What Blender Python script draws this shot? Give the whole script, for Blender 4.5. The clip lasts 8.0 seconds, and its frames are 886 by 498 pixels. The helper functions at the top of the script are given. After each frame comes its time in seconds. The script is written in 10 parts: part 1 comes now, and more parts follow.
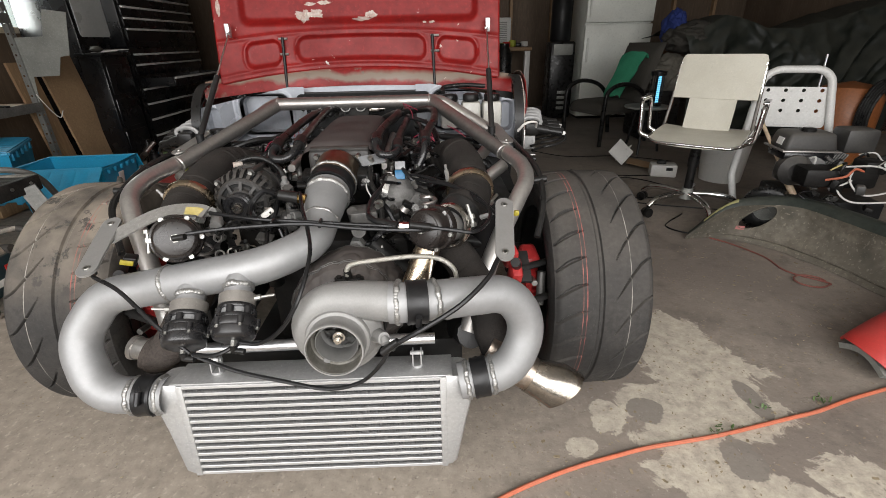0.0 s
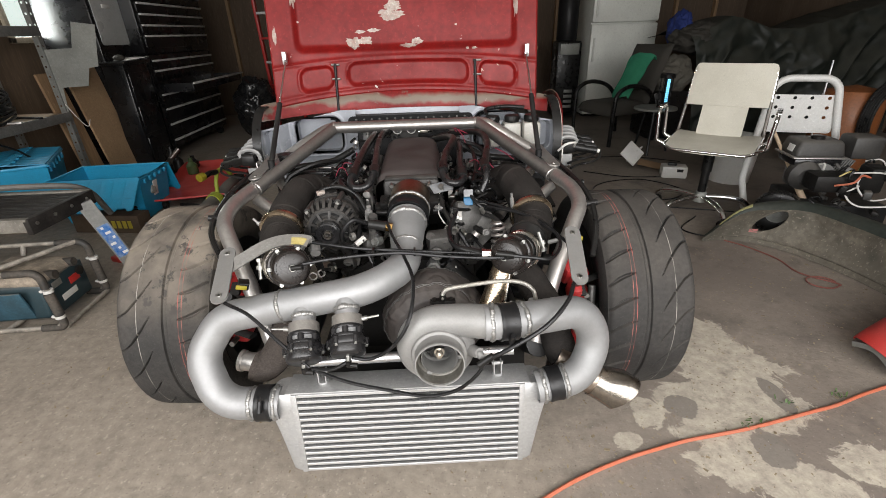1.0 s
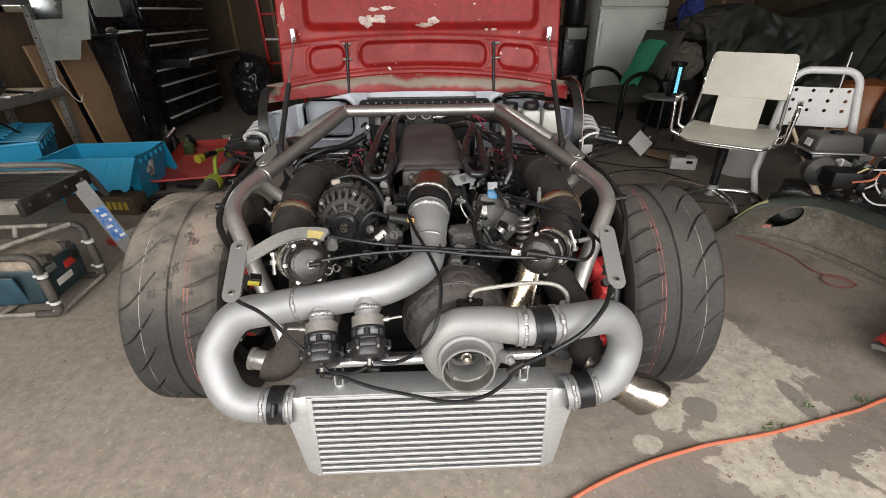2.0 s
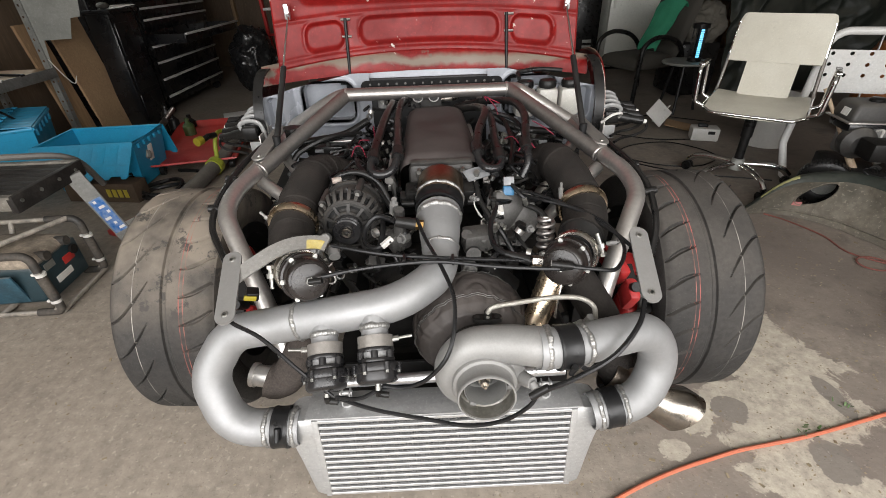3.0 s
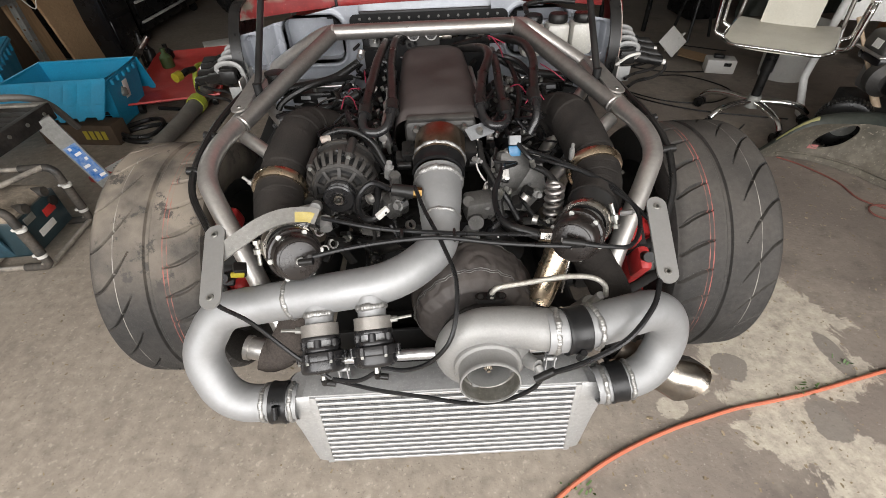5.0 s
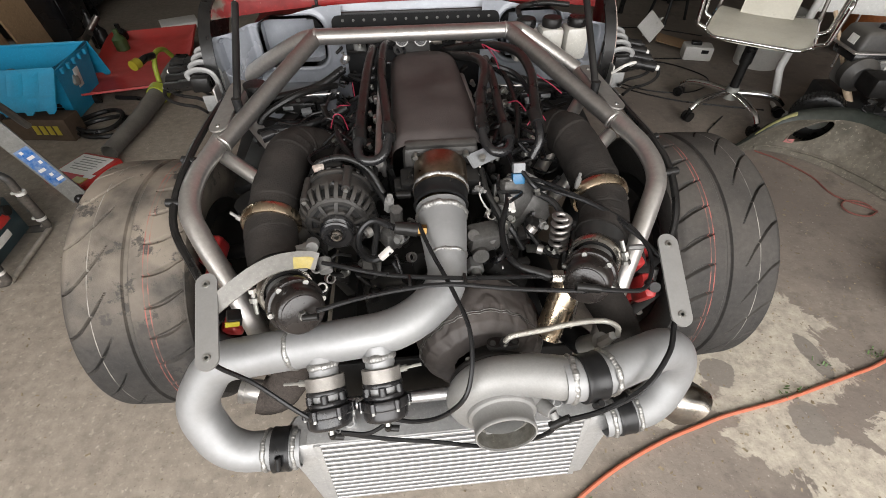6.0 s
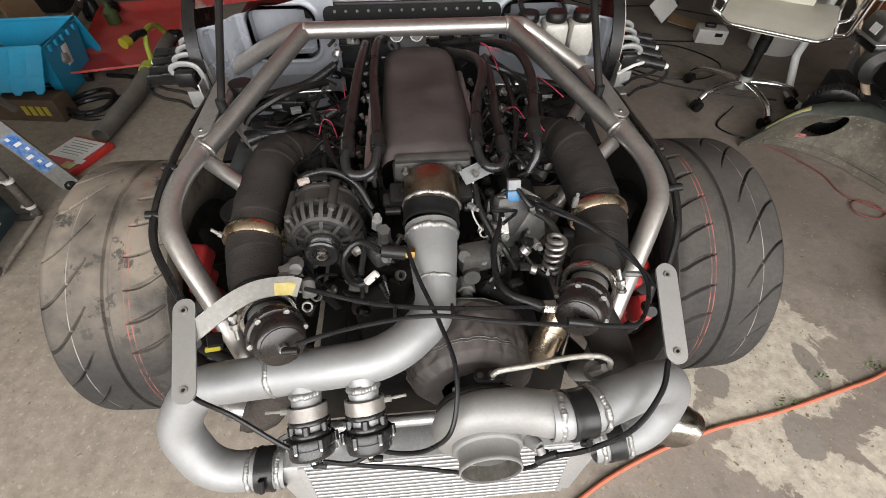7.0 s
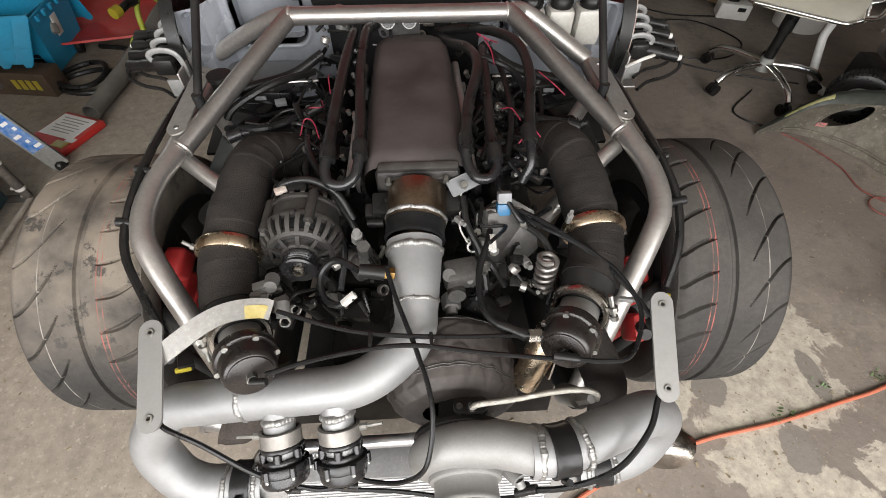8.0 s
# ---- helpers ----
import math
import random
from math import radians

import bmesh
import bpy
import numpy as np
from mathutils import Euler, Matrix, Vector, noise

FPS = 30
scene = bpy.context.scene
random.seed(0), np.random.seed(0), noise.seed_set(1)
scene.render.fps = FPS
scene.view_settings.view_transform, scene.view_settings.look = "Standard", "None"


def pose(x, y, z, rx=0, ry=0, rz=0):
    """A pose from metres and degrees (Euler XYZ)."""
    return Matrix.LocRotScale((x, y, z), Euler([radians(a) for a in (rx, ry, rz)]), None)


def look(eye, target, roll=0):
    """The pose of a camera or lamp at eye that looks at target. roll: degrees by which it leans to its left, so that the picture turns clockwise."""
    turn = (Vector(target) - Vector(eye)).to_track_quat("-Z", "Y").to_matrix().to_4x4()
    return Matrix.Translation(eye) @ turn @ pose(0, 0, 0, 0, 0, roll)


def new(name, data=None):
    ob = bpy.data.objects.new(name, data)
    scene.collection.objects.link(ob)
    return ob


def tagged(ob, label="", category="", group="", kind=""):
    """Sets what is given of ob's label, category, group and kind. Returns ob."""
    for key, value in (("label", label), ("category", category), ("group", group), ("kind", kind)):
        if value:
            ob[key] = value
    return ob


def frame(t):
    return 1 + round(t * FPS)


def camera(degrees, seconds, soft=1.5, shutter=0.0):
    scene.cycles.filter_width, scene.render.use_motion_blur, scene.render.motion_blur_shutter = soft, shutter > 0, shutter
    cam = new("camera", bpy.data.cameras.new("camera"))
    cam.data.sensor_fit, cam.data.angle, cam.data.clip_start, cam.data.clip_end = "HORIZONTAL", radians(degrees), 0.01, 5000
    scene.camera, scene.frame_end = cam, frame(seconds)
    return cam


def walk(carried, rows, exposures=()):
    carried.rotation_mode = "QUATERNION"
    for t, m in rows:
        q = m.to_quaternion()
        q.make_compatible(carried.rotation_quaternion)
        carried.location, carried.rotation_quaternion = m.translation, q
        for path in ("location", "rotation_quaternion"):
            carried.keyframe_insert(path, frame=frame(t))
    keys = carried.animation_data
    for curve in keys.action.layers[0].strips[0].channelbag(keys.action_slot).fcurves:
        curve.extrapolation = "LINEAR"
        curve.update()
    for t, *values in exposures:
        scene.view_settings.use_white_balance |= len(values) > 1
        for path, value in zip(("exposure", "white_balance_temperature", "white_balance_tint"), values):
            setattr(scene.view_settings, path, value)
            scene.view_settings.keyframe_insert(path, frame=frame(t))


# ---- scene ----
cam = camera(89.5, 8.0, 0.5)
PATH = [
    (0, (0.289, -0.751, 1.064), (0.32, 1.061, 0.22), -1.4),
    (0.5, (0.209, -0.826, 1.166), (0.219, 0.962, 0.269), -2.9),
    (1, (0.09, -0.836, 1.199), (0.135, 0.961, 0.322), -1.9),
    (1.5, (0.028, -0.824, 1.197), (0.096, 0.965, 0.306), -0.5),
    (1.7, (0.019, -0.802, 1.197), (0.089, 0.978, 0.288), -0.3),
    (3, (0.015, -0.628, 1.222), (0.038, 1.071, 0.167), -2.1),
    (3.5, (0.007, -0.601, 1.244), (-0.022, 1.057, 0.125), -3.2),
    (4, (0.022, -0.591, 1.248), (-0.04, 1.016, 0.06), -4.0),
    (4.5, (0.032, -0.567, 1.243), (-0.008, 0.994, -0.006), -3.6),
    (4.7, (0.029, -0.552, 1.243), (0.011, 0.993, -0.028), -3.1),
    (5.8, (-0.044, -0.416, 1.306), (0.081, 1.035, -0.065), -0.6),
    (6, (-0.047, -0.398, 1.322), (0.092, 1.036, -0.065), -0.3),
    (6.5, (-0.04, -0.365, 1.349), (0.103, 1.028, -0.079), 0.3),
    (7, (-0.012, -0.305, 1.365), (0.108, 1.045, -0.105), 0.4),
    (7.5, (0.018, -0.245, 1.385), (0.112, 1.058, -0.129), 0.3),
    (8, (0.041, -0.204, 1.388), (0.121, 1.045, -0.172), 0.5),
]
walk(cam, [(t, look(eye, target, roll)) for t, eye, target, roll in PATH], [(0, -0.2), (0.5, -0.14), (1.5, -0.12), (4, -0.04), (6, 0.02), (8, 0.11)])

# ---- world, sun and large lights ----
world = bpy.data.worlds.new("overcast_sky")
world.use_nodes = True
wn, wl = world.node_tree.nodes, world.node_tree.links
sky = wn.new("ShaderNodeTexSky")
sky.sky_type, sky.sun_disc = "NISHITA", False
sky.sun_elevation, sky.sun_rotation = radians(48), radians(160)
sky.air_density, sky.dust_density = 1.0, 4.0
wl.new(sky.outputs[0], wn["Background"].inputs[0])
wn["Background"].inputs[1].default_value = 0.12
scene.world = world

sun = new("sun", bpy.data.lights.new("sun", "SUN"))
sun.data.energy, sun.data.angle, sun.data.color = 1.2, radians(14), (1.0, 0.96, 0.9)
sun.matrix_basis = look((1.5, -5, 6), (0.5, 0, 0))

# daylight through the open garage door behind the camera
door_light = new("door_daylight", bpy.data.lights.new("door_daylight", "AREA"))
door_light.data.shape, door_light.data.size, door_light.data.size_y = "RECTANGLE", 5.9, 2.0
door_light.data.energy, door_light.data.color = 292, (1.0, 0.985, 0.975)
door_light.matrix_basis = look((0.08, -2.15, 1.62), (0.08, 0.5, 0.3))

# daylight through the small window in the left wall
window_light = new("window_daylight", bpy.data.lights.new("window_daylight", "AREA"))
window_light.data.shape, window_light.data.size, window_light.data.size_y = "RECTANGLE", 0.22, 0.66
window_light.data.energy, window_light.data.color = 13, (0.95, 1.0, 0.97)
window_light.matrix_basis = look((-3.42, 3.69, 1.585), (0, 3.0, 1.0))
scene.view_settings.exposure = 0.0


# ---- helpers of the scene ----
def part(name, bm, material, parent=None, label="", smooth=40, m=None):
    """Links a bmesh as one mesh object under a thing or a part."""
    me = bpy.data.meshes.new(name)
    bmesh.ops.recalc_face_normals(bm, faces=bm.faces[:])
    bm.to_mesh(me)
    bm.free()
    if smooth:
        me.polygons.foreach_set("use_smooth", [True] * len(me.polygons))
        me.set_sharp_from_angle(angle=radians(smooth))
    me.materials.append(material)
    ob = new(name, me)
    if parent:
        ob.parent = parent
    if m is not None:
        ob.matrix_basis = m
    return tagged(ob, label)


def again(ob, m, parent=None):
    """Another object on the same mesh."""
    o = ob.copy()
    scene.collection.objects.link(o)
    o.parent = parent or ob.parent
    o.matrix_basis = m
    return o


def thing(name, label, category, m=None, group="", kind=""):
    ob = new(name)
    ob.empty_display_size = 0.1
    if m is not None:
        ob.matrix_basis = m
    return tagged(ob, label, category, group, kind)


def alone(name, bm, material, label, category, m=None, group="", kind="", smooth=40):
    return tagged(part(name, bm, material, None, label, smooth, m), "", category, group, kind)


def box(bm, size, at=(0, 0, 0), bevel=0.0, turn=(0, 0, 0), seg=2):
    """A bevelled box, its middle at the given place."""
    r = bmesh.ops.create_cube(bm, size=1)["verts"]
    bmesh.ops.scale(bm, vec=size, verts=r)
    if bevel:
        es = list({e for v in r for e in v.link_edges})
        r = bmesh.ops.bevel(bm, geom=es, offset=bevel, segments=seg, profile=0.5, affect="EDGES")["verts"]
        r = list({v for v in r})
    bmesh.ops.transform(bm, matrix=pose(*at, *turn), verts=r)
    return bm


def axis(a, b):
    """The pose whose z runs from a to b."""
    a, b = Vector(a), Vector(b)
    return Matrix.Translation(a) @ (b - a).to_track_quat("Z", "X").to_matrix().to_4x4()


def cyl(bm, a, b, r1, r2=None, seg=24):
    """A capped cylinder or cone from a to b."""
    a, b = Vector(a), Vector(b)
    h = (b - a).length
    m = axis(a, b) @ Matrix.Translation((0, 0, h / 2))
    bmesh.ops.create_cone(bm, cap_ends=True, segments=seg, radius1=r1, radius2=r1 if r2 is None else r2, depth=h, matrix=m)
    return bm


def ball(bm, at, r, sx=1, sy=1, sz=1, sub=2):
    m = Matrix.Translation(at) @ Matrix.Diagonal((sx, sy, sz, 1))
    bmesh.ops.create_icosphere(bm, subdivisions=sub, radius=r, matrix=m)
    return bm


def lathe(bm, profile, m=None, seg=32, closed=False):
    """Turns (radius, height) pairs round z; the profile's ends are capped where the radius is not zero."""
    m = m or Matrix()
    rings = []
    for r, h in profile:
        if r < 1e-6:
            rings.append([bm.verts.new(m @ Vector((0, 0, h)))])
        else:
            rings.append([bm.verts.new(m @ Vector((r * math.cos(2 * math.pi * i / seg), r * math.sin(2 * math.pi * i / seg), h))) for i in range(seg)])
    pairs = list(zip(rings, rings[1:]))
    if closed:
        pairs.append((rings[-1], rings[0]))
    for p, q in pairs:
        for i in range(seg):
            j = (i + 1) % seg
            if len(p) == 1 and len(q) == 1:
                continue
            if len(p) == 1:
                bm.faces.new((p[0], q[i], q[j]))
            elif len(q) == 1:
                bm.faces.new((p[i], p[j], q[0]))
            else:
                bm.faces.new((p[i], p[j], q[j], q[i]))
    if not closed:
        for ring in (rings[0], rings[-1]):
            if len(ring) > 1:
                bm.faces.new(ring)
    return bm


def spline(points, n=8):
    """Points on a smooth curve through the given ones."""
    P = [Vector(p) for p in points]
    if len(P) < 3:
        return P
    P = [2 * P[0] - P[1]] + P + [2 * P[-1] - P[-2]]
    out = []
    for i in range(1, len(P) - 2):
        for k in range(n):
            t = k / n
            a, b, c, d = P[i - 1:i + 3]
            out.append(0.5 * (2 * b + (c - a) * t + (2 * a - 5 * b + 4 * c - d) * t * t + (3 * b - a - 3 * c + d) * t ** 3))
    return out + [P[-2]]


def fillet(points, r, n=8):
    """A polyline with its corners rounded to radius r (a number or one for each inner corner)."""
    P = [Vector(p) for p in points]
    out = [P[0]]
    for i in range(1, len(P) - 1):
        rr = r[i - 1] if isinstance(r, (list, tuple)) else r
        u, v = (P[i - 1] - P[i]), (P[i + 1] - P[i])
        lu, lv = u.length, v.length
        u, v = u / lu, v / lv
        ang = u.angle(v)
        d = min(rr / math.tan(ang / 2), lu * 0.49, lv * 0.49) if ang < 3.1 else 0
        if d < 1e-4:
            out.append(P[i])
            continue
        a, b = P[i] + u * d, P[i] + v * d
        rr = d * math.tan(ang / 2)
        c = P[i] + (u + v).normalized() * (rr / math.sin(ang / 2))
        for k in range(n + 1):
            q = (a - c).lerp(b - c, k / n).normalized() * rr
            out.append(c + q)
    return out + [P[-1]]


def tube(bm, pts, r, seg=12, hollow=0.0, cap=True, flat=1.0, up=None):
    """Sweeps a circle along points; r is a number or a function of 0..1. hollow: the wall's thickness."""
    pts = [Vector(p) for p in pts]
    pts = [p for i, p in enumerate(pts) if i == 0 or (p - pts[i - 1]).length > 1e-5]
    n = len(pts)
    tang = [(pts[min(i + 1, n - 1)] - pts[max(i - 1, 0)]).normalized() for i in range(n)]
    ref = Vector(up) if up else (Vector((0, 0, 1)) if abs(tang[0].z) < 0.9 else Vector((1, 0, 0)))
    side = tang[0].cross(ref).normalized()
    rings, inner = [], []
    L = [0]
    for i in range(1, n):
        L.append(L[-1] + (pts[i] - pts[i - 1]).length)
    for i in range(n):
        side = (side - tang[i] * side.dot(tang[i])).normalized()
        top = side.cross(tang[i])
        rr = r(L[i] / L[-1]) if callable(r) else r
        def ring(q):
            return [bm.verts.new(pts[i] + (side * math.cos(2 * math.pi * k / seg) + top * (math.sin(2 * math.pi * k / seg) * flat)) * q) for k in range(seg)]
        rings.append(ring(rr))
        if hollow:
            inner.append(ring(rr - hollow))
    def skin(R):
        for a, b in zip(R, R[1:]):
            for k in range(seg):
                j = (k + 1) % seg
                bm.faces.new((a[k], a[j], b[j], b[k]))
    skin(rings)
    if hollow:
        skin(inner)
        for a, b in ((rings[0], inner[0]), (rings[-1], inner[-1])):
            for k in range(seg):
                j = (k + 1) % seg
                bm.faces.new((a[k], a[j], b[j], b[k]))
    elif cap:
        bm.faces.new(rings[0])
        bm.faces.new(rings[-1])
    return bm


def slab(bm, outline, depth, m=None, holes=()):
    """A flat plate: its outline (x, y) pushed out by depth along z, with holes as further outlines."""
    m = m or Matrix()
    loops = [outline, *holes]
    edges, bott = [], []
    for lp in loops:
        vs = [bm.verts.new(m @ Vector((x, y, 0))) for x, y in lp]
        bott.append(vs)
        edges += [bm.edges.new((vs[i], vs[(i + 1) % len(vs)])) for i in range(len(vs))]
    fs = [g for g in bmesh.ops.triangle_fill(bm, use_beauty=True, edges=edges)["geom"] if isinstance(g, bmesh.types.BMFace)]
    ext = bmesh.ops.extrude_face_region(bm, geom=fs)["geom"]
    vs = [g for g in ext if isinstance(g, bmesh.types.BMVert)]
    bmesh.ops.translate(bm, verts=vs, vec=m.to_3x3() @ Vector((0, 0, depth)))
    return bm


def circle2(x, y, r, n=12):
    return [(x + r * math.cos(2 * math.pi * i / n), y + r * math.sin(2 * math.pi * i / n)) for i in range(n)]


def rounded2(w, h, r, n=4, cx=0, cy=0):
    """A rectangle with rounded corners, as an outline."""
    out = []
    for sx, sy, a0 in ((1, 1, 0), (-1, 1, 90), (-1, -1, 180), (1, -1, 270)):
        for k in range(n + 1):
            a = radians(a0 + 90 * k / n)
            out.append((cx + sx * (w / 2 - r) + r * math.cos(a), cy + sy * (h / 2 - r) + r * math.sin(a)))
    return out


def sheet(bm, f, nu, nv, thick=0.0):
    """A surface f(u, v) over the unit square, given thickness along its normals."""
    V = [[bm.verts.new(f(i / nu, j / nv)) for j in range(nv + 1)] for i in range(nu + 1)]
    fs = [bm.faces.new((V[i][j], V[i + 1][j], V[i + 1][j + 1], V[i][j + 1])) for i in range(nu) for j in range(nv)]
    if thick:
        bm.normal_update()
        bmesh.ops.solidify(bm, geom=fs, thickness=thick)
    return bm


def B():
    return bmesh.new()


# ---- materials ----
def material(name, base, rough=0.5, metal=0.0, tint=None, amount=0.5, scale=8.0, fine=60.0, fine_amount=0.3, bump=0.15, bump_scale=200.0,
             rough_var=0.15, dust=None, dust_amount=0.0, spec=0.5, coat=0.0, stretch=(1, 1, 1), random_tint=0.0, depth=0.002, specks=0.3):
    """A surface with blotches at one scale, grain at another, uneven gloss, dust on what faces up, and fine relief."""
    mt = bpy.data.materials.new(name)
    mt.use_nodes = True
    N, L = mt.node_tree.nodes, mt.node_tree.links
    bs = N["Principled BSDF"]
    co = N.new("ShaderNodeTexCoord")
    mp = N.new("ShaderNodeMapping")
    mp.inputs["Scale"].default_value = stretch
    L.new(co.outputs["Object"], mp.inputs["Vector"])
    def nz(s, d=4.0, rough_n=0.55):
        n = N.new("ShaderNodeTexNoise")
        n.inputs["Scale"].default_value, n.inputs["Detail"].default_value, n.inputs["Roughness"].default_value = s, d, rough_n
        L.new(mp.outputs[0], n.inputs["Vector"])
        return n.outputs[0]
    def ramp(src, lo, hi, a=0.0, b=1.0):
        n = N.new("ShaderNodeMapRange")
        for k, v in zip(("From Min", "From Max", "To Min", "To Max"), (lo, hi, a, b)):
            n.inputs[k].default_value = v
        L.new(src, n.inputs["Value"])
        return n.outputs[0]
    def mix(fac, a, b):
        n = N.new("ShaderNodeMix")
        n.data_type = "RGBA"
        for i, v in ((0, fac), (6, a), (7, b)):
            if hasattr(v, "is_linked"):
                L.new(v, n.inputs[i])
            else:
                n.inputs[i].default_value = v if i == 0 else (*v, 1)
        return n.outputs[2]
    big, small = nz(scale), nz(fine)
    tint = tint or tuple(c * 0.6 for c in base)
    col = mix(ramp(big, 0.35, 0.68, 0, amount), base, tint)
    col = mix(ramp(small, 0.3, 0.72, 0, min(1.0, fine_amount * 1.5)), col, tuple(c * 0.45 for c in base))
    if specks:
        # dust flecks and fine wear
        col = mix(ramp(nz(fine * 2.2, 2.0), 0.6, 0.7, 0, specks), col, tuple(min(1.0, c * 1.6 + 0.012) for c in base))
        col = mix(ramp(nz(fine * 0.55, 5.0, 0.7), 0.57, 0.7, 0, specks), col, tuple(c * 0.35 for c in base))
    if random_tint:
        oi = N.new("ShaderNodeObjectInfo")
        col = mix(ramp(oi.outputs["Random"], 0, 1, 0, random_tint), col, tint)
    ro = ramp(big, 0.3, 0.7, max(0.03, rough - rough_var), min(1, rough + rough_var))
    if dust:
        ge = N.new("ShaderNodeNewGeometry")
        sp = N.new("ShaderNodeSeparateXYZ")
        L.new(ge.outputs["Normal"], sp.inputs[0])
        up = ramp(sp.outputs["Z"], 0.1, 0.95, 0, dust_amount)
        mu = N.new("ShaderNodeMath")
        mu.operation = "MULTIPLY"
        L.new(up, mu.inputs[0])
        L.new(ramp(big, 0.3, 0.6, 0.4, 1.0), mu.inputs[1])
        col = mix(mu.outputs[0], col, dust)
        rx = N.new("ShaderNodeMix")
        L.new(mu.outputs[0], rx.inputs[0])
        L.new(ro, rx.inputs[2])
        rx.inputs[3].default_value = 0.9
        ro = rx.outputs[0]
        if metal:
            me = N.new("ShaderNodeMath")
            me.operation = "MULTIPLY_ADD"
            L.new(mu.outputs[0], me.inputs[0])
            me.inputs[1].default_value, me.inputs[2].default_value = -metal * 0.8, metal
            L.new(me.outputs[0], bs.inputs["Metallic"])
    if not (dust and metal):
        bs.inputs["Metallic"].default_value = metal
    L.new(col, bs.inputs["Base Color"])
    L.new(ro, bs.inputs["Roughness"])
    bs.inputs["Specular IOR Level"].default_value = spec
    bs.inputs["Coat Weight"].default_value = coat
    if bump:
        bp = N.new("ShaderNodeBump")
        bp.inputs["Strength"].default_value, bp.inputs["Distance"].default_value = bump, depth
        L.new(nz(bump_scale, 3.0), bp.inputs["Height"])
        L.new(bp.outputs[0], bs.inputs["Normal"])
    return mt


def nodes_of(mt):
    return mt.node_tree.nodes, mt.node_tree.links, mt.node_tree.nodes["Principled BSDF"]


ALU = material("brushed_aluminium", (0.275, 0.276, 0.277), 0.55, 0.5, (0.225, 0.225, 0.224), 0.7, 6, 90, 0.1, 0.04, 300, 0.1, specks=0.06)
ALU_CAST = material("cast_aluminium", (0.262, 0.259, 0.25), 0.56, 0.42, (0.205, 0.201, 0.193), 0.7, 9, 250, 0.14, 0.14, 600, 0.08, specks=0.1)
ALU_SHEET = material("welded_sheet_aluminium", (0.46, 0.46, 0.455), 0.5, 0.65, (0.34, 0.34, 0.335), 0.7, 9, 120, 0.2, 0.06, 400, 0.12)
WELD = material("weld_bead", (0.4, 0.395, 0.38), 0.45, 0.8, (0.2, 0.195, 0.185), 0.8, 90, 300, 0.4, 0.4, 500)
STEEL = material("raw_steel_tube", (0.5, 0.485, 0.46), 0.4, 0.8, (0.34, 0.31, 0.29), 0.7, 9, 90, 0.2, 0.06, 300, 0.1, specks=0.12)
STEEL_LIGHT = material("bright_steel", (0.6, 0.6, 0.61), 0.34, 0.95, (0.4, 0.4, 0.41), 0.5, 12, 90, 0.15, 0.04, 300, 0.1)
PLATE = material("bead_blasted_plate", (0.3, 0.295, 0.285), 0.5, 0.6, (0.23, 0.225, 0.215), 0.4, 14, 200, 0.08, 0.05, 600, 0.05, specks=0.05)
CHROME = material("chrome", (0.86, 0.86, 0.86), 0.16, 1.0, (0.7, 0.7, 0.7), 0.3, 10, 80, 0.05, 0.0, 100, 0.06)
BOLT = material("zinc_bolt", (0.32, 0.32, 0.3), 0.45, 0.95, (0.4, 0.38, 0.35), 0.5, 50, 200, 0.2, 0.05, 400)
BLACK_ANO = material("black_anodised", (0.011, 0.011, 0.012), 0.28, 0.0, (0.016, 0.015, 0.015), 0.6, 20, 120, 0.2, 0.05, 500, 0.1, (0.12, 0.105, 0.095), 0.03, spec=0.45)
BLACK_PLASTIC = material("black_plastic", (0.006, 0.006, 0.006), 0.32, 0.0, (0.018, 0.017, 0.016), 0.6, 20, 150, 0.2, 0.12, 400, 0.12, (0.1, 0.09, 0.08), 0.05, spec=0.25)
BLACK_RUBBER = material("black_rubber_hose", (0.007, 0.007, 0.007), 0.34, 0.0, (0.018, 0.017, 0.016), 0.6, 25, 150, 0.2, 0.2, 300, 0.12, (0.09, 0.08, 0.072), 0.05, spec=0.28)
CABLE = material("black_cable", (0.007, 0.007, 0.0075), 0.32, 0.0, (0.013, 0.013, 0.013), 0.5, 25, 150, 0.2, 0.03, 500, 0.08, spec=0.3)
ENGINE_DARK = material("oily_cast_iron", (0.011, 0.0105, 0.01), 0.5, 0.2, (0.024, 0.022, 0.02), 0.6, 18, 140, 0.4, 0.25, 250, 0.15, (0.1, 0.09, 0.08), 0.06, spec=0.2)
ENGINE_GREY = material("cast_engine_alloy", (0.13, 0.126, 0.12), 0.5, 0.5, (0.05, 0.048, 0.044), 0.7, 20, 160, 0.3, 0.2, 400, 0.12)
WRAP = material("black_heat_wrap", (0.014, 0.0125, 0.0115), 0.92, 0.0, (0.03, 0.026, 0.023), 0.8, 14, 260, 0.5, 0.9, 380, 0.05, (0.085, 0.075, 0.067), 0.2, spec=0.15)
WRAP_BROWN = material("brown_heat_wrap", (0.05, 0.042, 0.037), 0.92, 0.0, (0.085, 0.07, 0.06), 0.8, 14, 220, 0.5, 0.9, 330, 0.05, spec=0.15)
BLANKET = material("silicone_turbo_blanket", (0.034, 0.029, 0.027), 0.5, 0.0, (0.06, 0.052, 0.048), 0.8, 12, 70, 0.4, 0.5, 45, 0.12, (0.125, 0.108, 0.098), 0.45, spec=0.35)
COVER = material("dusty_intake_cover", (0.017, 0.0148, 0.0143), 0.6, 0.0, (0.045, 0.038, 0.036), 1.0, 7, 30, 0.6, 0.25, 300, 0.14, (0.088, 0.073, 0.069), 0.55, spec=0.3, specks=0.5)
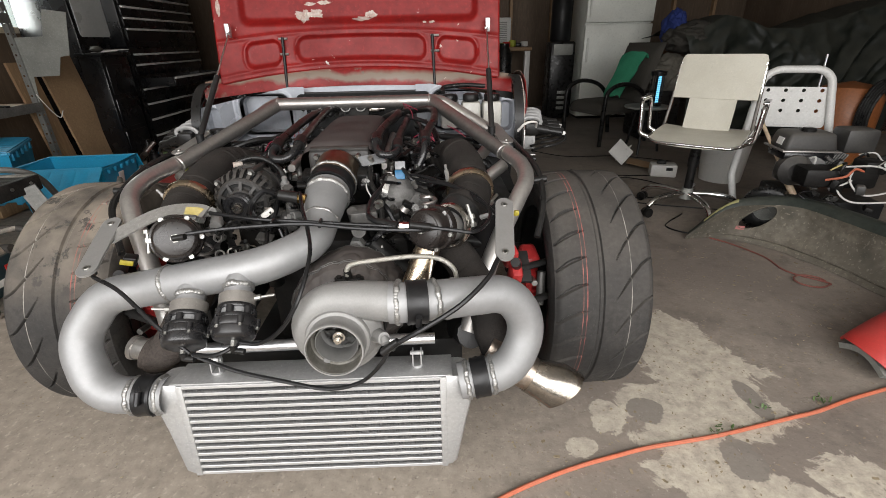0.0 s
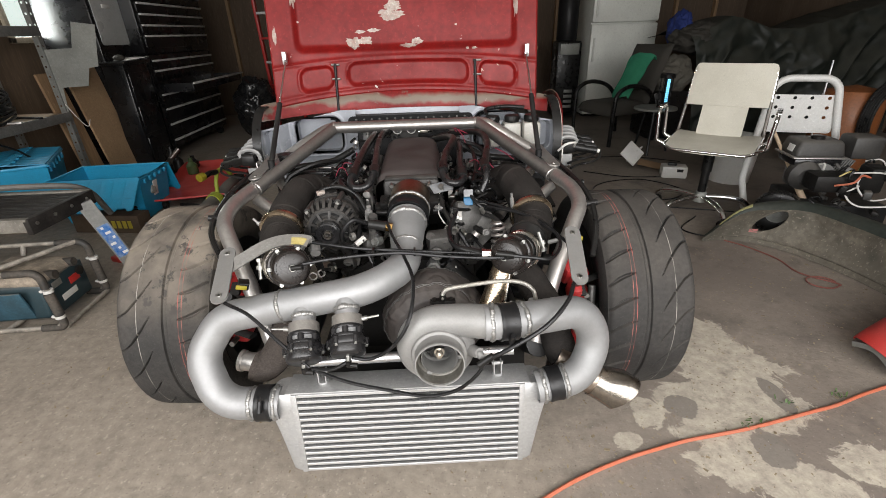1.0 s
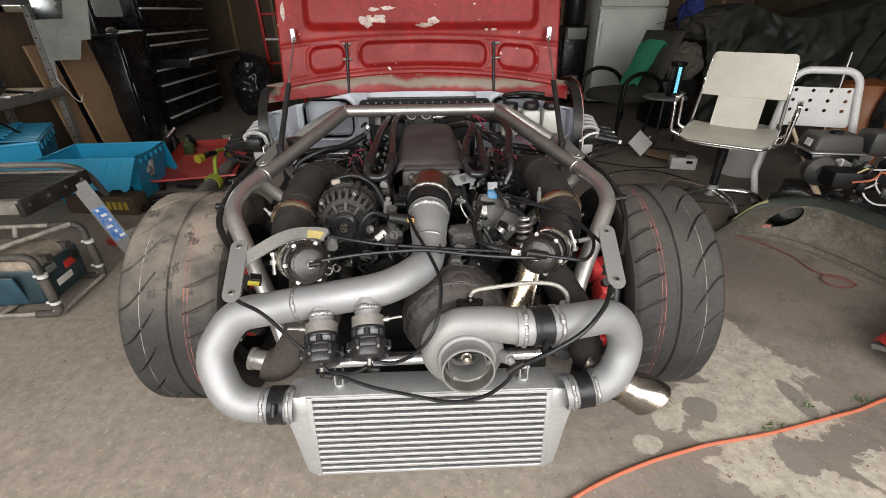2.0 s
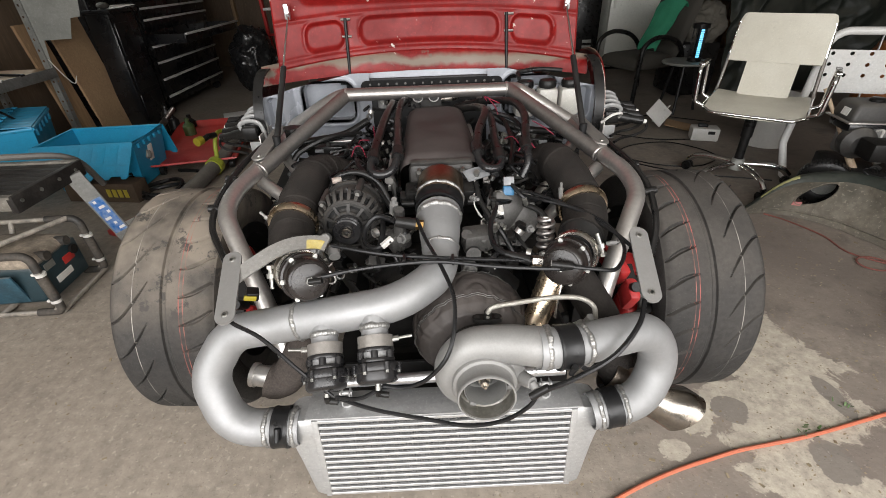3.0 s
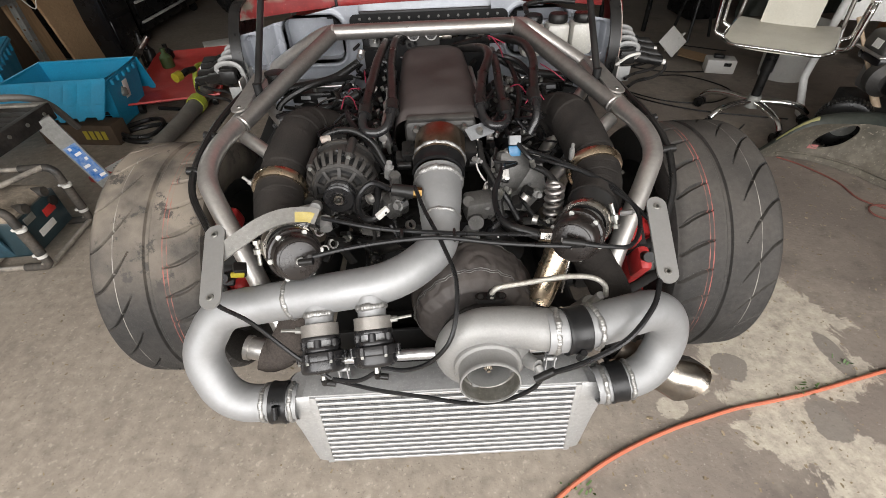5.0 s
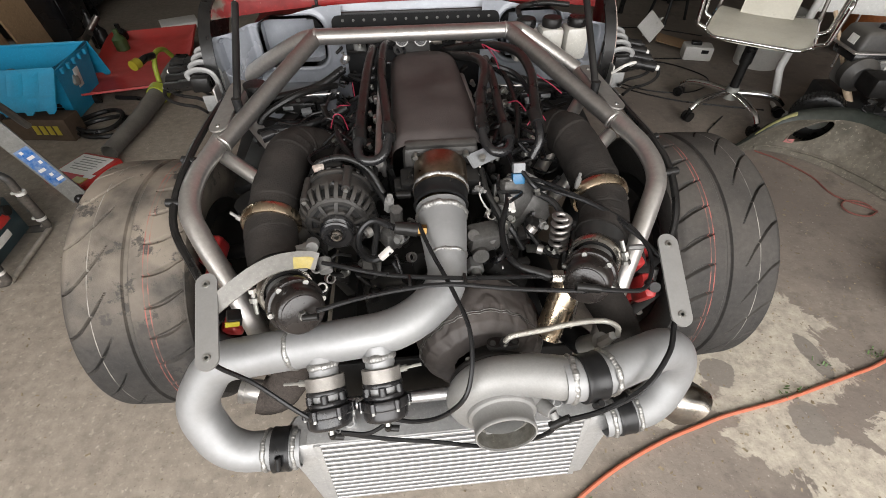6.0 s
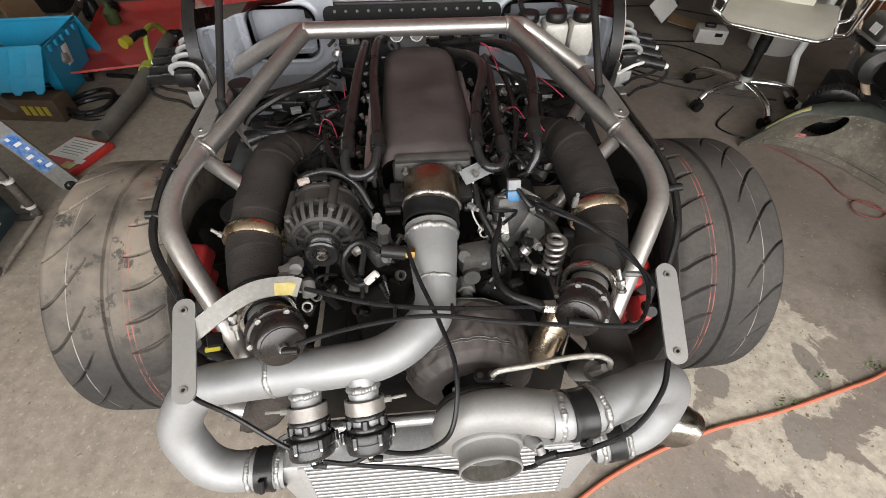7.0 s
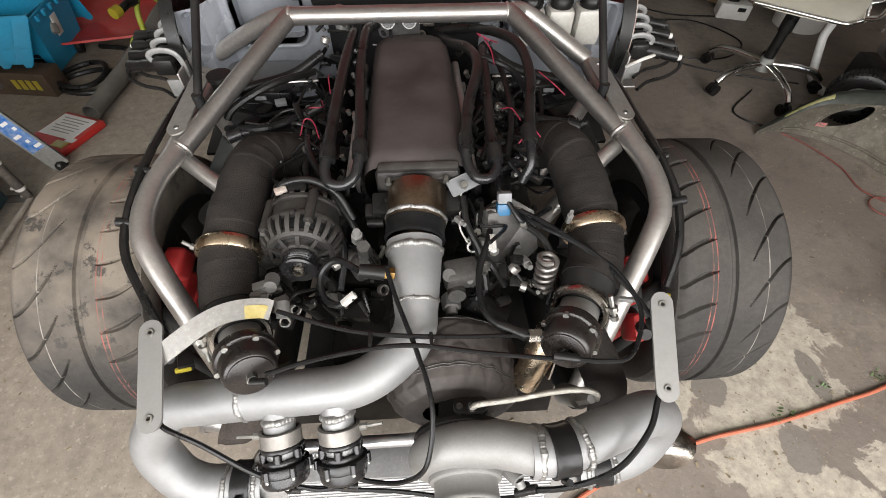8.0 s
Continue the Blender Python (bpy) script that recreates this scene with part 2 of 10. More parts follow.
SILICONE = material("black_silicone_coupler", (0.008, 0.008, 0.0085), 0.34, 0.0, (0.016, 0.016, 0.016), 0.5, 30, 150, 0.2, 0.05, 400, 0.08, spec=0.3)
BRONZE = material("heat_tinted_steel", (0.29, 0.215, 0.145), 0.36, 1.0, (0.42, 0.36, 0.29), 0.7, 24, 120, 0.25, 0.04, 300, 0.1)
CLAMP = material("gold_zinc_clamp", (0.62, 0.52, 0.38), 0.27, 1.0, (0.45, 0.33, 0.24), 0.6, 30, 150, 0.2, 0.03, 300, 0.08)
BRASS = material("brass_fitting", (0.2, 0.125, 0.045), 0.45, 1.0, (0.14, 0.085, 0.03), 0.5, 60, 200, 0.2, 0.05, 400)
STAINLESS = material("polished_stainless", (0.5, 0.48, 0.45), 0.24, 1.0, (0.5, 0.44, 0.36), 0.6, 14, 120, 0.15, 0.03, 300, 0.08)
BRAID = material("steel_braided_line", (0.5, 0.48, 0.43), 0.4, 0.8, (0.38, 0.35, 0.3), 0.5, 40, 900, 0.5, 0.6, 1500, 0.1)
RED_METAL = material("red_powder_coat", (0.4, 0.028, 0.028), 0.4, 0.0, (0.32, 0.02, 0.02), 0.5, 15, 100, 0.2, 0.06, 300, 0.1)
GREY_BODY = material("silver_grey_body_paint", (0.27, 0.285, 0.315), 0.34, 0.2, (0.2, 0.21, 0.23), 0.7, 4, 50, 0.15, 0.05, 150, 0.1, (0.16, 0.15, 0.14), 0.35, specks=0.12)
WHITE_PLASTIC = material("white_plastic", (0.56, 0.55, 0.52), 0.45, 0.0, (0.6, 0.58, 0.54), 0.5, 12, 120, 0.12, 0.03, 300, 0.1)
TAG = material("grey_tag", (0.2, 0.205, 0.21), 0.55, 0.1, (0.14, 0.14, 0.15), 0.4, 40, 200, 0.1, 0.02, 300)
BLUE_SOL = material("blue_plastic", (0.01, 0.085, 0.18), 0.4, 0.0, (0.015, 0.15, 0.3), 0.4, 40, 200, 0.1, 0.02, 300)
RED_WIRE = material("red_wire", (0.26, 0.02, 0.045), 0.4, 0.0, (0.3, 0.025, 0.05), 0.3, 40, 200, 0.1, 0.0, 300)
YELLOW_TAPE = material("yellowed_tape", (0.42, 0.33, 0.09), 0.5, 0.0, (0.5, 0.44, 0.24), 0.7, 60, 200, 0.2, 0.05, 300)
YELLOW_TAG = material("yellow_plastic", (0.32, 0.26, 0.02), 0.45, 0.0, (0.3, 0.25, 0.02), 0.4, 40, 200, 0.1, 0.02, 300)

CAP_BLACK = material("black_cap_enamel", (0.014, 0.0115, 0.0105), 0.27, 0.0, (0.024, 0.02, 0.018), 0.7, 16, 110, 0.3, 0.05, 400, 0.08, spec=0.42, specks=0.25)
STRAP_ALU = material("soft_bent_aluminium", (0.38, 0.372, 0.355), 0.45, 0.65, (0.3, 0.29, 0.27), 0.6, 14, 120, 0.25, 0.08, 300, 0.1)
ALTERNATOR = material("dusty_black_casting", (0.02, 0.019, 0.018), 0.45, 0.1, (0.04, 0.037, 0.034), 0.8, 24, 160, 0.3, 0.2, 350, 0.1, (0.14, 0.128, 0.115), 0.22, spec=0.35)
TUBE_DARK = material("dark_steel_tube", (0.37, 0.355, 0.34), 0.36, 0.85, (0.22, 0.195, 0.18), 0.7, 9, 90, 0.2, 0.06, 300, 0.1, specks=0.12)


# ---- materials of the car with patterns of their own ----
def tyre_material(name, dust_amount, mud):
    mt = material(name, (0.024, 0.023, 0.022), 0.75, 0.0, (0.05, 0.046, 0.042), 0.8, 6, 80, 0.4, 0.4, 420, 0.1, (0.17, 0.15, 0.128), dust_amount, spec=0.3, specks=0.45)
    N, L, bs = nodes_of(mt)
    co = N.new("ShaderNodeTexCoord")
    sp = N.new("ShaderNodeSeparateXYZ")
    L.new(co.outputs["Object"], sp.inputs[0])
    def line(x, w):
        n = N.new("ShaderNodeMath")
        n.operation = "COMPARE"
        L.new(sp.outputs["X"], n.inputs[0])
        n.inputs[1].default_value, n.inputs[2].default_value = x, w
        return n.outputs[0]
    def over(fac, col):
        src = bs.inputs["Base Color"].links[0].from_socket
        n = N.new("ShaderNodeMix")
        n.data_type = "RGBA"
        L.new(fac, n.inputs[0])
        L.new(src, n.inputs[6])
        n.inputs[7].default_value = (*col, 1)
        L.new(n.outputs[2], bs.inputs["Base Color"])
    def times(a, b):
        n = N.new("ShaderNodeMath")
        n.operation = "MULTIPLY"
        L.new(a, n.inputs[0])
        if isinstance(b, float):
            n.inputs[1].default_value = b
        else:
            L.new(b, n.inputs[1])
        return n.outputs[0]
    nz = N.new("ShaderNodeTexNoise")
    nz.inputs["Scale"].default_value, nz.inputs["Detail"].default_value = 22, 3
    L.new(co.outputs["Object"], nz.inputs["Vector"])
    mr = N.new("ShaderNodeMapRange")
    mr.inputs["From Min"].default_value, mr.inputs["From Max"].default_value = 0.42, 0.62
    mr.inputs["To Min"].default_value, mr.inputs["To Max"].default_value = 0.15, 0.85
    L.new(nz.outputs[0], mr.inputs["Value"])
    if mud:
        # dried mud on the upper part of the tread
        m2 = N.new("ShaderNodeTexNoise")
        m2.inputs["Scale"].default_value, m2.inputs["Detail"].default_value = 7, 5
        L.new(co.outputs["Object"], m2.inputs["Vector"])
        r2 = N.new("ShaderNodeMapRange")
        r2.inputs["From Min"].default_value, r2.inputs["From Max"].default_value = 0.36, 0.6
        L.new(m2.outputs[0], r2.inputs["Value"])
        r3 = N.new("ShaderNodeMapRange")
        r3.inputs["From Min"].default_value, r3.inputs["From Max"].default_value = 0.12, 0.33
        L.new(sp.outputs["Z"], r3.inputs["Value"])
        over(times(times(r2.outputs[0], r3.outputs[0]), mud), (0.24, 0.203, 0.162))
        # dark scuffs where the mud is rubbed away
        m4 = N.new("ShaderNodeTexNoise")
        m4.inputs["Scale"].default_value, m4.inputs["Detail"].default_value, m4.inputs["Roughness"].default_value = 9, 8, 0.72
        L.new(co.outputs["Object"], m4.inputs["Vector"])
        r4 = N.new("ShaderNodeMapRange")
        r4.inputs["From Min"].default_value, r4.inputs["From Max"].default_value = 0.56, 0.6
        r4.inputs["To Max"].default_value = 0.9
        L.new(m4.outputs[0], r4.inputs["Value"])
        over(r4.outputs[0], (0.045, 0.041, 0.037))
    over(times(line(-0.052, 0.0013), mr.outputs[0]), (0.3, 0.085, 0.07))
    over(times(line(-0.062, 0.0013), mr.outputs[0]), (0.28, 0.1, 0.08))
    over(times(line(0.064, 0.0011), mr.outputs[0]), (0.27, 0.255, 0.23))
    return mt


TYRE_CLEAN = tyre_material("rubber_tread", 0.24, 0.0)
TYRE_MUDDY = tyre_material("muddy_rubber_tread", 0.2, 0.88)


def worn_red(name, chips, grey):
    """Old red paint with primer and bare patches."""
    mt = material(name, (0.21, 0.0075, 0.0065), 0.45, 0.0, (0.12, 0.006, 0.006), 0.8, 5, 40, 0.4, 0.15, 120, 0.14, spec=0.27, specks=0.25)
    N, L, bs = nodes_of(mt)
    co = N.new("ShaderNodeTexCoord")
    def patch(scale, lo, hi, col, off):
        mp = N.new("ShaderNodeMapping")
        mp.inputs["Location"].default_value = off
        L.new(co.outputs["Object"], mp.inputs[0])
        nz = N.new("ShaderNodeTexNoise")
        nz.inputs["Scale"].default_value, nz.inputs["Detail"].default_value, nz.inputs["Roughness"].default_value = scale, 6, 0.6
        L.new(mp.outputs[0], nz.inputs["Vector"])
        mr = N.new("ShaderNodeMapRange")
        mr.inputs["From Min"].default_value, mr.inputs["From Max"].default_value = lo, hi
        L.new(nz.outputs[0], mr.inputs["Value"])
        n = N.new("ShaderNodeMix")
        n.data_type = "RGBA"
        L.new(mr.outputs[0], n.inputs[0])
        L.new(bs.inputs["Base Color"].links[0].from_socket, n.inputs[6])
        n.inputs[7].default_value = (*col, 1)
        L.new(n.outputs[2], bs.inputs["Base Color"])
    if grey:
        # bare khaki metal along the lower edge, where the paint has worn off
        sp = N.new("ShaderNodeSeparateXYZ")
        L.new(co.outputs["Object"], sp.inputs[0])
        wn_ = N.new("ShaderNodeTexNoise")
        wn_.inputs["Scale"].default_value, wn_.inputs["Detail"].default_value = 7, 6
        L.new(co.outputs["Object"], wn_.inputs["Vector"])
        ad_ = N.new("ShaderNodeMath")
        ad_.operation = "MULTIPLY_ADD"
        L.new(wn_.outputs[0], ad_.inputs[0])
        ad_.inputs[1].default_value = 0.09
        L.new(sp.outputs["Z"], ad_.inputs[2])
        wr_n = N.new("ShaderNodeMapRange")
        wr_n.inputs["From Min"].default_value, wr_n.inputs["From Max"].default_value = 0.992, 1.012
        wr_n.inputs["To Min"].default_value, wr_n.inputs["To Max"].default_value = 0.9, 0.0
        L.new(ad_.outputs[0], wr_n.inputs["Value"])
        wm = N.new("ShaderNodeMix")
        wm.data_type = "RGBA"
        low = N.new("ShaderNodeMapRange")
        low.inputs["From Min"].default_value, low.inputs["From Max"].default_value = 0.962, 0.976
        L.new(ad_.outputs[0], low.inputs["Value"])
        both = N.new("ShaderNodeMath")
        both.operation = "MULTIPLY"
        L.new(wr_n.outputs[0], both.inputs[0])
        L.new(low.outputs[0], both.inputs[1])
        L.new(both.outputs[0], wm.inputs[0])
        L.new(bs.inputs["Base Color"].links[0].from_socket, wm.inputs[6])
        wm.inputs[7].default_value = (0.16, 0.135, 0.105, 1)
        L.new(wm.outputs[2], bs.inputs["Base Color"])
        patch(9, 0.58, 0.64, (0.12, 0.1, 0.08), (0, 5, 0))
    if chips:
        patch(9, 0.68, 0.695, (0.5, 0.44, 0.4), (1.3, 4, 2))
        patch(26, 0.7, 0.72, (0.42, 0.34, 0.3), (2.3, 1, 5))
    return mt


RED_PAINT = worn_red("worn_red_paint", True, False)
RED_COWL = worn_red("red_paint_worn_to_primer", True, True)
PRIMER = material("pale_primer", (0.46, 0.41, 0.36), 0.6, 0.0, (0.25, 0.1, 0.085), 0.9, 34, 110, 0.45, 0.1, 200, specks=0.5)
BLACK_STEEL = material("black_painted_steel", (0.01, 0.01, 0.0105), 0.42, 0.0, (0.018, 0.018, 0.018), 0.5, 12, 100, 0.2, 0.06, 300, 0.12, (0.15, 0.14, 0.125), 0.1, spec=0.22)
IRON = material("brake_iron", (0.16, 0.15, 0.14), 0.4, 0.9, (0.2, 0.13, 0.09), 0.5, 15, 120, 0.3, 0.05, 300)

# ---- the car: an engine bay without its front bodywork ----
car = thing("project_car", "stripped red sports car with tube frame and exposed turbo engine", "car")

# front wheels
HUB_Y, HUB_Z, TR = 0.562, 0.343, 0.346
TREAD = 0.262


def groove_depth(th, s):
    """Depth of the tread's grooves at the angle th and at s across the tread, from its inner edge."""
    x = s * TREAD
    d = 0.0
    g = abs(x - 0.452 * TREAD)
    d = 0.007 * min(1, max(0, (0.0072 - g) / 0.002))
    pitch = 2 * math.pi / 30
    # inner cuts: short, slightly curved, narrowing to a point
    if s < 0.31:
        u = s / 0.31
        off = 0.11 * u + 0.02 * math.sin(math.pi * u)
        a = ((th + off) % pitch) - pitch / 2
        w = 0.0036 * (1 - abs(2 * u - 0.9) ** 2.2) + 0.001
        d = max(d, 0.009 * min(1, max(0, (w + 0.0016 - abs(a) * TR) / 0.0032)))
    # outer cuts: long and slanting, from a pointed tip within the tread to the shoulder
    wide = 2 * math.pi / 21
    if s > 0.6:
        u = (s - 0.6) / 0.4
        off = 0.31 * (1 - max(0, 1 - u) ** 1.75)
        a = ((th + off) % wide) - wide / 2
        w = 0.0038 * min(1, u * 3.2 + 0.12) * (1 - 0.45 * u)
        d = max(d, 0.009 * min(1, max(0, (w + 0.0012 - abs(a) * TR) / 0.0026)))
    return d


def tyre_mesh():
    bm = B()
    nt, ns = 1000, 96
    prof = [(0.235, -0.118, None), (0.25, -0.128, None), (0.275, -0.138, None), (0.305, -0.1405, None), (0.323, -0.137, None), (0.332, -0.1335, None)]
    for j in range(ns + 1):
        s = j / ns
        c = abs(2 * s - 1)
        prof.append((TR - 0.004 * c ** 2 - 0.0085 * max(0, (c - 0.86) / 0.14) ** 2, (s - 0.5) * TREAD - 0.008 * max(0, (s - 0.76) / 0.24), s))
    prof += [(0.331, 0.1258, None), (0.322, 0.13, None), (0.305, 0.1345, None), (0.275, 0.135, None), (0.25, 0.128, None), (0.235, 0.118, None)]
    rings = []
    for i in range(nt):
        th = 2 * math.pi * i / nt
        ring = []
        for r, x, s in prof:
            q = r - (groove_depth(th, s) if s is not None and 0 < s < 1 else 0)
            z, y = q * math.sin(th), q * math.cos(th)
            z = max(z, -HUB_Z)  # flat where it stands on the floor
            ring.append(bm.verts.new((x, y, z)))
        rings.append(ring)
    for i in range(nt):
        a, b = rings[i], rings[(i + 1) % nt]
        for j in range(len(prof) - 1):
            bm.faces.new((a[j], a[j + 1], b[j + 1], b[j]))
        bm.faces.new((a[-1], a[0], b[0], b[-1]))
    return bm


def wheel(side):
    m = Matrix.Translation((0.73, HUB_Y, HUB_Z)) if side > 0 else Matrix.Translation((-0.6995, HUB_Y, HUB_Z + 0.004)) @ Matrix.Rotation(radians(1.8), 4, "Y") @ Matrix.Rotation(math.pi, 4, "Z")
    rim_bm = B()
    turn = pose(0, 0, 0, 0, 90, 0)
    lathe(rim_bm, [(0.2, -0.122), (0.236, -0.122), (0.238, -0.112), (0.222, -0.1), (0.216, 0.09), (0.232, 0.104), (0.238, 0.112), (0.236, 0.12), (0.222, 0.118), (0.205, 0.08), (0.205, -0.09)], turn, 48, True)
    lathe(rim_bm, [(0.0, 0.04), (0.07, 0.04), (0.07, 0.08), (0.03, 0.09), (0, 0.09)], turn, 24)
    rim = part("wheel", rim_bm, BLACK_STEEL, car, "black alloy front wheel", 40, m)
    part("tyre", tyre_mesh(), TYRE_MUDDY if side < 0 else TYRE_CLEAN, rim,
         "dusty mud-stained wide semi-slick tyre" if side < 0 else "wide semi-slick tyre with red stripes", 30)
    spoke = None
    for k in range(10):
        a = 2 * math.pi * k / 10
        sm = pose(0.075, 0.125 * math.sin(a), 0.125 * math.cos(a), -math.degrees(a), 0, 0)
        if spoke is None:
            b = B()
            box(b, (0.03, 0.028, 0.18), (0, 0, 0), 0.006, (0, 0, 0), 1)
            spoke = part("spoke", b, BLACK_STEEL, rim, "", 40, sm)
        else:
            again(spoke, sm)
    b = B()
    lathe(b, [(0.08, -0.02), (0.165, -0.02), (0.165, 0.012), (0.08, 0.012)], turn, 48, True)
    lathe(b, [(0.0, -0.05), (0.08, -0.05), (0.08, 0.03), (0.0, 0.03)], turn, 24)
    part("brake_disc", b, IRON, rim, "iron brake disc")
    b = B()
    for k in range(7):
        a = radians(198 + k * 9)
        box(b, (0.085, 0.06, 0.04), (-0.012, 0.172 * math.cos(a), 0.172 * math.sin(a) + 0.03), 0.01, (math.degrees(a) + 90, 0, 0), 1)
    box(b, (0.03, 0.05, 0.16), (-0.062, -0.16, 0.02), 0.008)
    cyl(b, (-0.085, -0.15, 0.06), (-0.055, -0.15, 0.06), 0.02)
    cyl(b, (-0.085, -0.165, -0.02), (-0.055, -0.165, -0.02), 0.02)
    part("brake_caliper", b, RED_METAL, rim, "red brake caliper", 40, Matrix.Diagonal((1, side, 1, 1)))
    return rim


wheel(1)
wheel(-1)

# tube frame
TUBE = 0.0225
frame_parts = {
    "cross_tube": [[(-0.287, 1.008, 0.862), (0.293, 1.008, 0.862)]],
    "diagonal_tube": [[(-0.283, 1.012, 0.862), (-0.503, 0.64, 0.733)], [(0.289, 1.012, 0.862), (0.513, 0.64, 0.742)]],
    "rear_brace": [[(-0.287, 1.01, 0.862), (-0.33, 1.035, 0.845), (-0.41, 1.068, 0.80), (-0.5, 1.095, 0.745), (-0.6, 1.115, 0.68)], [(0.293, 1.01, 0.862), (0.335, 1.03, 0.85), (0.41, 1.0, 0.81), (0.505, 0.945, 0.757)]],
    "side_rail": [[(-0.505, 0.93, 0.745), (-0.512, 0.66, 0.735), (-0.532, 0.53, 0.725), (-0.528, 0.43, 0.708), (-0.497, 0.362, 0.675), (-0.42, 0.255, 0.57), (-0.345, 0.15, 0.42)],
                  [(0.51, 0.93, 0.752), (0.52, 0.66, 0.744), (0.545, 0.53, 0.732), (0.54, 0.43, 0.714), (0.505, 0.362, 0.68), (0.43, 0.255, 0.575), (0.36, 0.15, 0.42)]],
    "inner_brace": [[(-0.505, 0.64, 0.7), (-0.395, 0.565, 0.655), (-0.3, 0.5, 0.6)], [(0.512, 0.64, 0.705), (0.41, 0.575, 0.65), (0.32, 0.5, 0.6)],
                    [(-0.5, 0.84, 0.735), (-0.4, 0.72, 0.66), (-0.33, 0.64, 0.6)], [(0.505, 0.84, 0.742), (0.4, 0.72, 0.66), (0.33, 0.64, 0.6)]],
}
for name, lines in frame_parts.items():
    for pts in lines:
        b = B()
        tube(b, spline(pts, 10) if len(pts) > 3 else pts, TUBE if name != "inner_brace" else 0.019, 20)
        ob = part(name, b, {"diagonal_tube": TUBE_DARK, "cross_tube": TUBE_DARK}.get(name, STEEL), car, "bare steel frame tube")
# weld rings at the joints
for p, q in (((-0.283, 1.008, 0.862), (-0.275, 1.008, 0.862)), ((0.281, 1.008, 0.862), (0.289, 1.008, 0.862)),
             ((-0.5, 0.646, 0.735), (-0.496, 0.652, 0.737)), ((0.509, 0.646, 0.744), (0.506, 0.652, 0.746))):
    b = B()
    v = (Vector(q) - Vector(p)).normalized()
    c = Vector(p)
    lathe(b, [(0.0225, -0.004), (0.0245, -0.002), (0.025, 0), (0.0245, 0.002), (0.0225, 0.004)], axis(c, c + v), 24)
    part("weld", b, STEEL, car)


def tab(p, q, width, hole, normal, mat, name="mounting_plate", label="grey steel mounting plate with two holes", ext=0.022):
    """A flat bar with rounded ends and a hole near each end, from p to q."""
    p, q, n = Vector(p), Vector(q), Vector(normal)
    u = (q - p).normalized()
    v = n.cross(u).normalized()
    n = u.cross(v).normalized()
    m = Matrix((u, v, n)).transposed().to_4x4()
    m.translation = p
    L = (q - p).length
    r = width / 2
    out = [(L + ext - r + r * math.cos(a), r * math.sin(a)) for a in [math.pi * (k / 10 - 0.5) for k in range(11)]]
    out += [(-ext + r - r * math.cos(a), -r * math.sin(a)) for a in [math.pi * (k / 10 - 0.5) for k in range(11)]]
    b = B()
    slab(b, out, 0.005, m, [circle2(0, 0, hole)[::-1], circle2(L, 0, hole)[::-1]])
    ob = part(name, b, mat, car, label, 30)
    for at in (0, L):
        b = B()
        c = m @ Vector((at, 0, -0.004))
        lathe(b, [(hole * 0.6, 0), (hole * 1.25, 0), (hole * 1.25, 0.0105), (hole * 1.1, 0.0115), (hole * 0.6, 0.0115)], axis(c, c + n), 14, True)
        part("bolt_boss", b, BOLT, ob)
    return ob


tab((-0.422, 0.182, 0.712), (-0.402, 0.054, 0.668), 0.038, 0.0055, (0, -0.3, 1), PLATE)
tab((0.442, 0.18, 0.73), (0.427, 0.055, 0.675), 0.038, 0.0055, (0, -0.3, 1), PLATE)
tab((-0.492, 0.86, 0.79), (-0.508, 0.675, 0.765), 0.046, 0.005, (-0.1, 0, 1), STEEL, "rail_bracket", "flat steel bracket on the frame rail")
tab((0.502, 0.86, 0.79), (0.522, 0.675, 0.77), 0.046, 0.005, (0.1, 0, 1), STEEL, "rail_bracket", "flat steel bracket on the frame rail")

# ---- intercooler ----
ICL, ICR, IC_TOP, IC_BOT = -0.272, 0.301, 0.412, 0.178
lean = math.degrees(math.atan2(0.025, 0.234))
ic_m = Matrix.Translation((0.0145, -0.0275, IC_BOT)) @ Matrix.Rotation(-radians(lean), 4, "X")
W, H, D = ICR - ICL, math.hypot(0.234, 0.025), 0.085
b = B()
box(b, (W + 0.004, D - 0.012, H), (0, D / 2 + 0.004, H / 2))
core = part("intercooler", b, material("fin_stack", (0.14, 0.14, 0.142), 0.45, 0.6, (0.05, 0.05, 0.05), 0.5, 60, 400, 0.5, 0.5, 900), car, "bar and plate aluminium intercooler", 30, ic_m)
BAR = material("intercooler_bar", (0.5, 0.5, 0.495), 0.5, 0.7, (0.42, 0.42, 0.42), 0.4, 8, 150, 0.12, 0.04, 500, 0.06)
nb = 14
bar = None
step = (H - 0.006) / (nb - 1)
for k in range(nb):
    if bar is None:
        b = B()
        box(b, (W + 0.002, D, 0.0078), (0, D / 2, 0), 0.0012, seg=1)
        bar = part("bar", b, BAR, core, "", 30, pose(0, 0, 0.003))
    else:
        again(bar, pose(0, 0, 0.003 + k * step))
# corrugated fins between the bars
FIN = material("cooling_fin", (0.42, 0.42, 0.42), 0.45, 0.8, (0.3, 0.3, 0.3), 0.4, 30, 200, 0.2, 0.05, 500)
fin = None
for k in range(nb - 1):
    z0, z1 = 0.003 + k * step + 0.0042, 0.003 + (k + 1) * step - 0.0042
    if fin is None:
        b = B()
        n = 190
        prev = None
        for i in range(n + 1):
            x = -W / 2 + 0.004 + (W - 0.008) * i / n
            z = 0 if i % 2 else z1 - z0
            vs = [b.verts.new((x, 0.0035, z)), b.verts.new((x, D - 0.01, z))]
            if prev:
                b.faces.new((prev[0], vs[0], vs[1], prev[1]))
            prev = vs
        fin = part("corrugated_fin", b, FIN, core, "", 0, pose(0, 0, z0))
    else:
        again(fin, pose(0, 0, z0))
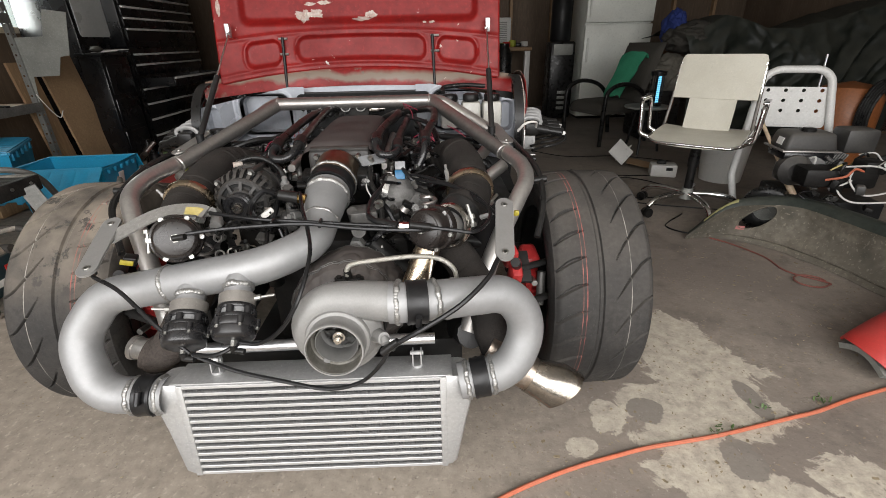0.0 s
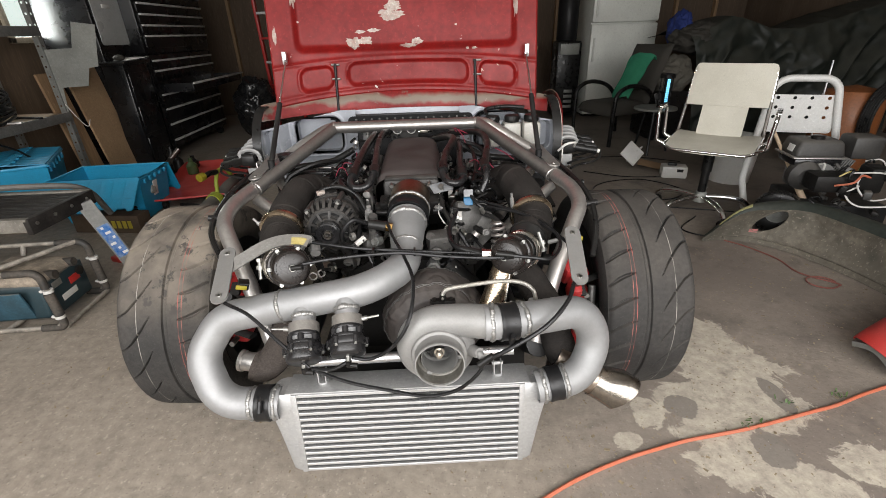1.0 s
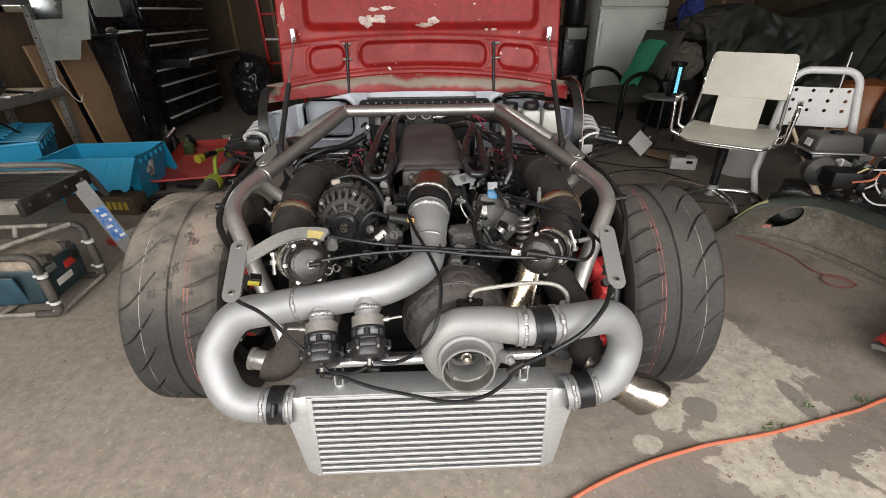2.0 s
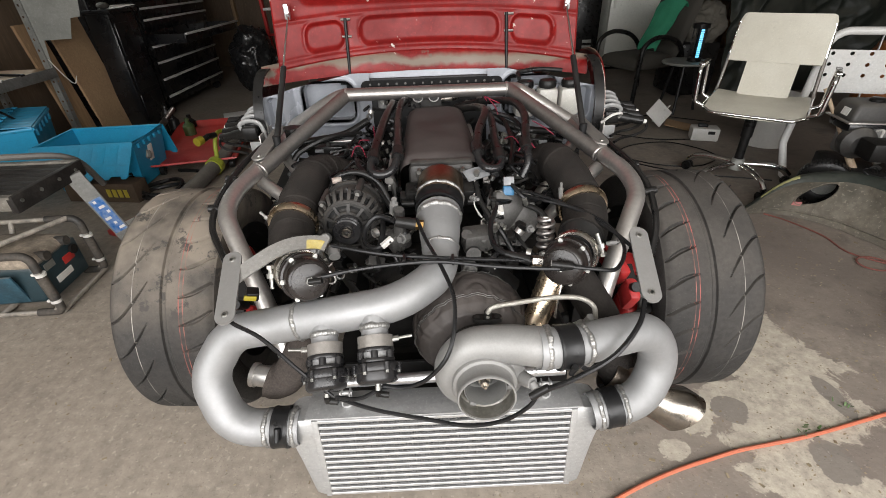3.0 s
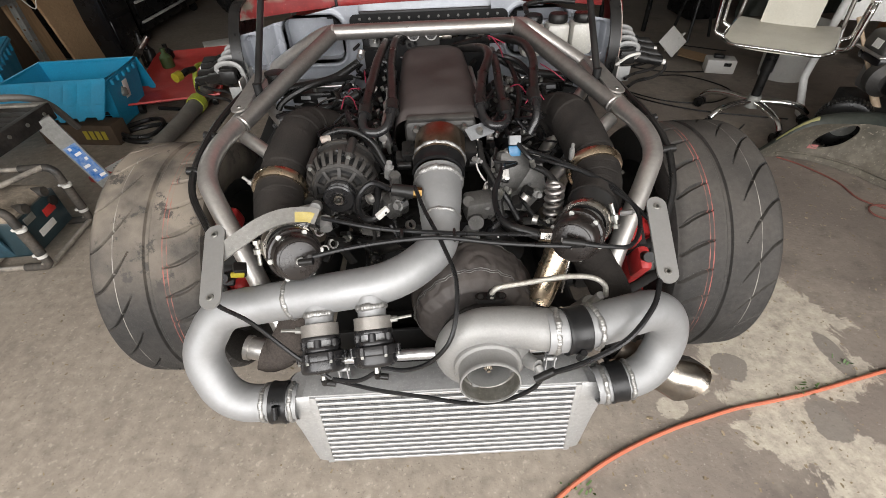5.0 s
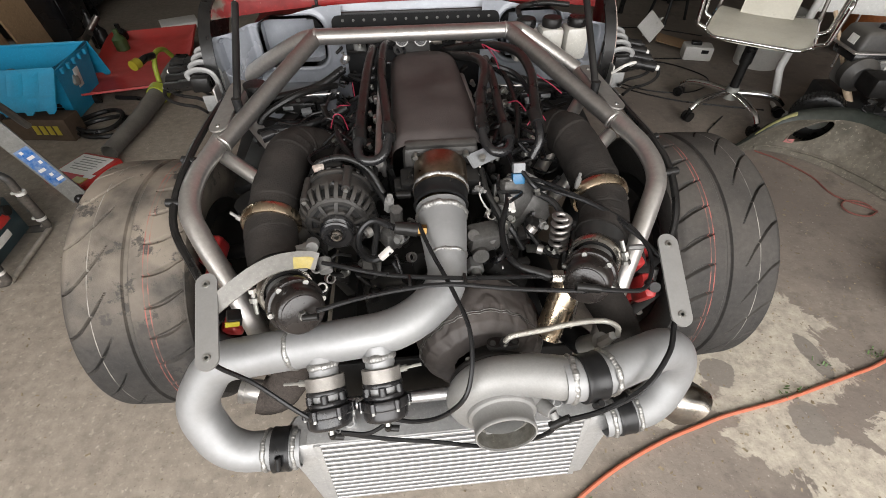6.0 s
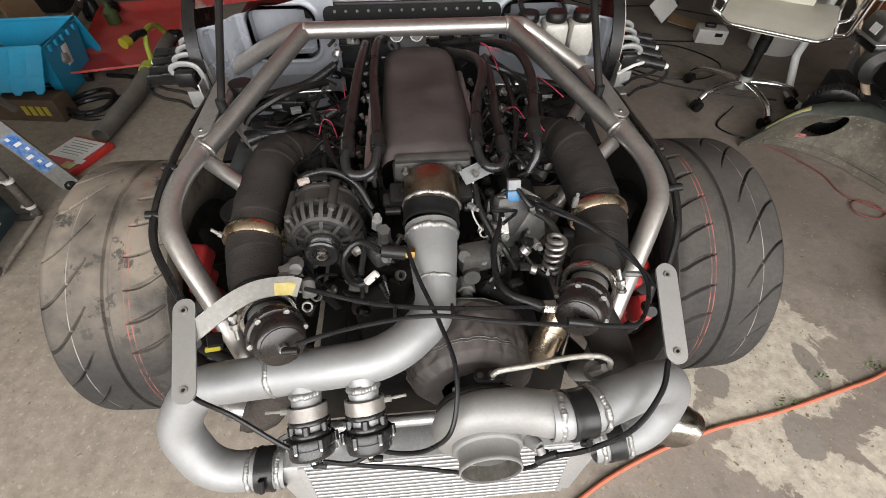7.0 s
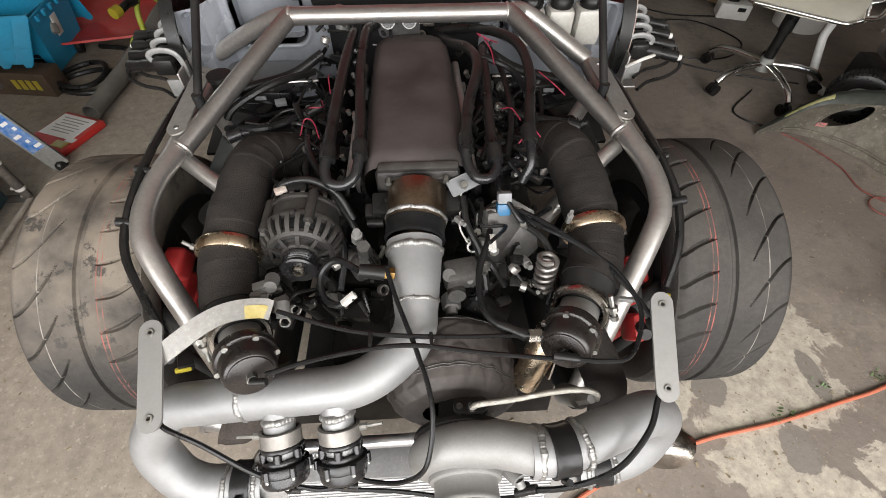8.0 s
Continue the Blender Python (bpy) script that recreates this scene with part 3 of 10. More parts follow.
for side in (-1, 1):
    # end tank, wide at the top where the pipe enters and narrow at the bottom
    b = B()
    x0 = side * W / 2
    vs = []
    for z, w, y0, y1 in ((0.0, 0.012, 0.004, D - 0.004), (0.012, 0.022, 0.0, D), (0.12, 0.047, 0.0, D), (H - 0.045, 0.062, 0.0, D), (H - 0.012, 0.06, 0.0, D), (H, 0.05, 0.006, D - 0.006)):
        c = 0.02 if w > 0.03 else 0.006
        ring = [(x0, y0), (x0 + side * (w - c), y0), (x0 + side * (w - c * 0.3), y0 + c * 0.3), (x0 + side * w, y0 + c), (x0 + side * w, y1 - c), (x0 + side * (w - c * 0.3), y1 - c * 0.3), (x0 + side * (w - c), y1), (x0, y1)]
        vs.append([b.verts.new((x, y, z)) for x, y in ring])
    for p, q in zip(vs, vs[1:]):
        for k in range(8):
            b.faces.new((p[k], p[(k + 1) % 8], q[(k + 1) % 8], q[k]))
    b.faces.new(vs[0]); b.faces.new(vs[-1])
    part("end_tank", b, ALU_SHEET, core, "welded aluminium end tank")
    b = B()
    box(b, (0.014, D + 0.003, H + 0.004), (side * (W / 2 - 0.006), D / 2, H / 2), 0.002)
    part("side_plate", b, ALU_SHEET, core)
    # mounting ear with its bolt on the top plate
    b = B()
    ex = side * 0.205 + (-0.01 if side < 0 else 0.02)
    cyl(b, (ex, 0.045, H), (ex, 0.045, H + 0.01), 0.013, seg=14)
    box(b, (0.003, 0.02, 0.036), (ex - 0.009, 0.045, H + 0.026), 0.001)
    box(b, (0.003, 0.02, 0.036), (ex + 0.009, 0.045, H + 0.026), 0.001)
    cyl(b, (ex - 0.014, 0.045, H + 0.036), (ex + 0.014, 0.045, H + 0.036), 0.005, seg=10)
    part("mounting_ear", b, ALU_SHEET, core)
b = B()
box(b, (W + 0.03, D - 0.004, 0.004), (0, D / 2 + 0.002, H + 0.0025), 0.0015)
part("top_plate", b, ALU_SHEET, core, "scuffed aluminium top plate")


def weld_ring(c, direction, r, parent, n=46, bead=0.004, mat=WELD):
    """A row of overlapping weld beads round a pipe."""
    b = B()
    m = axis(c, Vector(c) + Vector(direction))
    steps = n * 4
    rings = []
    for k in range(steps):
        a = 2 * math.pi * k / steps
        lump = 0.75 + 0.25 * abs(math.sin(math.pi * k / 4)) + 1.1 * noise.noise(Vector((k * 0.11, r * 50, m.translation.x * 20)))
        drift = 0.004 * noise.noise(Vector((k * 0.07, 3, r * 30)))
        ring = []
        for j in range(7):
            t = math.pi * j / 6
            ring.append(b.verts.new(m @ Vector(((r - 0.002 + (0.002 + bead * 0.75 * lump) * math.sin(t)) * math.cos(a), (r - 0.002 + (0.002 + bead * 0.75 * lump) * math.sin(t)) * math.sin(a), drift - math.cos(t) * bead * 1.25 * (0.8 + 0.3 * lump)))))
        rings.append(ring)
    for k in range(steps):
        p, q = rings[k], rings[(k + 1) % steps]
        for j in range(6):
            b.faces.new((p[j], p[j + 1], q[j + 1], q[j]))
    return part("weld_bead", b, mat, parent, "row of weld beads", 80)


def band(name, a, b_, r, mat, parent, label, lip=0.0012, screw=None):
    """A hose coupling: a sleeve with a band at each end and a screw housing."""
    bm = B()
    m = axis(a, b_)
    h = (Vector(b_) - Vector(a)).length
    lathe(bm, [(r - 0.004, 0), (r + lip, 0), (r + lip + 0.001, 0.004), (r + 0.0008, 0.008), (r + 0.0008, h - 0.008), (r + lip + 0.001, h - 0.004), (r + lip, h), (r - 0.004, h)], m, 40, True)
    ob = part(name, bm, mat, parent, label)
    if screw is not None:
        bm = B()
        c = m @ Vector((math.cos(screw) * (r + 0.006), math.sin(screw) * (r + 0.006), h / 2))
        d = m.to_3x3() @ Vector((-math.sin(screw), math.cos(screw), 0))
        cyl(bm, c - d * 0.014, c + d * 0.014, 0.006, seg=10)
        part("clamp_screw", bm, mat, ob)
    return ob


# ---- charge pipes ----
PR = 0.0393
left_pts = fillet([(-0.305, 0.017, 0.376), (-0.45, 0.013, 0.386), (-0.497, 0.068, 0.49), (-0.437, 0.108, 0.576), (-0.07, 0.1, 0.642), (0.02, 0.175, 0.662), (0.021, 0.27, 0.70), (0.021, 0.345, 0.722)],
                  [0.085, 0.085, 0.085, 0.2, 0.09, 0.1], 12)
b = B()
tube(b, left_pts, lambda t: PR + 0.0145 * min(1.0, max(0, (t - 0.88) / 0.09)), 40, hollow=0.003)
pipe_l = part("charge_pipe", b, ALU, car, "welded aluminium charge pipe to the throttle")
weld_ring((-0.283, 0.1062, 0.603), (1, 0, 0.18), PR + 0.001, pipe_l)
weld_ring((0.021, 0.236, 0.688), (0, 1, 0.37), PR + 0.001, pipe_l, 40, 0.0035)
weld_ring((0.021, 0.328, 0.7165), (0, 1, 0.3), PR + 0.0145, pipe_l, 52, 0.0045)
weld_ring((-0.372, 0.0152, 0.3805), (1, 0, 0), PR + 0.001, pipe_l)
weld_ring((-0.315, 0.017, 0.3767), (1, 0, 0), PR + 0.001, pipe_l)
band("coupler", (-0.361, 0.0154, 0.3799), (-0.326, 0.0164, 0.3775), PR + 0.004, SILICONE, car, "black clamp coupling on the left pipe", screw=1.0)

right_pts = fillet([(0.1, -0.016, 0.612), (0.25, -0.016, 0.611), (0.437, 0.05, 0.588), (0.489, 0.056, 0.5), (0.442, 0.012, 0.413), (0.33, 0.004, 0.397)], [0.3, 0.085, 0.085, 0.085], 12)
b = B()
tube(b, right_pts[1:], PR, 40, hollow=0.003)
pipe_r = part("charge_pipe", b, ALU, car, "aluminium charge pipe from the turbo to the intercooler")
weld_ring((0.283, -0.006, 0.609), (1, 0.3, -0.05), PR + 0.001, pipe_r)
weld_ring((0.213, -0.014, 0.611), (1, 0, 0), PR + 0.001, pipe_r, 46, 0.0045)
weld_ring((0.402, 0.009, 0.4075), (1, 0.05, 0.14), PR + 0.001, pipe_r)
weld_ring((0.348, 0.005, 0.3995), (1, 0.05, 0.14), PR + 0.001, pipe_r)
band("coupler", (0.228, -0.016, 0.611), (0.268, -0.011, 0.61), PR + 0.0025, SILICONE, car, "black clamp coupling at the turbo outlet", screw=1.9)
band("coupler", (0.358, 0.006, 0.401), (0.392, 0.008, 0.406), PR + 0.0025, SILICONE, car, "black clamp coupling on the right pipe", screw=-1.6)

# ---- turbocharger ----
# darker grey inside the inlet: the shade there is put into the colour
BORE = material("shaded_inlet_bore", (0.17, 0.163, 0.145), 0.42, 0.35, (0.085, 0.078, 0.06), 0.8, 30, 120, 0.3, 0.05, 300)
TC = Vector((0.094, 0.0, 0.542))
t_in = Vector((0, math.cos(radians(4)), -math.sin(radians(4))))
tm = axis(TC, TC - t_in)  # local z towards the inlet
tb = B()
# volute: a tube that grows round the axis and leaves tangentially at the top
n = 60
pts, rad = [], []
ux = Vector((1, 0, 0))
uy = ux.cross(t_in)
for k in range(n + 1):
    f = k / n
    a = radians(90 + 335 * (1 - f))
    pts.append(TC + (ux * math.cos(a) + uy * math.sin(a)) * (0.06 + 0.008 * f))
    rad.append(0.02 + 0.0205 * f)
pts += [Vector((0.15, 0.002, 0.609)), Vector((0.215, -0.014, 0.611))]
rad += [PR, PR]
tube(tb, pts, lambda t: float(np.interp(t, np.linspace(0, 1, len(rad)), rad)), 28)
lathe(tb, [(0.0, -0.03), (0.075, -0.03), (0.082, -0.02), (0.082, 0.0), (0.078, 0.018), (0.062, 0.03), (0.058, 0.034), (0.046, 0.034), (0.042, -0.02), (0.0, -0.024)], tm, 48)
turbo = part("turbocharger", tb, ALU_CAST, car, "large cast aluminium compressor housing", 60)
b = B()
lathe(b, [(0.05, 0.02), (0.063, 0.03), (0.0635, 0.036), (0.0615, 0.04), (0.056, 0.042), (0.0545, 0.046), (0.0545, 0.068), (0.0558, 0.07), (0.0558, 0.0745), (0.0545, 0.0765), (0.0522, 0.0765), (0.0518, 0.074), (0.0518, 0.02)], tm, 64, True)
ring_ = part("inlet_ring", b, ALU_CAST, turbo, "machined inlet ring")
b = B()
lathe(b, [(0.0516, 0.0735), (0.0508, 0.0735), (0.0502, 0.046), (0.044, 0.04), (0.044, 0.02), (0.0516, 0.02)], tm, 64, True)
part("inlet_bore", b, BORE, ring_, "grey bore of the inlet, its shade put into the colour")
b = B()
lathe(b, [(0.039, 0.004), (0.0415, 0.05), (0.0395, 0.0515), (0.0375, 0.006)], tm, 48, True)
for k in range(3):
    a = 2 * math.pi * k / 3 + 0.5
    p = tm @ Vector((0.046 * math.cos(a), 0.046 * math.sin(a), 0.045))
    box(b, (0.012, 0.006, 0.01), p, 0.001)
part("inner_shroud", b, ALU_CAST, turbo, "machined inner shroud")
b = B()
lathe(b, [(0.0, 0.0), (0.012, -0.002), (0.036, -0.019), (0.0, -0.02)], tm, 32)
cwheel = part("compressor_wheel", b, ALU_CAST, car, "bladed compressor wheel", 20)
for k in range(12):
    b = B()
    a = 2 * math.pi * k / 12
    vs = []
    for r0, h, tw in ((0.01, 0.008, 0.0), (0.0375, 0.002, 0.5), (0.0375, -0.018, 0.9), (0.012, -0.006, 0.35)):
        vs.append(b.verts.new(tm @ Vector((r0 * math.cos(a + tw), r0 * math.sin(a + tw), h))))
    b.faces.new(vs)
    bmesh.ops.solidify(b, geom=b.faces[:], thickness=0.0008)
    part("blade", b, ALU_CAST, cwheel, "", 20)
b = B()
lathe(b, [(0.0125, 0.0), (0.012, 0.028), (0.0, 0.03)], tm, 24)
cyl(b, tm @ Vector((0, 0, 0.028)), tm @ Vector((0, 0, 0.04)), 0.0085, seg=6)
cyl(b, tm @ Vector((0, 0, 0.039)), tm @ Vector((0, 0, 0.048)), 0.0034, seg=10)
part("shaft_nut", b, STAINLESS, turbo, "shaft nut", 20)
# pressure port on the housing
b = B()
cyl(b, (0.168, -0.02, 0.54), (0.184, -0.044, 0.55), 0.015, 0.012, 16)
cyl(b, (0.184, -0.044, 0.55), (0.188, -0.054, 0.545), 0.008, seg=12)
part("pressure_port", b, ALU_CAST, turbo)
# bearing housing and turbine in a heat blanket
b = B()
lathe(b, [(0.0, 0), (0.085, 0), (0.088, 0.006), (0.085, 0.014), (0.045, 0.018), (0.04, 0.07), (0.0, 0.07)], axis(TC + t_in * 0.028, TC + t_in * 0.1), 40)
part("bearing_housing", b, ENGINE_DARK, turbo, "dark cast bearing housing")
for k in range(8):
    b = B()
    a = 2 * math.pi * k / 8
    c = TC + t_in * 0.05 + (ux * math.cos(a) + uy * math.sin(a)) * 0.07
    cyl(b, c - t_in * 0.03, c + t_in * 0.006, 0.006, seg=8)
    part("housing_bolt", b, BOLT, turbo)
b = B()
bc = Vector((0.086, 0.118, 0.512))
def wrinkle(a, h):
    """Folds of the fabric cover: a slightly square outline, creases and puckers by the stitching."""
    c = Vector((math.cos(a) * 3, math.sin(a) * 3, h * 18))
    crease = abs(noise.noise(c * 0.9 + Vector((4, 1, 0))))
    pucker = math.exp(-((h - 0.011) / 0.012) ** 2) + math.exp(-((h - 0.128) / 0.014) ** 2)
    return 1 + 0.02 * math.cos(4 * a) + 0.024 * noise.noise(c) - 0.028 * max(0, 0.18 - crease) / 0.18 + 0.012 * pucker * math.sin(a * 26 + 3 * noise.noise(c)) + 0.008 * noise.noise(c * 4)


def blanket(u, v):
    a = 2 * math.pi * u
    e = [(0.055, -0.035), (0.088, -0.03), (0.106, -0.012), (0.112, 0.006), (0.118, 0.03), (0.122, 0.07), (0.121, 0.11), (0.114, 0.135), (0.1, 0.15), (0.05, 0.155)]
    f = v * (len(e) - 1)
    i = min(int(f), len(e) - 2)
    r = e[i][0] + (e[i + 1][0] - e[i][0]) * (f - i)
    h = e[i][1] + (e[i + 1][1] - e[i][1]) * (f - i)
    r *= wrinkle(a, h)
    return bc + (ux * 1.12 * math.cos(a) + Vector((0, 0.1, 0.995)) * math.sin(a)) * r + Vector((0, 0.85, -0.09)) * h
sheet(b, blanket, 200, 70)
bmesh.ops.remove_doubles(b, verts=b.verts[:], dist=0.0002)
blank = part("heat_blanket", b, BLANKET, turbo, "black stitched turbo heat blanket", 60)
for hh, rr in ((0.008, 0.1135), (0.013, 0.1155), (0.128, 0.117)):
    b = B()
    ring = []
    for k in range(73):
        a = 2 * math.pi * k / 72
        w = wrinkle(a, hh)
        ring.append(bc + (ux * 1.12 * math.cos(a) + Vector((0, 0.1, 0.995)) * math.sin(a)) * (rr * w + 0.0006) + Vector((0, 0.85, -0.09)) * hh)
    tube(b, ring, 0.0009, 6)
    part("stitching", b, ENGINE_GREY, blank, "grey stitching thread")
# oil feed: a flange with a braided line
b = B()
slab(b, rounded2(0.06, 0.028, 0.013), 0.009, Matrix.Translation((0.108, 0.062, 0.618)) @ pose(0, 0, 0, -14, 0, 0))
cyl(b, (0.108, 0.06, 0.622), (0.108, 0.052, 0.65), 0.009, 0.0075, 12)
cyl(b, (0.088, 0.062, 0.62), (0.088, 0.06, 0.632), 0.006, seg=6)
cyl(b, (0.128, 0.062, 0.62), (0.128, 0.06, 0.632), 0.006, seg=6)
part("oil_feed_flange", b, ENGINE_DARK, turbo)
b = B()
tube(b, spline([(0.108, 0.052, 0.637), (0.109, 0.05, 0.652), (0.122, 0.05, 0.664), (0.17, 0.052, 0.67), (0.24, 0.06, 0.672), (0.292, 0.064, 0.664), (0.322, 0.064, 0.642), (0.332, 0.066, 0.61)], 8), 0.0052, 10)
part("braided_oil_line", b, BRAID, car, "steel braided oil line")
b = B()
cyl(b, (0.322, 0.066, 0.612), (0.318, 0.085, 0.56), 0.0085, 0.012, 6)
cyl(b, (0.318, 0.085, 0.565), (0.31, 0.12, 0.5), 0.02, 0.022, 16)
part("oil_fitting", b, ALU_CAST, car, "aluminium oil fitting")

# ---- blow-off valves on the left charge pipe ----
RING_STEEL = material("satin_clamp_steel", (0.24, 0.225, 0.205), 0.48, 0.5, (0.18, 0.165, 0.15), 0.6, 20, 120, 0.2, 0.05, 300)
for top, bottom in (((-0.228, 0.085, 0.605), (-0.217, -0.012, 0.53)), ((-0.122, 0.08, 0.625), (-0.114, -0.015, 0.545))):
    a, c = Vector(top), Vector(bottom)
    m = axis(a, c)
    b = B()
    lathe(b, [(0.0, 0.0), (0.027, 0.0), (0.027, 0.04), (0.0, 0.04)], m, 32)
    bov = part("blow_off_valve", b, ALU, car, "black and silver blow-off valve")
    weld_ring(a + (c - a).normalized() * 0.02, c - a, 0.0275, bov, 30, 0.0048)
    b = B()
    lathe(b, [(0.03, 0.038), (0.0355, 0.039), (0.0355, 0.062), (0.03, 0.063)], m, 36, True)
    part("clamp_ring", b, RING_STEEL, bov, "satin steel clamp ring")
    b = B()
    d = Vector((-1, 0, 0.05)) if top[0] < -0.2 else Vector((1, 0.1, 0.1))
    p = m @ Vector((0, 0, 0.05))
    cyl(b, p + d * 0.033, p + d * 0.047, 0.0062, seg=8)
    cyl(b, p + d * 0.046, p + d * 0.074, 0.003, seg=8)
    part("clamp_bolt", b, BOLT, bov)
    # vented neck: dark rings with silver between their posts
    b = B()
    lathe(b, [(0.0, 0.06), (0.029, 0.06), (0.029, 0.094), (0.0, 0.094)], m, 36)
    part("silver_sleeve", b, ALU, bov, "silver sleeve behind the vents")
    for z0, z1 in ((0.063, 0.071), (0.083, 0.092)):
        b = B()
        lathe(b, [(0.028, z0), (0.0355, z0), (0.0365, z0 + 0.002), (0.0365, z1 - 0.002), (0.0355, z1), (0.028, z1)], m, 40, True)
        part("vent_ring", b, BLACK_ANO, bov)
    for k in range(6):
        an = 2 * math.pi * k / 6 + 0.02
        b = B()
        cyl(b, m @ Vector((0.0325 * math.cos(an), 0.0325 * math.sin(an), 0.07)), m @ Vector((0.0325 * math.cos(an), 0.0325 * math.sin(an), 0.084)), 0.0072, seg=12)
        part("vent_post", b, BLACK_ANO, bov)
    # cap with six shallow screw bosses
    b = B()
    lathe(b, [(0.0, 0.091), (0.038, 0.091), (0.0425, 0.093), (0.0435, 0.096), (0.0435, 0.107), (0.0425, 0.109), (0.0405, 0.11), (0.0405, 0.123), (0.0385, 0.128), (0.033, 0.131), (0.016, 0.132), (0, 0.132)], m, 56)
    cap = part("valve_body", b, BLACK_ANO, bov, "black anodised valve body")
    for k in range(6):
        an = 2 * math.pi * k / 6 + 0.5
        q = Vector((0.0425 * math.cos(an), 0.0425 * math.sin(an), 0))
        b = B()
        cyl(b, m @ (q + Vector((0, 0, 0.0935))), m @ (q + Vector((0, 0, 0.1085))), 0.0062, seg=14)
        part("screw_boss", b, BLACK_ANO, cap)
        b = B()
        cyl(b, m @ (q + Vector((0, 0, 0.108))), m @ (q + Vector((0, 0, 0.1135))), 0.0034, seg=8)
        part("cap_screw", b, BOLT, cap)
    b = B()
    cyl(b, m @ Vector((0, 0, 0.131)), m @ Vector((0, 0, 0.144)), 0.006, seg=6)
    part("centre_nut", b, BOLT, cap)
    b = B()
    e = m @ Vector((0, 0, 0.142))
    cyl(b, e, e + Vector((0, 0, -0.014)), 0.007, seg=10)
    cyl(b, e + Vector((0, 0, -0.012)), e + Vector((0.02, -0.002, -0.014)), 0.0062, seg=10)
    part("hose_elbow", b, BLACK_PLASTIC, bov)

# ---- throttle body and intake ----
ta, tz = Vector((0.022, 0.352, 0.7235)), Vector((0.032, 0.475, 0.757))
td = (tz - ta).normalized()
band("throttle_coupler", ta - td * 0.002, ta + td * 0.036, 0.0572, SILICONE, car, "wide black coupler at the throttle", screw=2.4)
b = B()
lathe(b, [(0.052, 0), (0.0595, 0.0), (0.06, 0.02), (0.0595, 0.075), (0.056, 0.08), (0.052, 0.08)], axis(ta + td * 0.034, tz), 48, True)
thr = part("throttle_body", b, BRONZE, car, "bronze-tinted throttle body")
weld_ring(ta + td * 0.044, td, 0.06, thr, 54, 0.0035)
c = ta + td * 0.078
for sx in (-1, 1):
    b = B()
    box(b, (0.034, 0.05, 0.05), c + Vector((sx * 0.072, 0.006, -0.012)), 0.006, (15, 0, 0))
    box(b, (0.02, 0.03, 0.03), c + Vector((sx * 0.094, 0.0, -0.018)), 0.004, (15, 0, 0))
    cyl(b, c + Vector((sx * 0.068, -0.024, -0.022)), c + Vector((sx * 0.1, -0.024, -0.022)), 0.009, seg=10)
    part("throttle_actuator", b, BLACK_PLASTIC, thr, "black throttle motor and sensor housings")
b = B()
box(b, (0.135, 0.028, 0.075), tz + Vector((0.0, 0.0, -0.002)), 0.01, (15, 0, 0))
box(b, (0.16, 0.02, 0.034), tz + Vector((0.002, 0.002, 0.036)), 0.005, (15, 0, 0))
part("throttle_flange", b, ALTERNATOR, thr)
for sx in (-1, 1):
    for dz in (-0.035, 0.034):
        b = B()
        c = tz + Vector((sx * 0.056, -0.02, dz))
        cyl(b, c, c - td * 0.012, 0.0065, seg=6)
        part("flange_bolt", b, BOLT, thr)
# intake manifold: a tapering box with a crowned, dusty cover
b = B()
def manifold(u, v):
    y = 0.478 + 0.5 * v
    w = 0.11 - 0.013 * v ** 1.3
    x = 0.034 - 0.008 * v
    a = math.pi * (u * 1.3 - 0.15)
    c, s = math.cos(a), math.sin(a)
    sx = math.copysign(abs(c) ** 0.45, c)
    sz = math.copysign(abs(s) ** 0.55, s)
    z = 0.752 + 0.012 * v
    hgt = 0.066 * (1 - 0.28 * max(0, (v - 0.86) / 0.14) ** 2 - 0.22 * max(0, (0.07 - v) / 0.07) ** 2)
    wob = 0.002 * noise.noise(Vector((u * 5, v * 6, 1)))
    return Vector((x + sx * w, y + 0.022 * (1 - abs(c)) * (v > 0.96), z + sz * hgt + wob))
sheet(b, manifold, 48, 40)
bmesh.ops.holes_fill(b, edges=[e for e in b.edges if e.is_boundary], sides=0)
man = part("intake_manifold", b, COVER, car, "dusty brown-black intake manifold cover", 50)
b = B()
box(b, (0.17, 0.06, 0.09), (0.033, 0.49, 0.757), 0.015)
part("manifold_snout", b, ALTERNATOR, man)
b = B()
box(b, (0.24, 0.46, 0.1), (0.025, 0.73, 0.68), 0.02)
for k in range(4):
    for sx in (-1, 1):
        box(b, (0.1, 0.075, 0.06), (0.025 + sx * 0.1, 0.56 + k * 0.115, 0.665), 0.015, (0, sx * 25, 0))
part("intake_runner", b, BLACK_PLASTIC, man)

# ---- engine block, heads, fuel rails and hoses ----
b = B()
box(b, (0.36, 0.56, 0.36), (0.02, 0.69, 0.4), 0.02)
engine = part("engine_block", b, ENGINE_DARK, car, "oily dark V8 engine block")
b = B()
box(b, (0.4, 0.1, 0.34), (0.02, 0.4, 0.42), 0.03)
part("front_case", b, ENGINE_DARK, engine)
b = B()
box(b, (0.5, 0.35, 0.12), (0.02, 0.5, 0.22), 0.03)
part("oil_pan", b, ENGINE_DARK, engine)
for sx in (-1, 1):
    b = B()
    box(b, (0.15, 0.54, 0.2), (0.02 + sx * 0.17, 0.69, 0.56), 0.02, (0, sx * 40, 0))
    part("cylinder_head", b, ENGINE_DARK, engine)
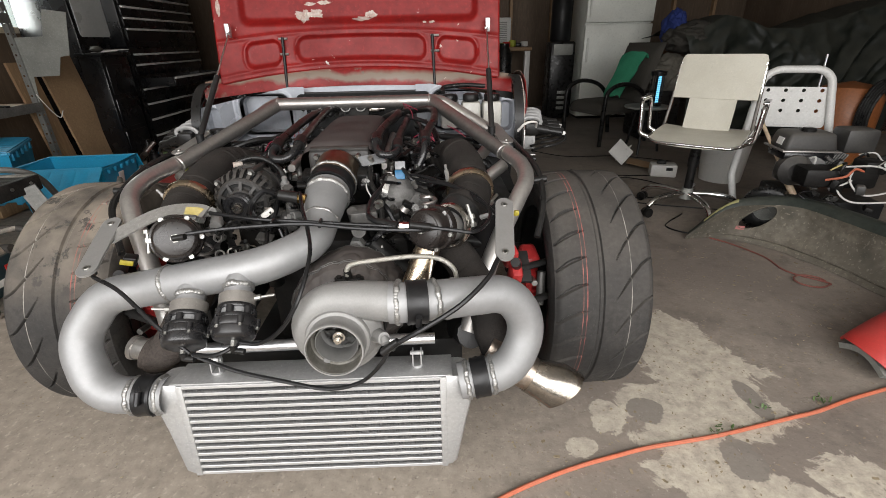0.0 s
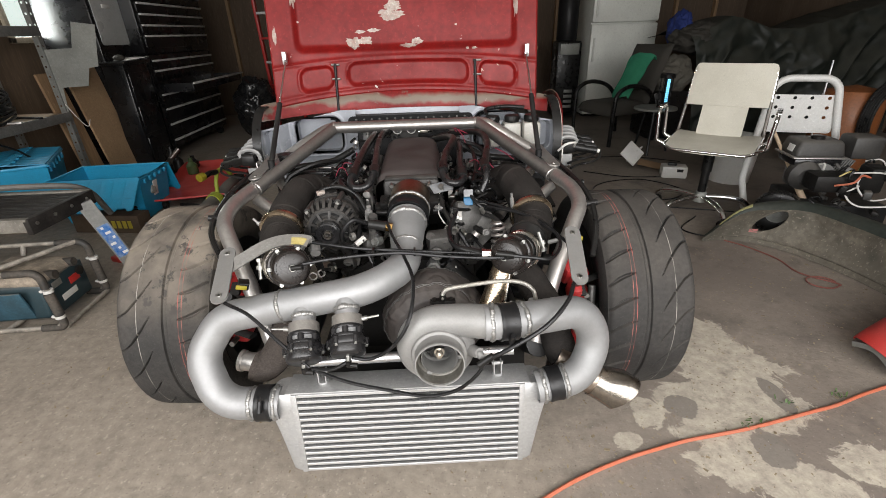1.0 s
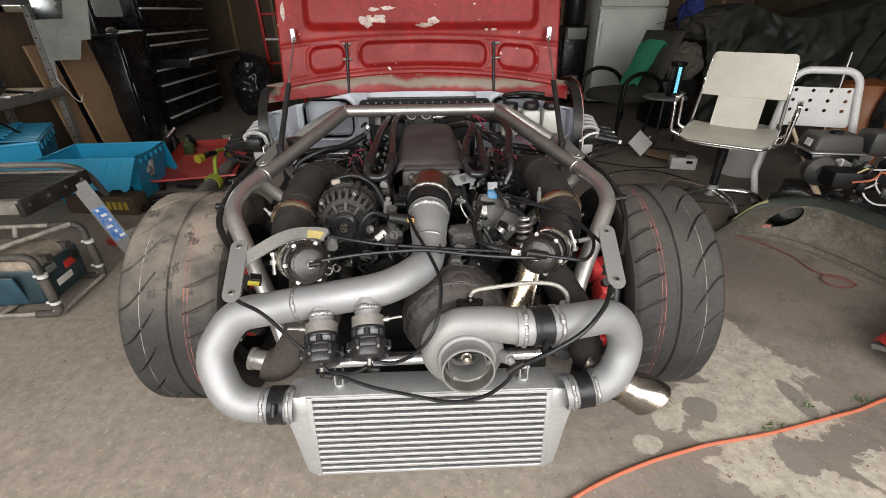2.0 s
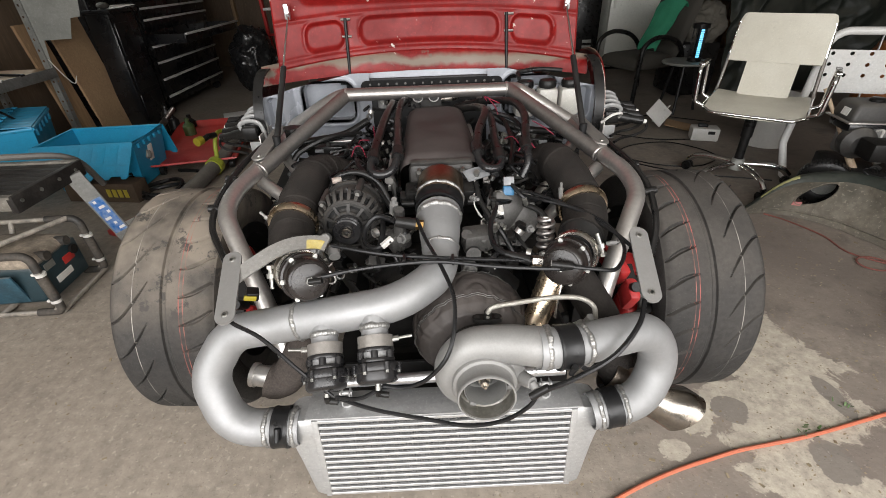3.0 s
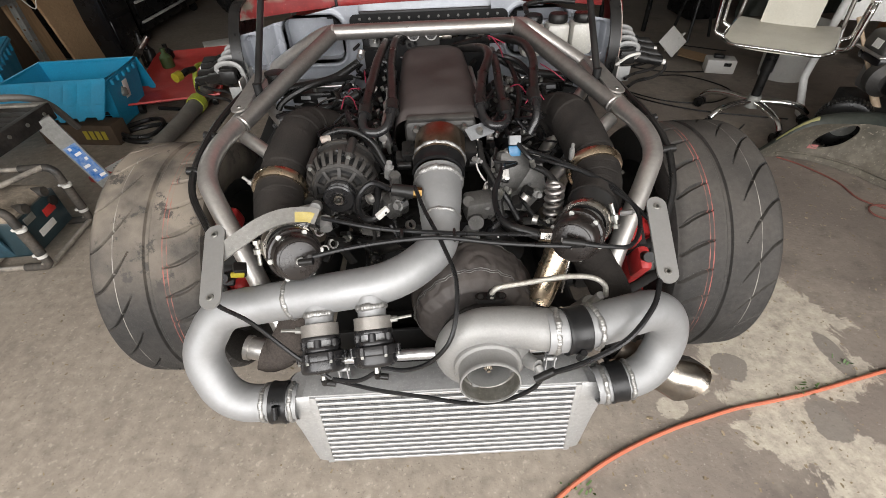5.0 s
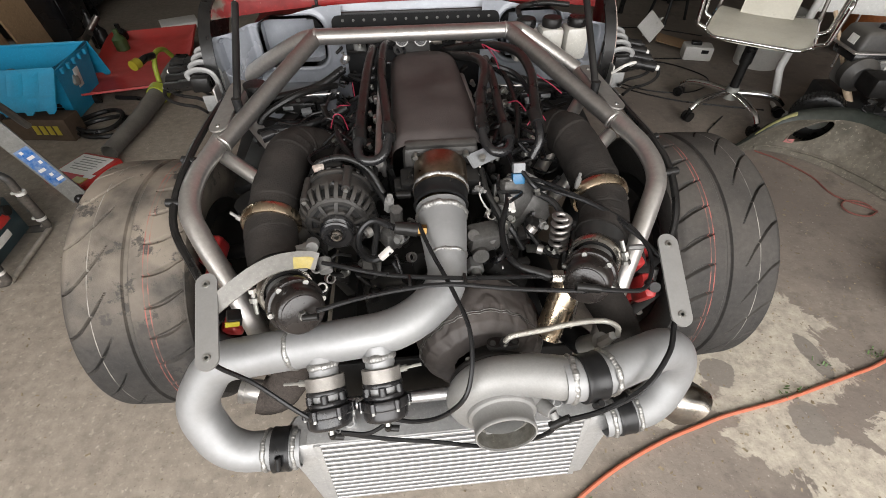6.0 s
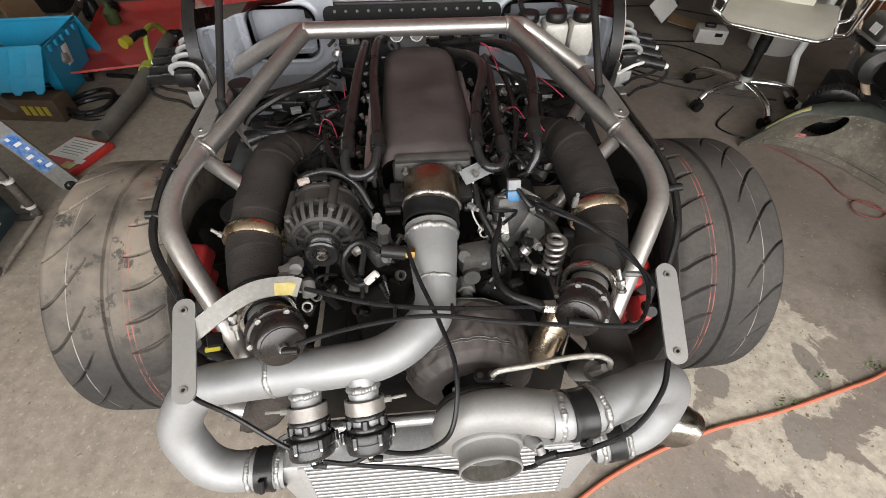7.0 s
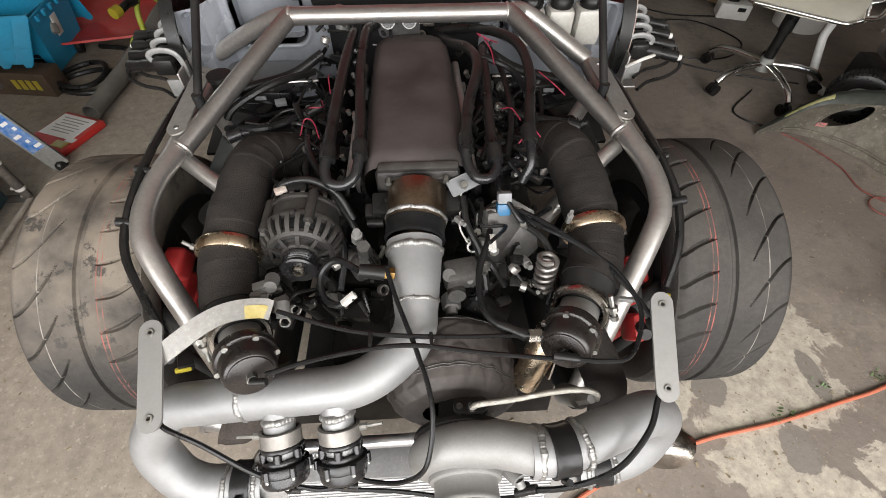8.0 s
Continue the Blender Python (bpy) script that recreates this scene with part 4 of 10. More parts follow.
for sx in (-1, 1):
    b = B()
    box(b, (0.115, 0.52, 0.06), (0.02 + sx * 0.215, 0.70, 0.655), 0.02, (0, sx * 38, 0))
    for k in range(5):
        c = (0.02 + sx * 0.245, 0.46 + k * 0.12, 0.668)
        cyl(b, c, (c[0] + sx * 0.018, c[1], c[2] + 0.022), 0.008, seg=8)
    part("valve_cover", b, BLACK_PLASTIC, engine, "black valve cover")
    b = B()
    tube(b, [(0.02 + sx * 0.128, 0.49, 0.75), (0.02 + sx * 0.122, 0.95, 0.75)], 0.011, 12)
    for k in range(4):
        c = Vector((0.02 + sx * 0.126, 0.54 + k * 0.12, 0.742))
        cyl(b, c, c + Vector((-sx * 0.01, 0, -0.06)), 0.01, seg=10)
        box(b, (0.022, 0.025, 0.02), c + Vector((sx * 0.012, 0, -0.03)), 0.003)
    part("fuel_rail", b, STEEL, engine, "fuel rail with injectors")
    for k in range(6):
        b = B()
        c = Vector((0.02 + sx * 0.15, 0.5 + k * 0.085, 0.735))
        cyl(b, c, c + Vector((sx * 0.004, 0, 0.012)), 0.006, seg=8)
        part("rail_bolt", b, BOLT, engine)


def hose(pts, r, name="hose", mat=BLACK_RUBBER, label="black rubber hose", seg=12, n=8, ends=()):
    b = B()
    tube(b, spline(pts, n), r, seg)
    ob = part(name, b, mat, car, label)
    for p, q, rr in ends:
        b = B()
        cyl(b, p, q, rr, seg=12)
        part("hose_fitting", b, BLACK_ANO, ob)
    return ob


# fuel lines beside the intake, folding back at the front
hose([(-0.118, 0.96, 0.84), (-0.132, 0.8, 0.835), (-0.141, 0.62, 0.822), (-0.147, 0.5, 0.808)], 0.0125, "fuel_hose", label="black sheathed fuel hose")
hose([(-0.062, 1.0, 0.84), (-0.086, 0.95, 0.845), (-0.094, 0.8, 0.83), (-0.085, 0.62, 0.822), (-0.08, 0.5, 0.818)], 0.0115, "fuel_hose", label="black sheathed fuel hose")
hose([(-0.147, 0.505, 0.808), (-0.15, 0.478, 0.797), (-0.14, 0.452, 0.788), (-0.112, 0.448, 0.786), (-0.09, 0.462, 0.797), (-0.08, 0.5, 0.816)], 0.0105, "return_elbow", BLACK_ANO, "glossy black hose elbow")
for p in ((-0.146, 0.515, 0.81), (-0.08, 0.512, 0.818)):
    b = B()
    cyl(b, (p[0], p[1] + 0.02, p[2] + 0.003), (p[0], p[1] - 0.016, p[2] - 0.006), 0.0162, seg=14)
    part("hose_end", b, BLACK_RUBBER, car)
hose([(0.095, 1.04, 0.79), (0.125, 0.95, 0.815), (0.168, 0.86, 0.84), (0.178, 0.76, 0.85), (0.148, 0.64, 0.835), (0.136, 0.56, 0.826), (0.13, 0.5, 0.815)], 0.0122, "fuel_hose", label="black sheathed fuel hose")
hose([(0.205, 0.9, 0.82), (0.2, 0.75, 0.82), (0.19, 0.6, 0.81), (0.19, 0.49, 0.8)], 0.0112, "fuel_hose", label="black sheathed fuel hose")
hose([(0.13, 0.505, 0.815), (0.134, 0.475, 0.8), (0.15, 0.448, 0.792), (0.176, 0.452, 0.789), (0.19, 0.475, 0.793), (0.19, 0.5, 0.8)], 0.0105, "return_elbow", BLACK_ANO, "glossy black hose elbow")
hose([(0.1, 1.06, 0.79), (0.17, 1.02, 0.815), (0.245, 0.95, 0.838), (0.29, 0.86, 0.848), (0.298, 0.74, 0.84), (0.278, 0.62, 0.825), (0.266, 0.535, 0.81)], 0.012, "fuel_hose", label="black sheathed fuel hose")
hose([(0.266, 0.535, 0.81), (0.266, 0.505, 0.8), (0.262, 0.488, 0.78), (0.248, 0.478, 0.75)], 0.0105, "hose_elbow", BLACK_ANO, "glossy black hose elbow")
for p in ((0.132, 0.52, 0.818), (0.19, 0.505, 0.801), (0.267, 0.55, 0.813)):
    b = B()
    cyl(b, (p[0], p[1] + 0.022, p[2] + 0.004), (p[0], p[1] - 0.016, p[2] - 0.006), 0.0162, seg=14)
    part("hose_end", b, BLACK_RUBBER, car)

# ---- wrapped exhaust pipes, wastegates and alternator ----
def wrapped(pts, r, label="pipe wound in black heat wrap", turns=9.0, name="wrapped_pipe", mat=WRAP):
    """A pipe wound with overlapping fabric tape."""
    line = spline(pts, 14)
    L = sum((line[i + 1] - line[i]).length for i in range(len(line) - 1))
    dense = []
    for i in range(len(line) - 1):
        for k in range(3):
            dense.append(line[i].lerp(line[i + 1], k / 3))
    dense.append(line[-1])
    b = B()
    tube(b, dense, r, 36)
    n = len(dense)
    for i, v in enumerate(b.verts):
        ring, k = divmod(i, 36)
        if ring >= n:
            continue
        f = ring / (n - 1) * L / 0.03 + k / 36
        saw = f % 1.0
        c = dense[ring]
        d = (v.co - c).normalized()
        v.co += d * (0.0004 * saw ** 3 + 0.0012 * noise.noise(v.co * 24) + 0.0011 * noise.noise(v.co * 70) + 0.0022 * noise.noise(Vector((math.floor(f) * 3.1, 0.5, k / 12))))
    return part(name, b, mat, car, label, 60)


def vband(c, d, r, parent, screw, mat=CLAMP):
    b = B()
    c, d = Vector(c), Vector(d).normalized()
    m = axis(c - d * 0.013, c + d * 0.013)
    lathe(b, [(r - 0.003, 0), (r + 0.003, 0), (r + 0.0065, 0.006), (r + 0.0065, 0.02), (r + 0.003, 0.026), (r - 0.003, 0.026)], m, 44, True)
    ob = part("v_band_clamp", b, mat, parent, "gold zinc V-band clamp")
    b = B()
    s = m @ Vector(((r + 0.012) * math.cos(screw), (r + 0.012) * math.sin(screw), 0.013))
    t = m.to_3x3() @ Vector((-math.sin(screw), math.cos(screw), 0))
    cyl(b, s - t * 0.022, s + t * 0.03, 0.0045, seg=8)
    cyl(b, s - t * 0.004, s + t * 0.006, 0.009, seg=8)
    cyl(b, s - t * 0.022, s - t * 0.014, 0.008, seg=6)
    part("clamp_bolt", b, BOLT, ob)
    return ob


pl = wrapped([(-0.17, 0.67, 0.6), (-0.215, 0.66, 0.66), (-0.262, 0.638, 0.705), (-0.303, 0.602, 0.736), (-0.322, 0.55, 0.745), (-0.333, 0.47, 0.732), (-0.339, 0.4, 0.713), (-0.338, 0.34, 0.698), (-0.328, 0.285, 0.684), (-0.315, 0.245, 0.677)], 0.0525)
vband((-0.34, 0.362, 0.702), (0.02, -1, -0.25), 0.0555, pl, 3.3)
prr = wrapped([(0.21, 0.67, 0.6), (0.26, 0.66, 0.665), (0.31, 0.638, 0.712), (0.35, 0.602, 0.742), (0.366, 0.55, 0.75), (0.376, 0.47, 0.735), (0.383, 0.4, 0.716), (0.38, 0.34, 0.701), (0.365, 0.29, 0.69), (0.35, 0.262, 0.685)], 0.0535)
vband((0.382, 0.375, 0.708), (-0.03, -1, -0.27), 0.0565, prr, 4.1)
wrapped([(-0.4, 0.13, 0.408), (-0.378, 0.127, 0.402), (-0.35, 0.13, 0.42), (-0.32, 0.142, 0.462), (-0.296, 0.17, 0.51), (-0.28, 0.21, 0.55)], 0.041, "lower exhaust pipe in brown-black heat wrap", name="lower_wrapped_pipe", mat=WRAP_BROWN)
wrapped([(0.31, 0.24, 0.62), (0.36, 0.2, 0.57), (0.4, 0.15, 0.5), (0.42, 0.12, 0.42), (0.45, 0.09, 0.36)], 0.042, "down pipe in black heat wrap", name="lower_wrapped_pipe")
b = B()
cyl(b, (-0.385, 0.13, 0.41), (-0.437, 0.138, 0.416), 0.026, 0.0255, 28)
cyl(b, (-0.43, 0.137, 0.415), (-0.44, 0.1385, 0.4165), 0.029, 0.029, 28)
part("pipe_flange", b, STEEL, car, "polished steel pipe end")


def wastegate(dome, base, label, screws=6):
    """A valve with a black domed cap and a silver body."""
    m = axis(base, dome)
    h = (Vector(dome) - Vector(base)).length
    b = B()
    lathe(b, [(0.0, -0.02), (0.036, -0.02), (0.036, h * 0.48), (0.041, h * 0.53), (0.0, h * 0.53)], m, 36)
    ob = part("wastegate", b, ALU_CAST, car, label)
    b = B()
    lathe(b, [(0.0, h * 0.52), (0.0485, h * 0.52), (0.051, h * 0.54), (0.051, h * 0.66), (0.0495, h * 0.68), (0.0455, h * 0.69), (0.0445, h * 0.7), (0.044, h * 0.84), (0.0425, h * 0.91), (0.039, h * 0.955), (0.0355, h * 0.965), (0.035, h * 0.985), (0.0335, h * 0.99), (0.0, h * 1.003)], m, 56)
    cap = part("actuator_cap", b, CAP_BLACK, ob, "black anodised actuator cap")
    for k in range(screws):
        a = 2 * math.pi * k / screws + 0.4
        q = Vector((0.0472 * math.cos(a), 0.0472 * math.sin(a), 0))
        b = B()
        cyl(b, m @ (q + Vector((0, 0, h * 0.67))), m @ (q + Vector((0, 0, h * 0.735))), 0.005, seg=12)
        part("cap_screw", b, BOLT, cap, "zinc cap screw")
    b = B()
    cyl(b, m @ Vector((0, 0, h * 0.99)), m @ Vector((0, 0, h + 0.01)), 0.009, seg=6)
    part("port_hex", b, BOLT, cap)
    b = B()
    cyl(b, m @ Vector((0, 0, h + 0.008)), m @ Vector((0, 0, h + 0.016)), 0.006, seg=10)
    e = m @ Vector((0, 0, h + 0.014))
    cyl(b, e - Vector((0.004, 0, 0)), e + Vector((0.022, -0.002, 0.004)), 0.0062, seg=10)
    part("port_elbow", b, BLACK_PLASTIC, cap)
    return ob


wl_ = wastegate((-0.24, 0.096, 0.712), (-0.297, 0.2, 0.668), "wastegate with black domed cap in front of the left pipe")
wr_ = wastegate((0.262, 0.112, 0.708), (0.327, 0.22, 0.672), "wastegate with black domed cap in front of the right pipe")
vband((0.322, 0.212, 0.675), (-0.065, -0.108, 0.036), 0.047, wr_, 5.2, STAINLESS)
b = B()
cyl(b, (0.325, 0.217, 0.675), (0.353, 0.268, 0.686), 0.044, 0.05, 32)
part("inlet_neck", b, BLACK_STEEL, wr_, "dark inlet neck")
vband((-0.292, 0.192, 0.672), (0.057, -0.104, 0.044), 0.047, wl_, 1.4, STAINLESS)
b = B()
cyl(b, (-0.295, 0.198, 0.67), (-0.317, 0.25, 0.678), 0.044, 0.05, 32)
part("inlet_neck", b, BLACK_STEEL, wl_, "dark inlet neck")
# hardware beside the left clamp
b = B()
cyl(b, (-0.25, 0.3, 0.69), (-0.245, 0.27, 0.705), 0.014, 0.012, 12)
box(b, (0.05, 0.02, 0.016), (-0.262, 0.275, 0.70), 0.004, (0, 0, 20))
cyl(b, (-0.22, 0.24, 0.70), (-0.215, 0.215, 0.69), 0.013, seg=12)
cyl(b, (-0.225, 0.26, 0.68), (-0.215, 0.235, 0.7), 0.009, seg=6)
part("cast_fitting", b, ALU_CAST, wl_, "cast fittings")

# aluminium strap with yellow tape
b = B()
path = spline([(-0.408, 0.146, 0.694), (-0.37, 0.168, 0.711), (-0.33, 0.189, 0.727), (-0.29, 0.203, 0.734), (-0.245, 0.21, 0.731), (-0.225, 0.208, 0.725)], 8)
def strap(u, v):
    f = u * (len(path) - 1)
    i = min(int(f), len(path) - 2)
    p = path[i].lerp(path[i + 1], f - i)
    t = (path[i + 1] - path[i]).normalized()
    w = t.cross(Vector((0.1, -0.45, 0.9))).normalized()
    return p + w * (v - 0.5) * 0.034
sheet(b, strap, 40, 3, 0.004)
st = part("bracket_strap", b, STRAP_ALU, car, "bent aluminium bracket strap", 30)
b = B()
def tape(u, v):
    return strap(0.7 + u * 0.24, 0.38 + v * 0.66) + Vector((0.0, -0.001, 0.0045))
sheet(b, tape, 12, 3, 0.0008)
part("tape", b, YELLOW_TAPE, st, "yellowed masking tape")

# alternator: slotted end brackets round a smooth stator band
AC, ad = Vector((-0.201, 0.34, 0.697)), Vector((0, 1, -0.02)).normalized()
m = axis(AC, AC + ad)
SLOT = material("vent_shade_black", (0.004, 0.004, 0.004), 0.9, 0, (0.006, 0.006, 0.006), 0.3, 20, 100, 0.1, 0.0)


def rib(bm, pts, w, t):
    """A bar of width w and thickness t along (radius, height) points."""
    rows = []
    for k, (r, h) in enumerate(pts):
        p0, p1 = pts[max(0, k - 1)], pts[min(len(pts) - 1, k + 1)]
        d = Vector((p1[0] - p0[0], 0, p1[1] - p0[1])).normalized()
        n = Vector((-d.z, 0, d.x))
        c = Vector((r, 0, h))
        rows.append([bm.verts.new(c + Vector((0, sy * w / 2, 0)) * q + n * sn * t / 2) for sy, sn, q in ((-1, -1, 1), (1, -1, 1), (1, 1, 0.7), (-1, 1, 0.7))])
    for p, q in zip(rows, rows[1:]):
        for k in range(4):
            bm.faces.new((p[k], p[(k + 1) % 4], q[(k + 1) % 4], q[k]))
    bm.faces.new(rows[0])
    bm.faces.new(rows[-1])


b = B()
lathe(b, [(0.0, 0.012), (0.05, 0.012), (0.062, 0.02), (0.07, 0.035), (0.07, 0.05), (0.0735, 0.052), (0.0755, 0.06), (0.0755, 0.088), (0.0735, 0.096), (0.07, 0.1), (0.068, 0.13), (0.058, 0.142), (0.0, 0.145)], m, 64)
alt = part("alternator", b, ALTERNATOR, car, "black finned alternator", 30)
# solid near-black rings give the shade of the vents between the ribs
b = B()
lathe(b, [(0.045, 0.0115), (0.0512, 0.0108), (0.0632, 0.0195), (0.0712, 0.034), (0.0712, 0.049), (0.066, 0.049)], m, 64, True)
lathe(b, [(0.066, 0.101), (0.0706, 0.101), (0.0688, 0.129), (0.062, 0.13)], m, 64, True)
part("vent_opening", b, SLOT, alt, "solid black rings for the shade behind the ribs")
for name, prof in (("hub_ring", [(0.02, -0.002), (0.036, -0.001), (0.0385, 0.003), (0.0385, 0.012), (0.02, 0.012)]),
                   ("front_ring", [(0.054, 0.006), (0.061, 0.0065), (0.0665, 0.0115), (0.067, 0.019), (0.06, 0.019)]),
                   ("front_flange", [(0.07, 0.043), (0.0805, 0.043), (0.082, 0.046), (0.082, 0.053), (0.0795, 0.056), (0.07, 0.056)]),
                   ("rear_flange", [(0.07, 0.09), (0.08, 0.09), (0.082, 0.093), (0.082, 0.1), (0.0805, 0.103), (0.07, 0.103)]),
                   ("rear_cap", [(0.05, 0.126), (0.0705, 0.126), (0.0695, 0.136), (0.06, 0.146), (0.05, 0.148)])):
    b = B()
    lathe(b, prof, m, 64, True)
    part(name, b, ALTERNATOR, alt, "", 30)
for count, pts, w, t in ((10, [(0.035, 0.003), (0.046, 0.0045), (0.058, 0.009)], 0.0075, 0.008), (26, [(0.064, 0.012), (0.0715, 0.02), (0.0775, 0.031), (0.08, 0.045)], 0.0085, 0.009),
                         (24, [(0.0795, 0.101), (0.077, 0.115), (0.068, 0.129)], 0.009, 0.008)):
    first = None
    for k in range(count):
        turn_ = m @ Matrix.Rotation(2 * math.pi * k / count + 0.1, 4, "Z")
        if first is None:
            b = B()
            rib(b, pts, w, t)
            first = part("cooling_rib", b, ALTERNATOR, alt, "", 30, turn_)
        else:
            again(first, turn_)
for a in (0.35, 2.2, 3.9, 5.4):
    b = B()
    cyl(b, m @ Vector((0.08 * math.cos(a), 0.08 * math.sin(a), 0.028)), m @ Vector((0.08 * math.cos(a), 0.08 * math.sin(a), 0.105)), 0.0095, seg=14)
    lug = part("case_lug", b, ALTERNATOR, alt)
    b = B()
    cyl(b, m @ Vector((0.08 * math.cos(a), 0.08 * math.sin(a), 0.02)), m @ Vector((0.08 * math.cos(a), 0.08 * math.sin(a), 0.028)), 0.0055, seg=6)
    part("case_bolt", b, BOLT, lug)
for sx in (-1, 1):
    b = B()
    tube(b, [AC + Vector((sx * 0.06, 0.03, -0.03)), AC + Vector((sx * 0.098, 0.03, -0.045))], 0.02, 14, flat=0.9)
    cyl(b, AC + Vector((sx * 0.1, 0.008, -0.046)), AC + Vector((sx * 0.1, 0.055, -0.046)), 0.017, seg=16)
    part("mounting_ear", b, ALTERNATOR, alt)
b = B()
box(b, (0.05, 0.03, 0.026), AC + Vector((-0.012, 0.128, 0.07)), 0.005, (15, 0, 0))
part("regulator_plug", b, BLACK_PLASTIC, alt)
b = B()
box(b, (0.024, 0.012, 0.012), AC + Vector((-0.036, 0.11, 0.078)), 0.002, (15, 0, 25))
part("plug_label", b, PRIMER, alt, "pale connector tab")
b = B()
tube(b, spline([AC + Vector((-0.06, 0.125, 0.045)), AC + Vector((-0.035, 0.122, 0.082)), AC + Vector((0.02, 0.125, 0.09)), AC + Vector((0.07, 0.11, 0.066)), AC + Vector((0.1, 0.08, 0.02))], 8), 0.0075, 10)
part("charge_cable", b, BLACK_RUBBER, alt, "black cable over the alternator")
b = B()
lathe(b, [(0.0, -0.026), (0.017, -0.026), (0.0185, -0.03), (0.031, -0.0315), (0.0345, -0.029), (0.0345, -0.026), (0.029, -0.0235), (0.033, -0.0205), (0.029, -0.0175), (0.033, -0.0145), (0.029, -0.0115), (0.033, -0.0085), (0.0345, -0.004), (0.02, -0.002), (0, -0.002)], m, 48)
pu = part("pulley", b, BLACK_ANO, alt, "ribbed pulley")
b = B()
lathe(b, [(0.005, -0.031), (0.006, -0.036), (0.0105, -0.036), (0.0125, -0.033), (0.0135, -0.0255), (0.005, -0.0255)], m, 24, True)
part("pulley_nut", b, STAINLESS, pu)
# belt running down from the pulley
b = B()
tube(b, spline([(-0.175, 0.318, 0.686), (-0.15, 0.318, 0.62), (-0.12, 0.32, 0.52)], 6), 0.011, 8, flat=0.3, up=(0, 1, 0))
tube(b, spline([(-0.235, 0.318, 0.682), (-0.24, 0.318, 0.6), (-0.2, 0.32, 0.5)], 6), 0.011, 8, flat=0.3, up=(0, 1, 0))
part("drive_belt", b, BLACK_RUBBER, car, "ribbed black drive belt")

# front cover, water pump and small castings
b = B()
box(b, (0.1, 0.035, 0.1), (0.2, 0.4, 0.69), 0.012, (-20, 15, 20))
slab(b, [(-0.07, -0.06), (0.02, -0.075), (0.075, -0.03), (0.07, 0.05), (0.02, 0.085), (-0.05, 0.06)], 0.02, Matrix.Translation((0.2, 0.4, 0.668)) @ pose(0, 0, 0, 55, 0, 8))
part("timing_cover", b, ENGINE_GREY, engine, "cast alloy front cover")
b = B()
box(b, (0.07, 0.05, 0.055), (0.11, 0.31, 0.665), 0.01, (10, 0, 10))
cyl(b, (0.085, 0.29, 0.69), (0.085, 0.31, 0.66), 0.013, seg=12)
cyl(b, (0.125, 0.285, 0.675), (0.125, 0.3, 0.66), 0.007, seg=6)
cyl(b, (0.1, 0.27, 0.645), (0.1, 0.3, 0.64), 0.018, seg=16)
part("thermostat_housing", b, ENGINE_GREY, engine, "grey cast thermostat housing")
b = B()
cyl(b, (-0.075, 0.34, 0.70), (-0.073, 0.325, 0.745), 0.013, seg=6)
cyl(b, (-0.076, 0.35, 0.64), (-0.075, 0.34, 0.7), 0.02, 0.015, 12)
box(b, (0.06, 0.05, 0.05), (-0.085, 0.36, 0.645), 0.012, (0, 0, 30))
part("accessory_bracket", b, ENGINE_GREY, engine, "grey cast accessory bracket")
b = B()
lathe(b, [(0.0, -0.02), (0.06, -0.02), (0.065, -0.012), (0.06, -0.005), (0.065, 0.002), (0.06, 0.01), (0.065, 0.02), (0.02, 0.025), (0, 0.025)], axis((0.02, 0.3, 0.5), (0.02, 0.33, 0.5)), 36)
lathe(b, [(0.0, -0.02), (0.035, -0.02), (0.038, 0.02), (0, 0.02)], axis((-0.1, 0.32, 0.55), (-0.1, 0.35, 0.55)), 28)
part("water_pump_pulley", b, BLACK_STEEL, engine, "dark pulleys behind the pipes")
for p, q, r in (((-0.06, 0.26, 0.62), (-0.13, 0.3, 0.57), 0.024), ((-0.13, 0.3, 0.57), (-0.15, 0.33, 0.48), 0.024), ((0.12, 0.3, 0.6), (0.2, 0.3, 0.52), 0.03)):
    b = B()
    cyl(b, p, q, r, seg=18)
    part("coolant_pipe", b, BLACK_RUBBER, engine)
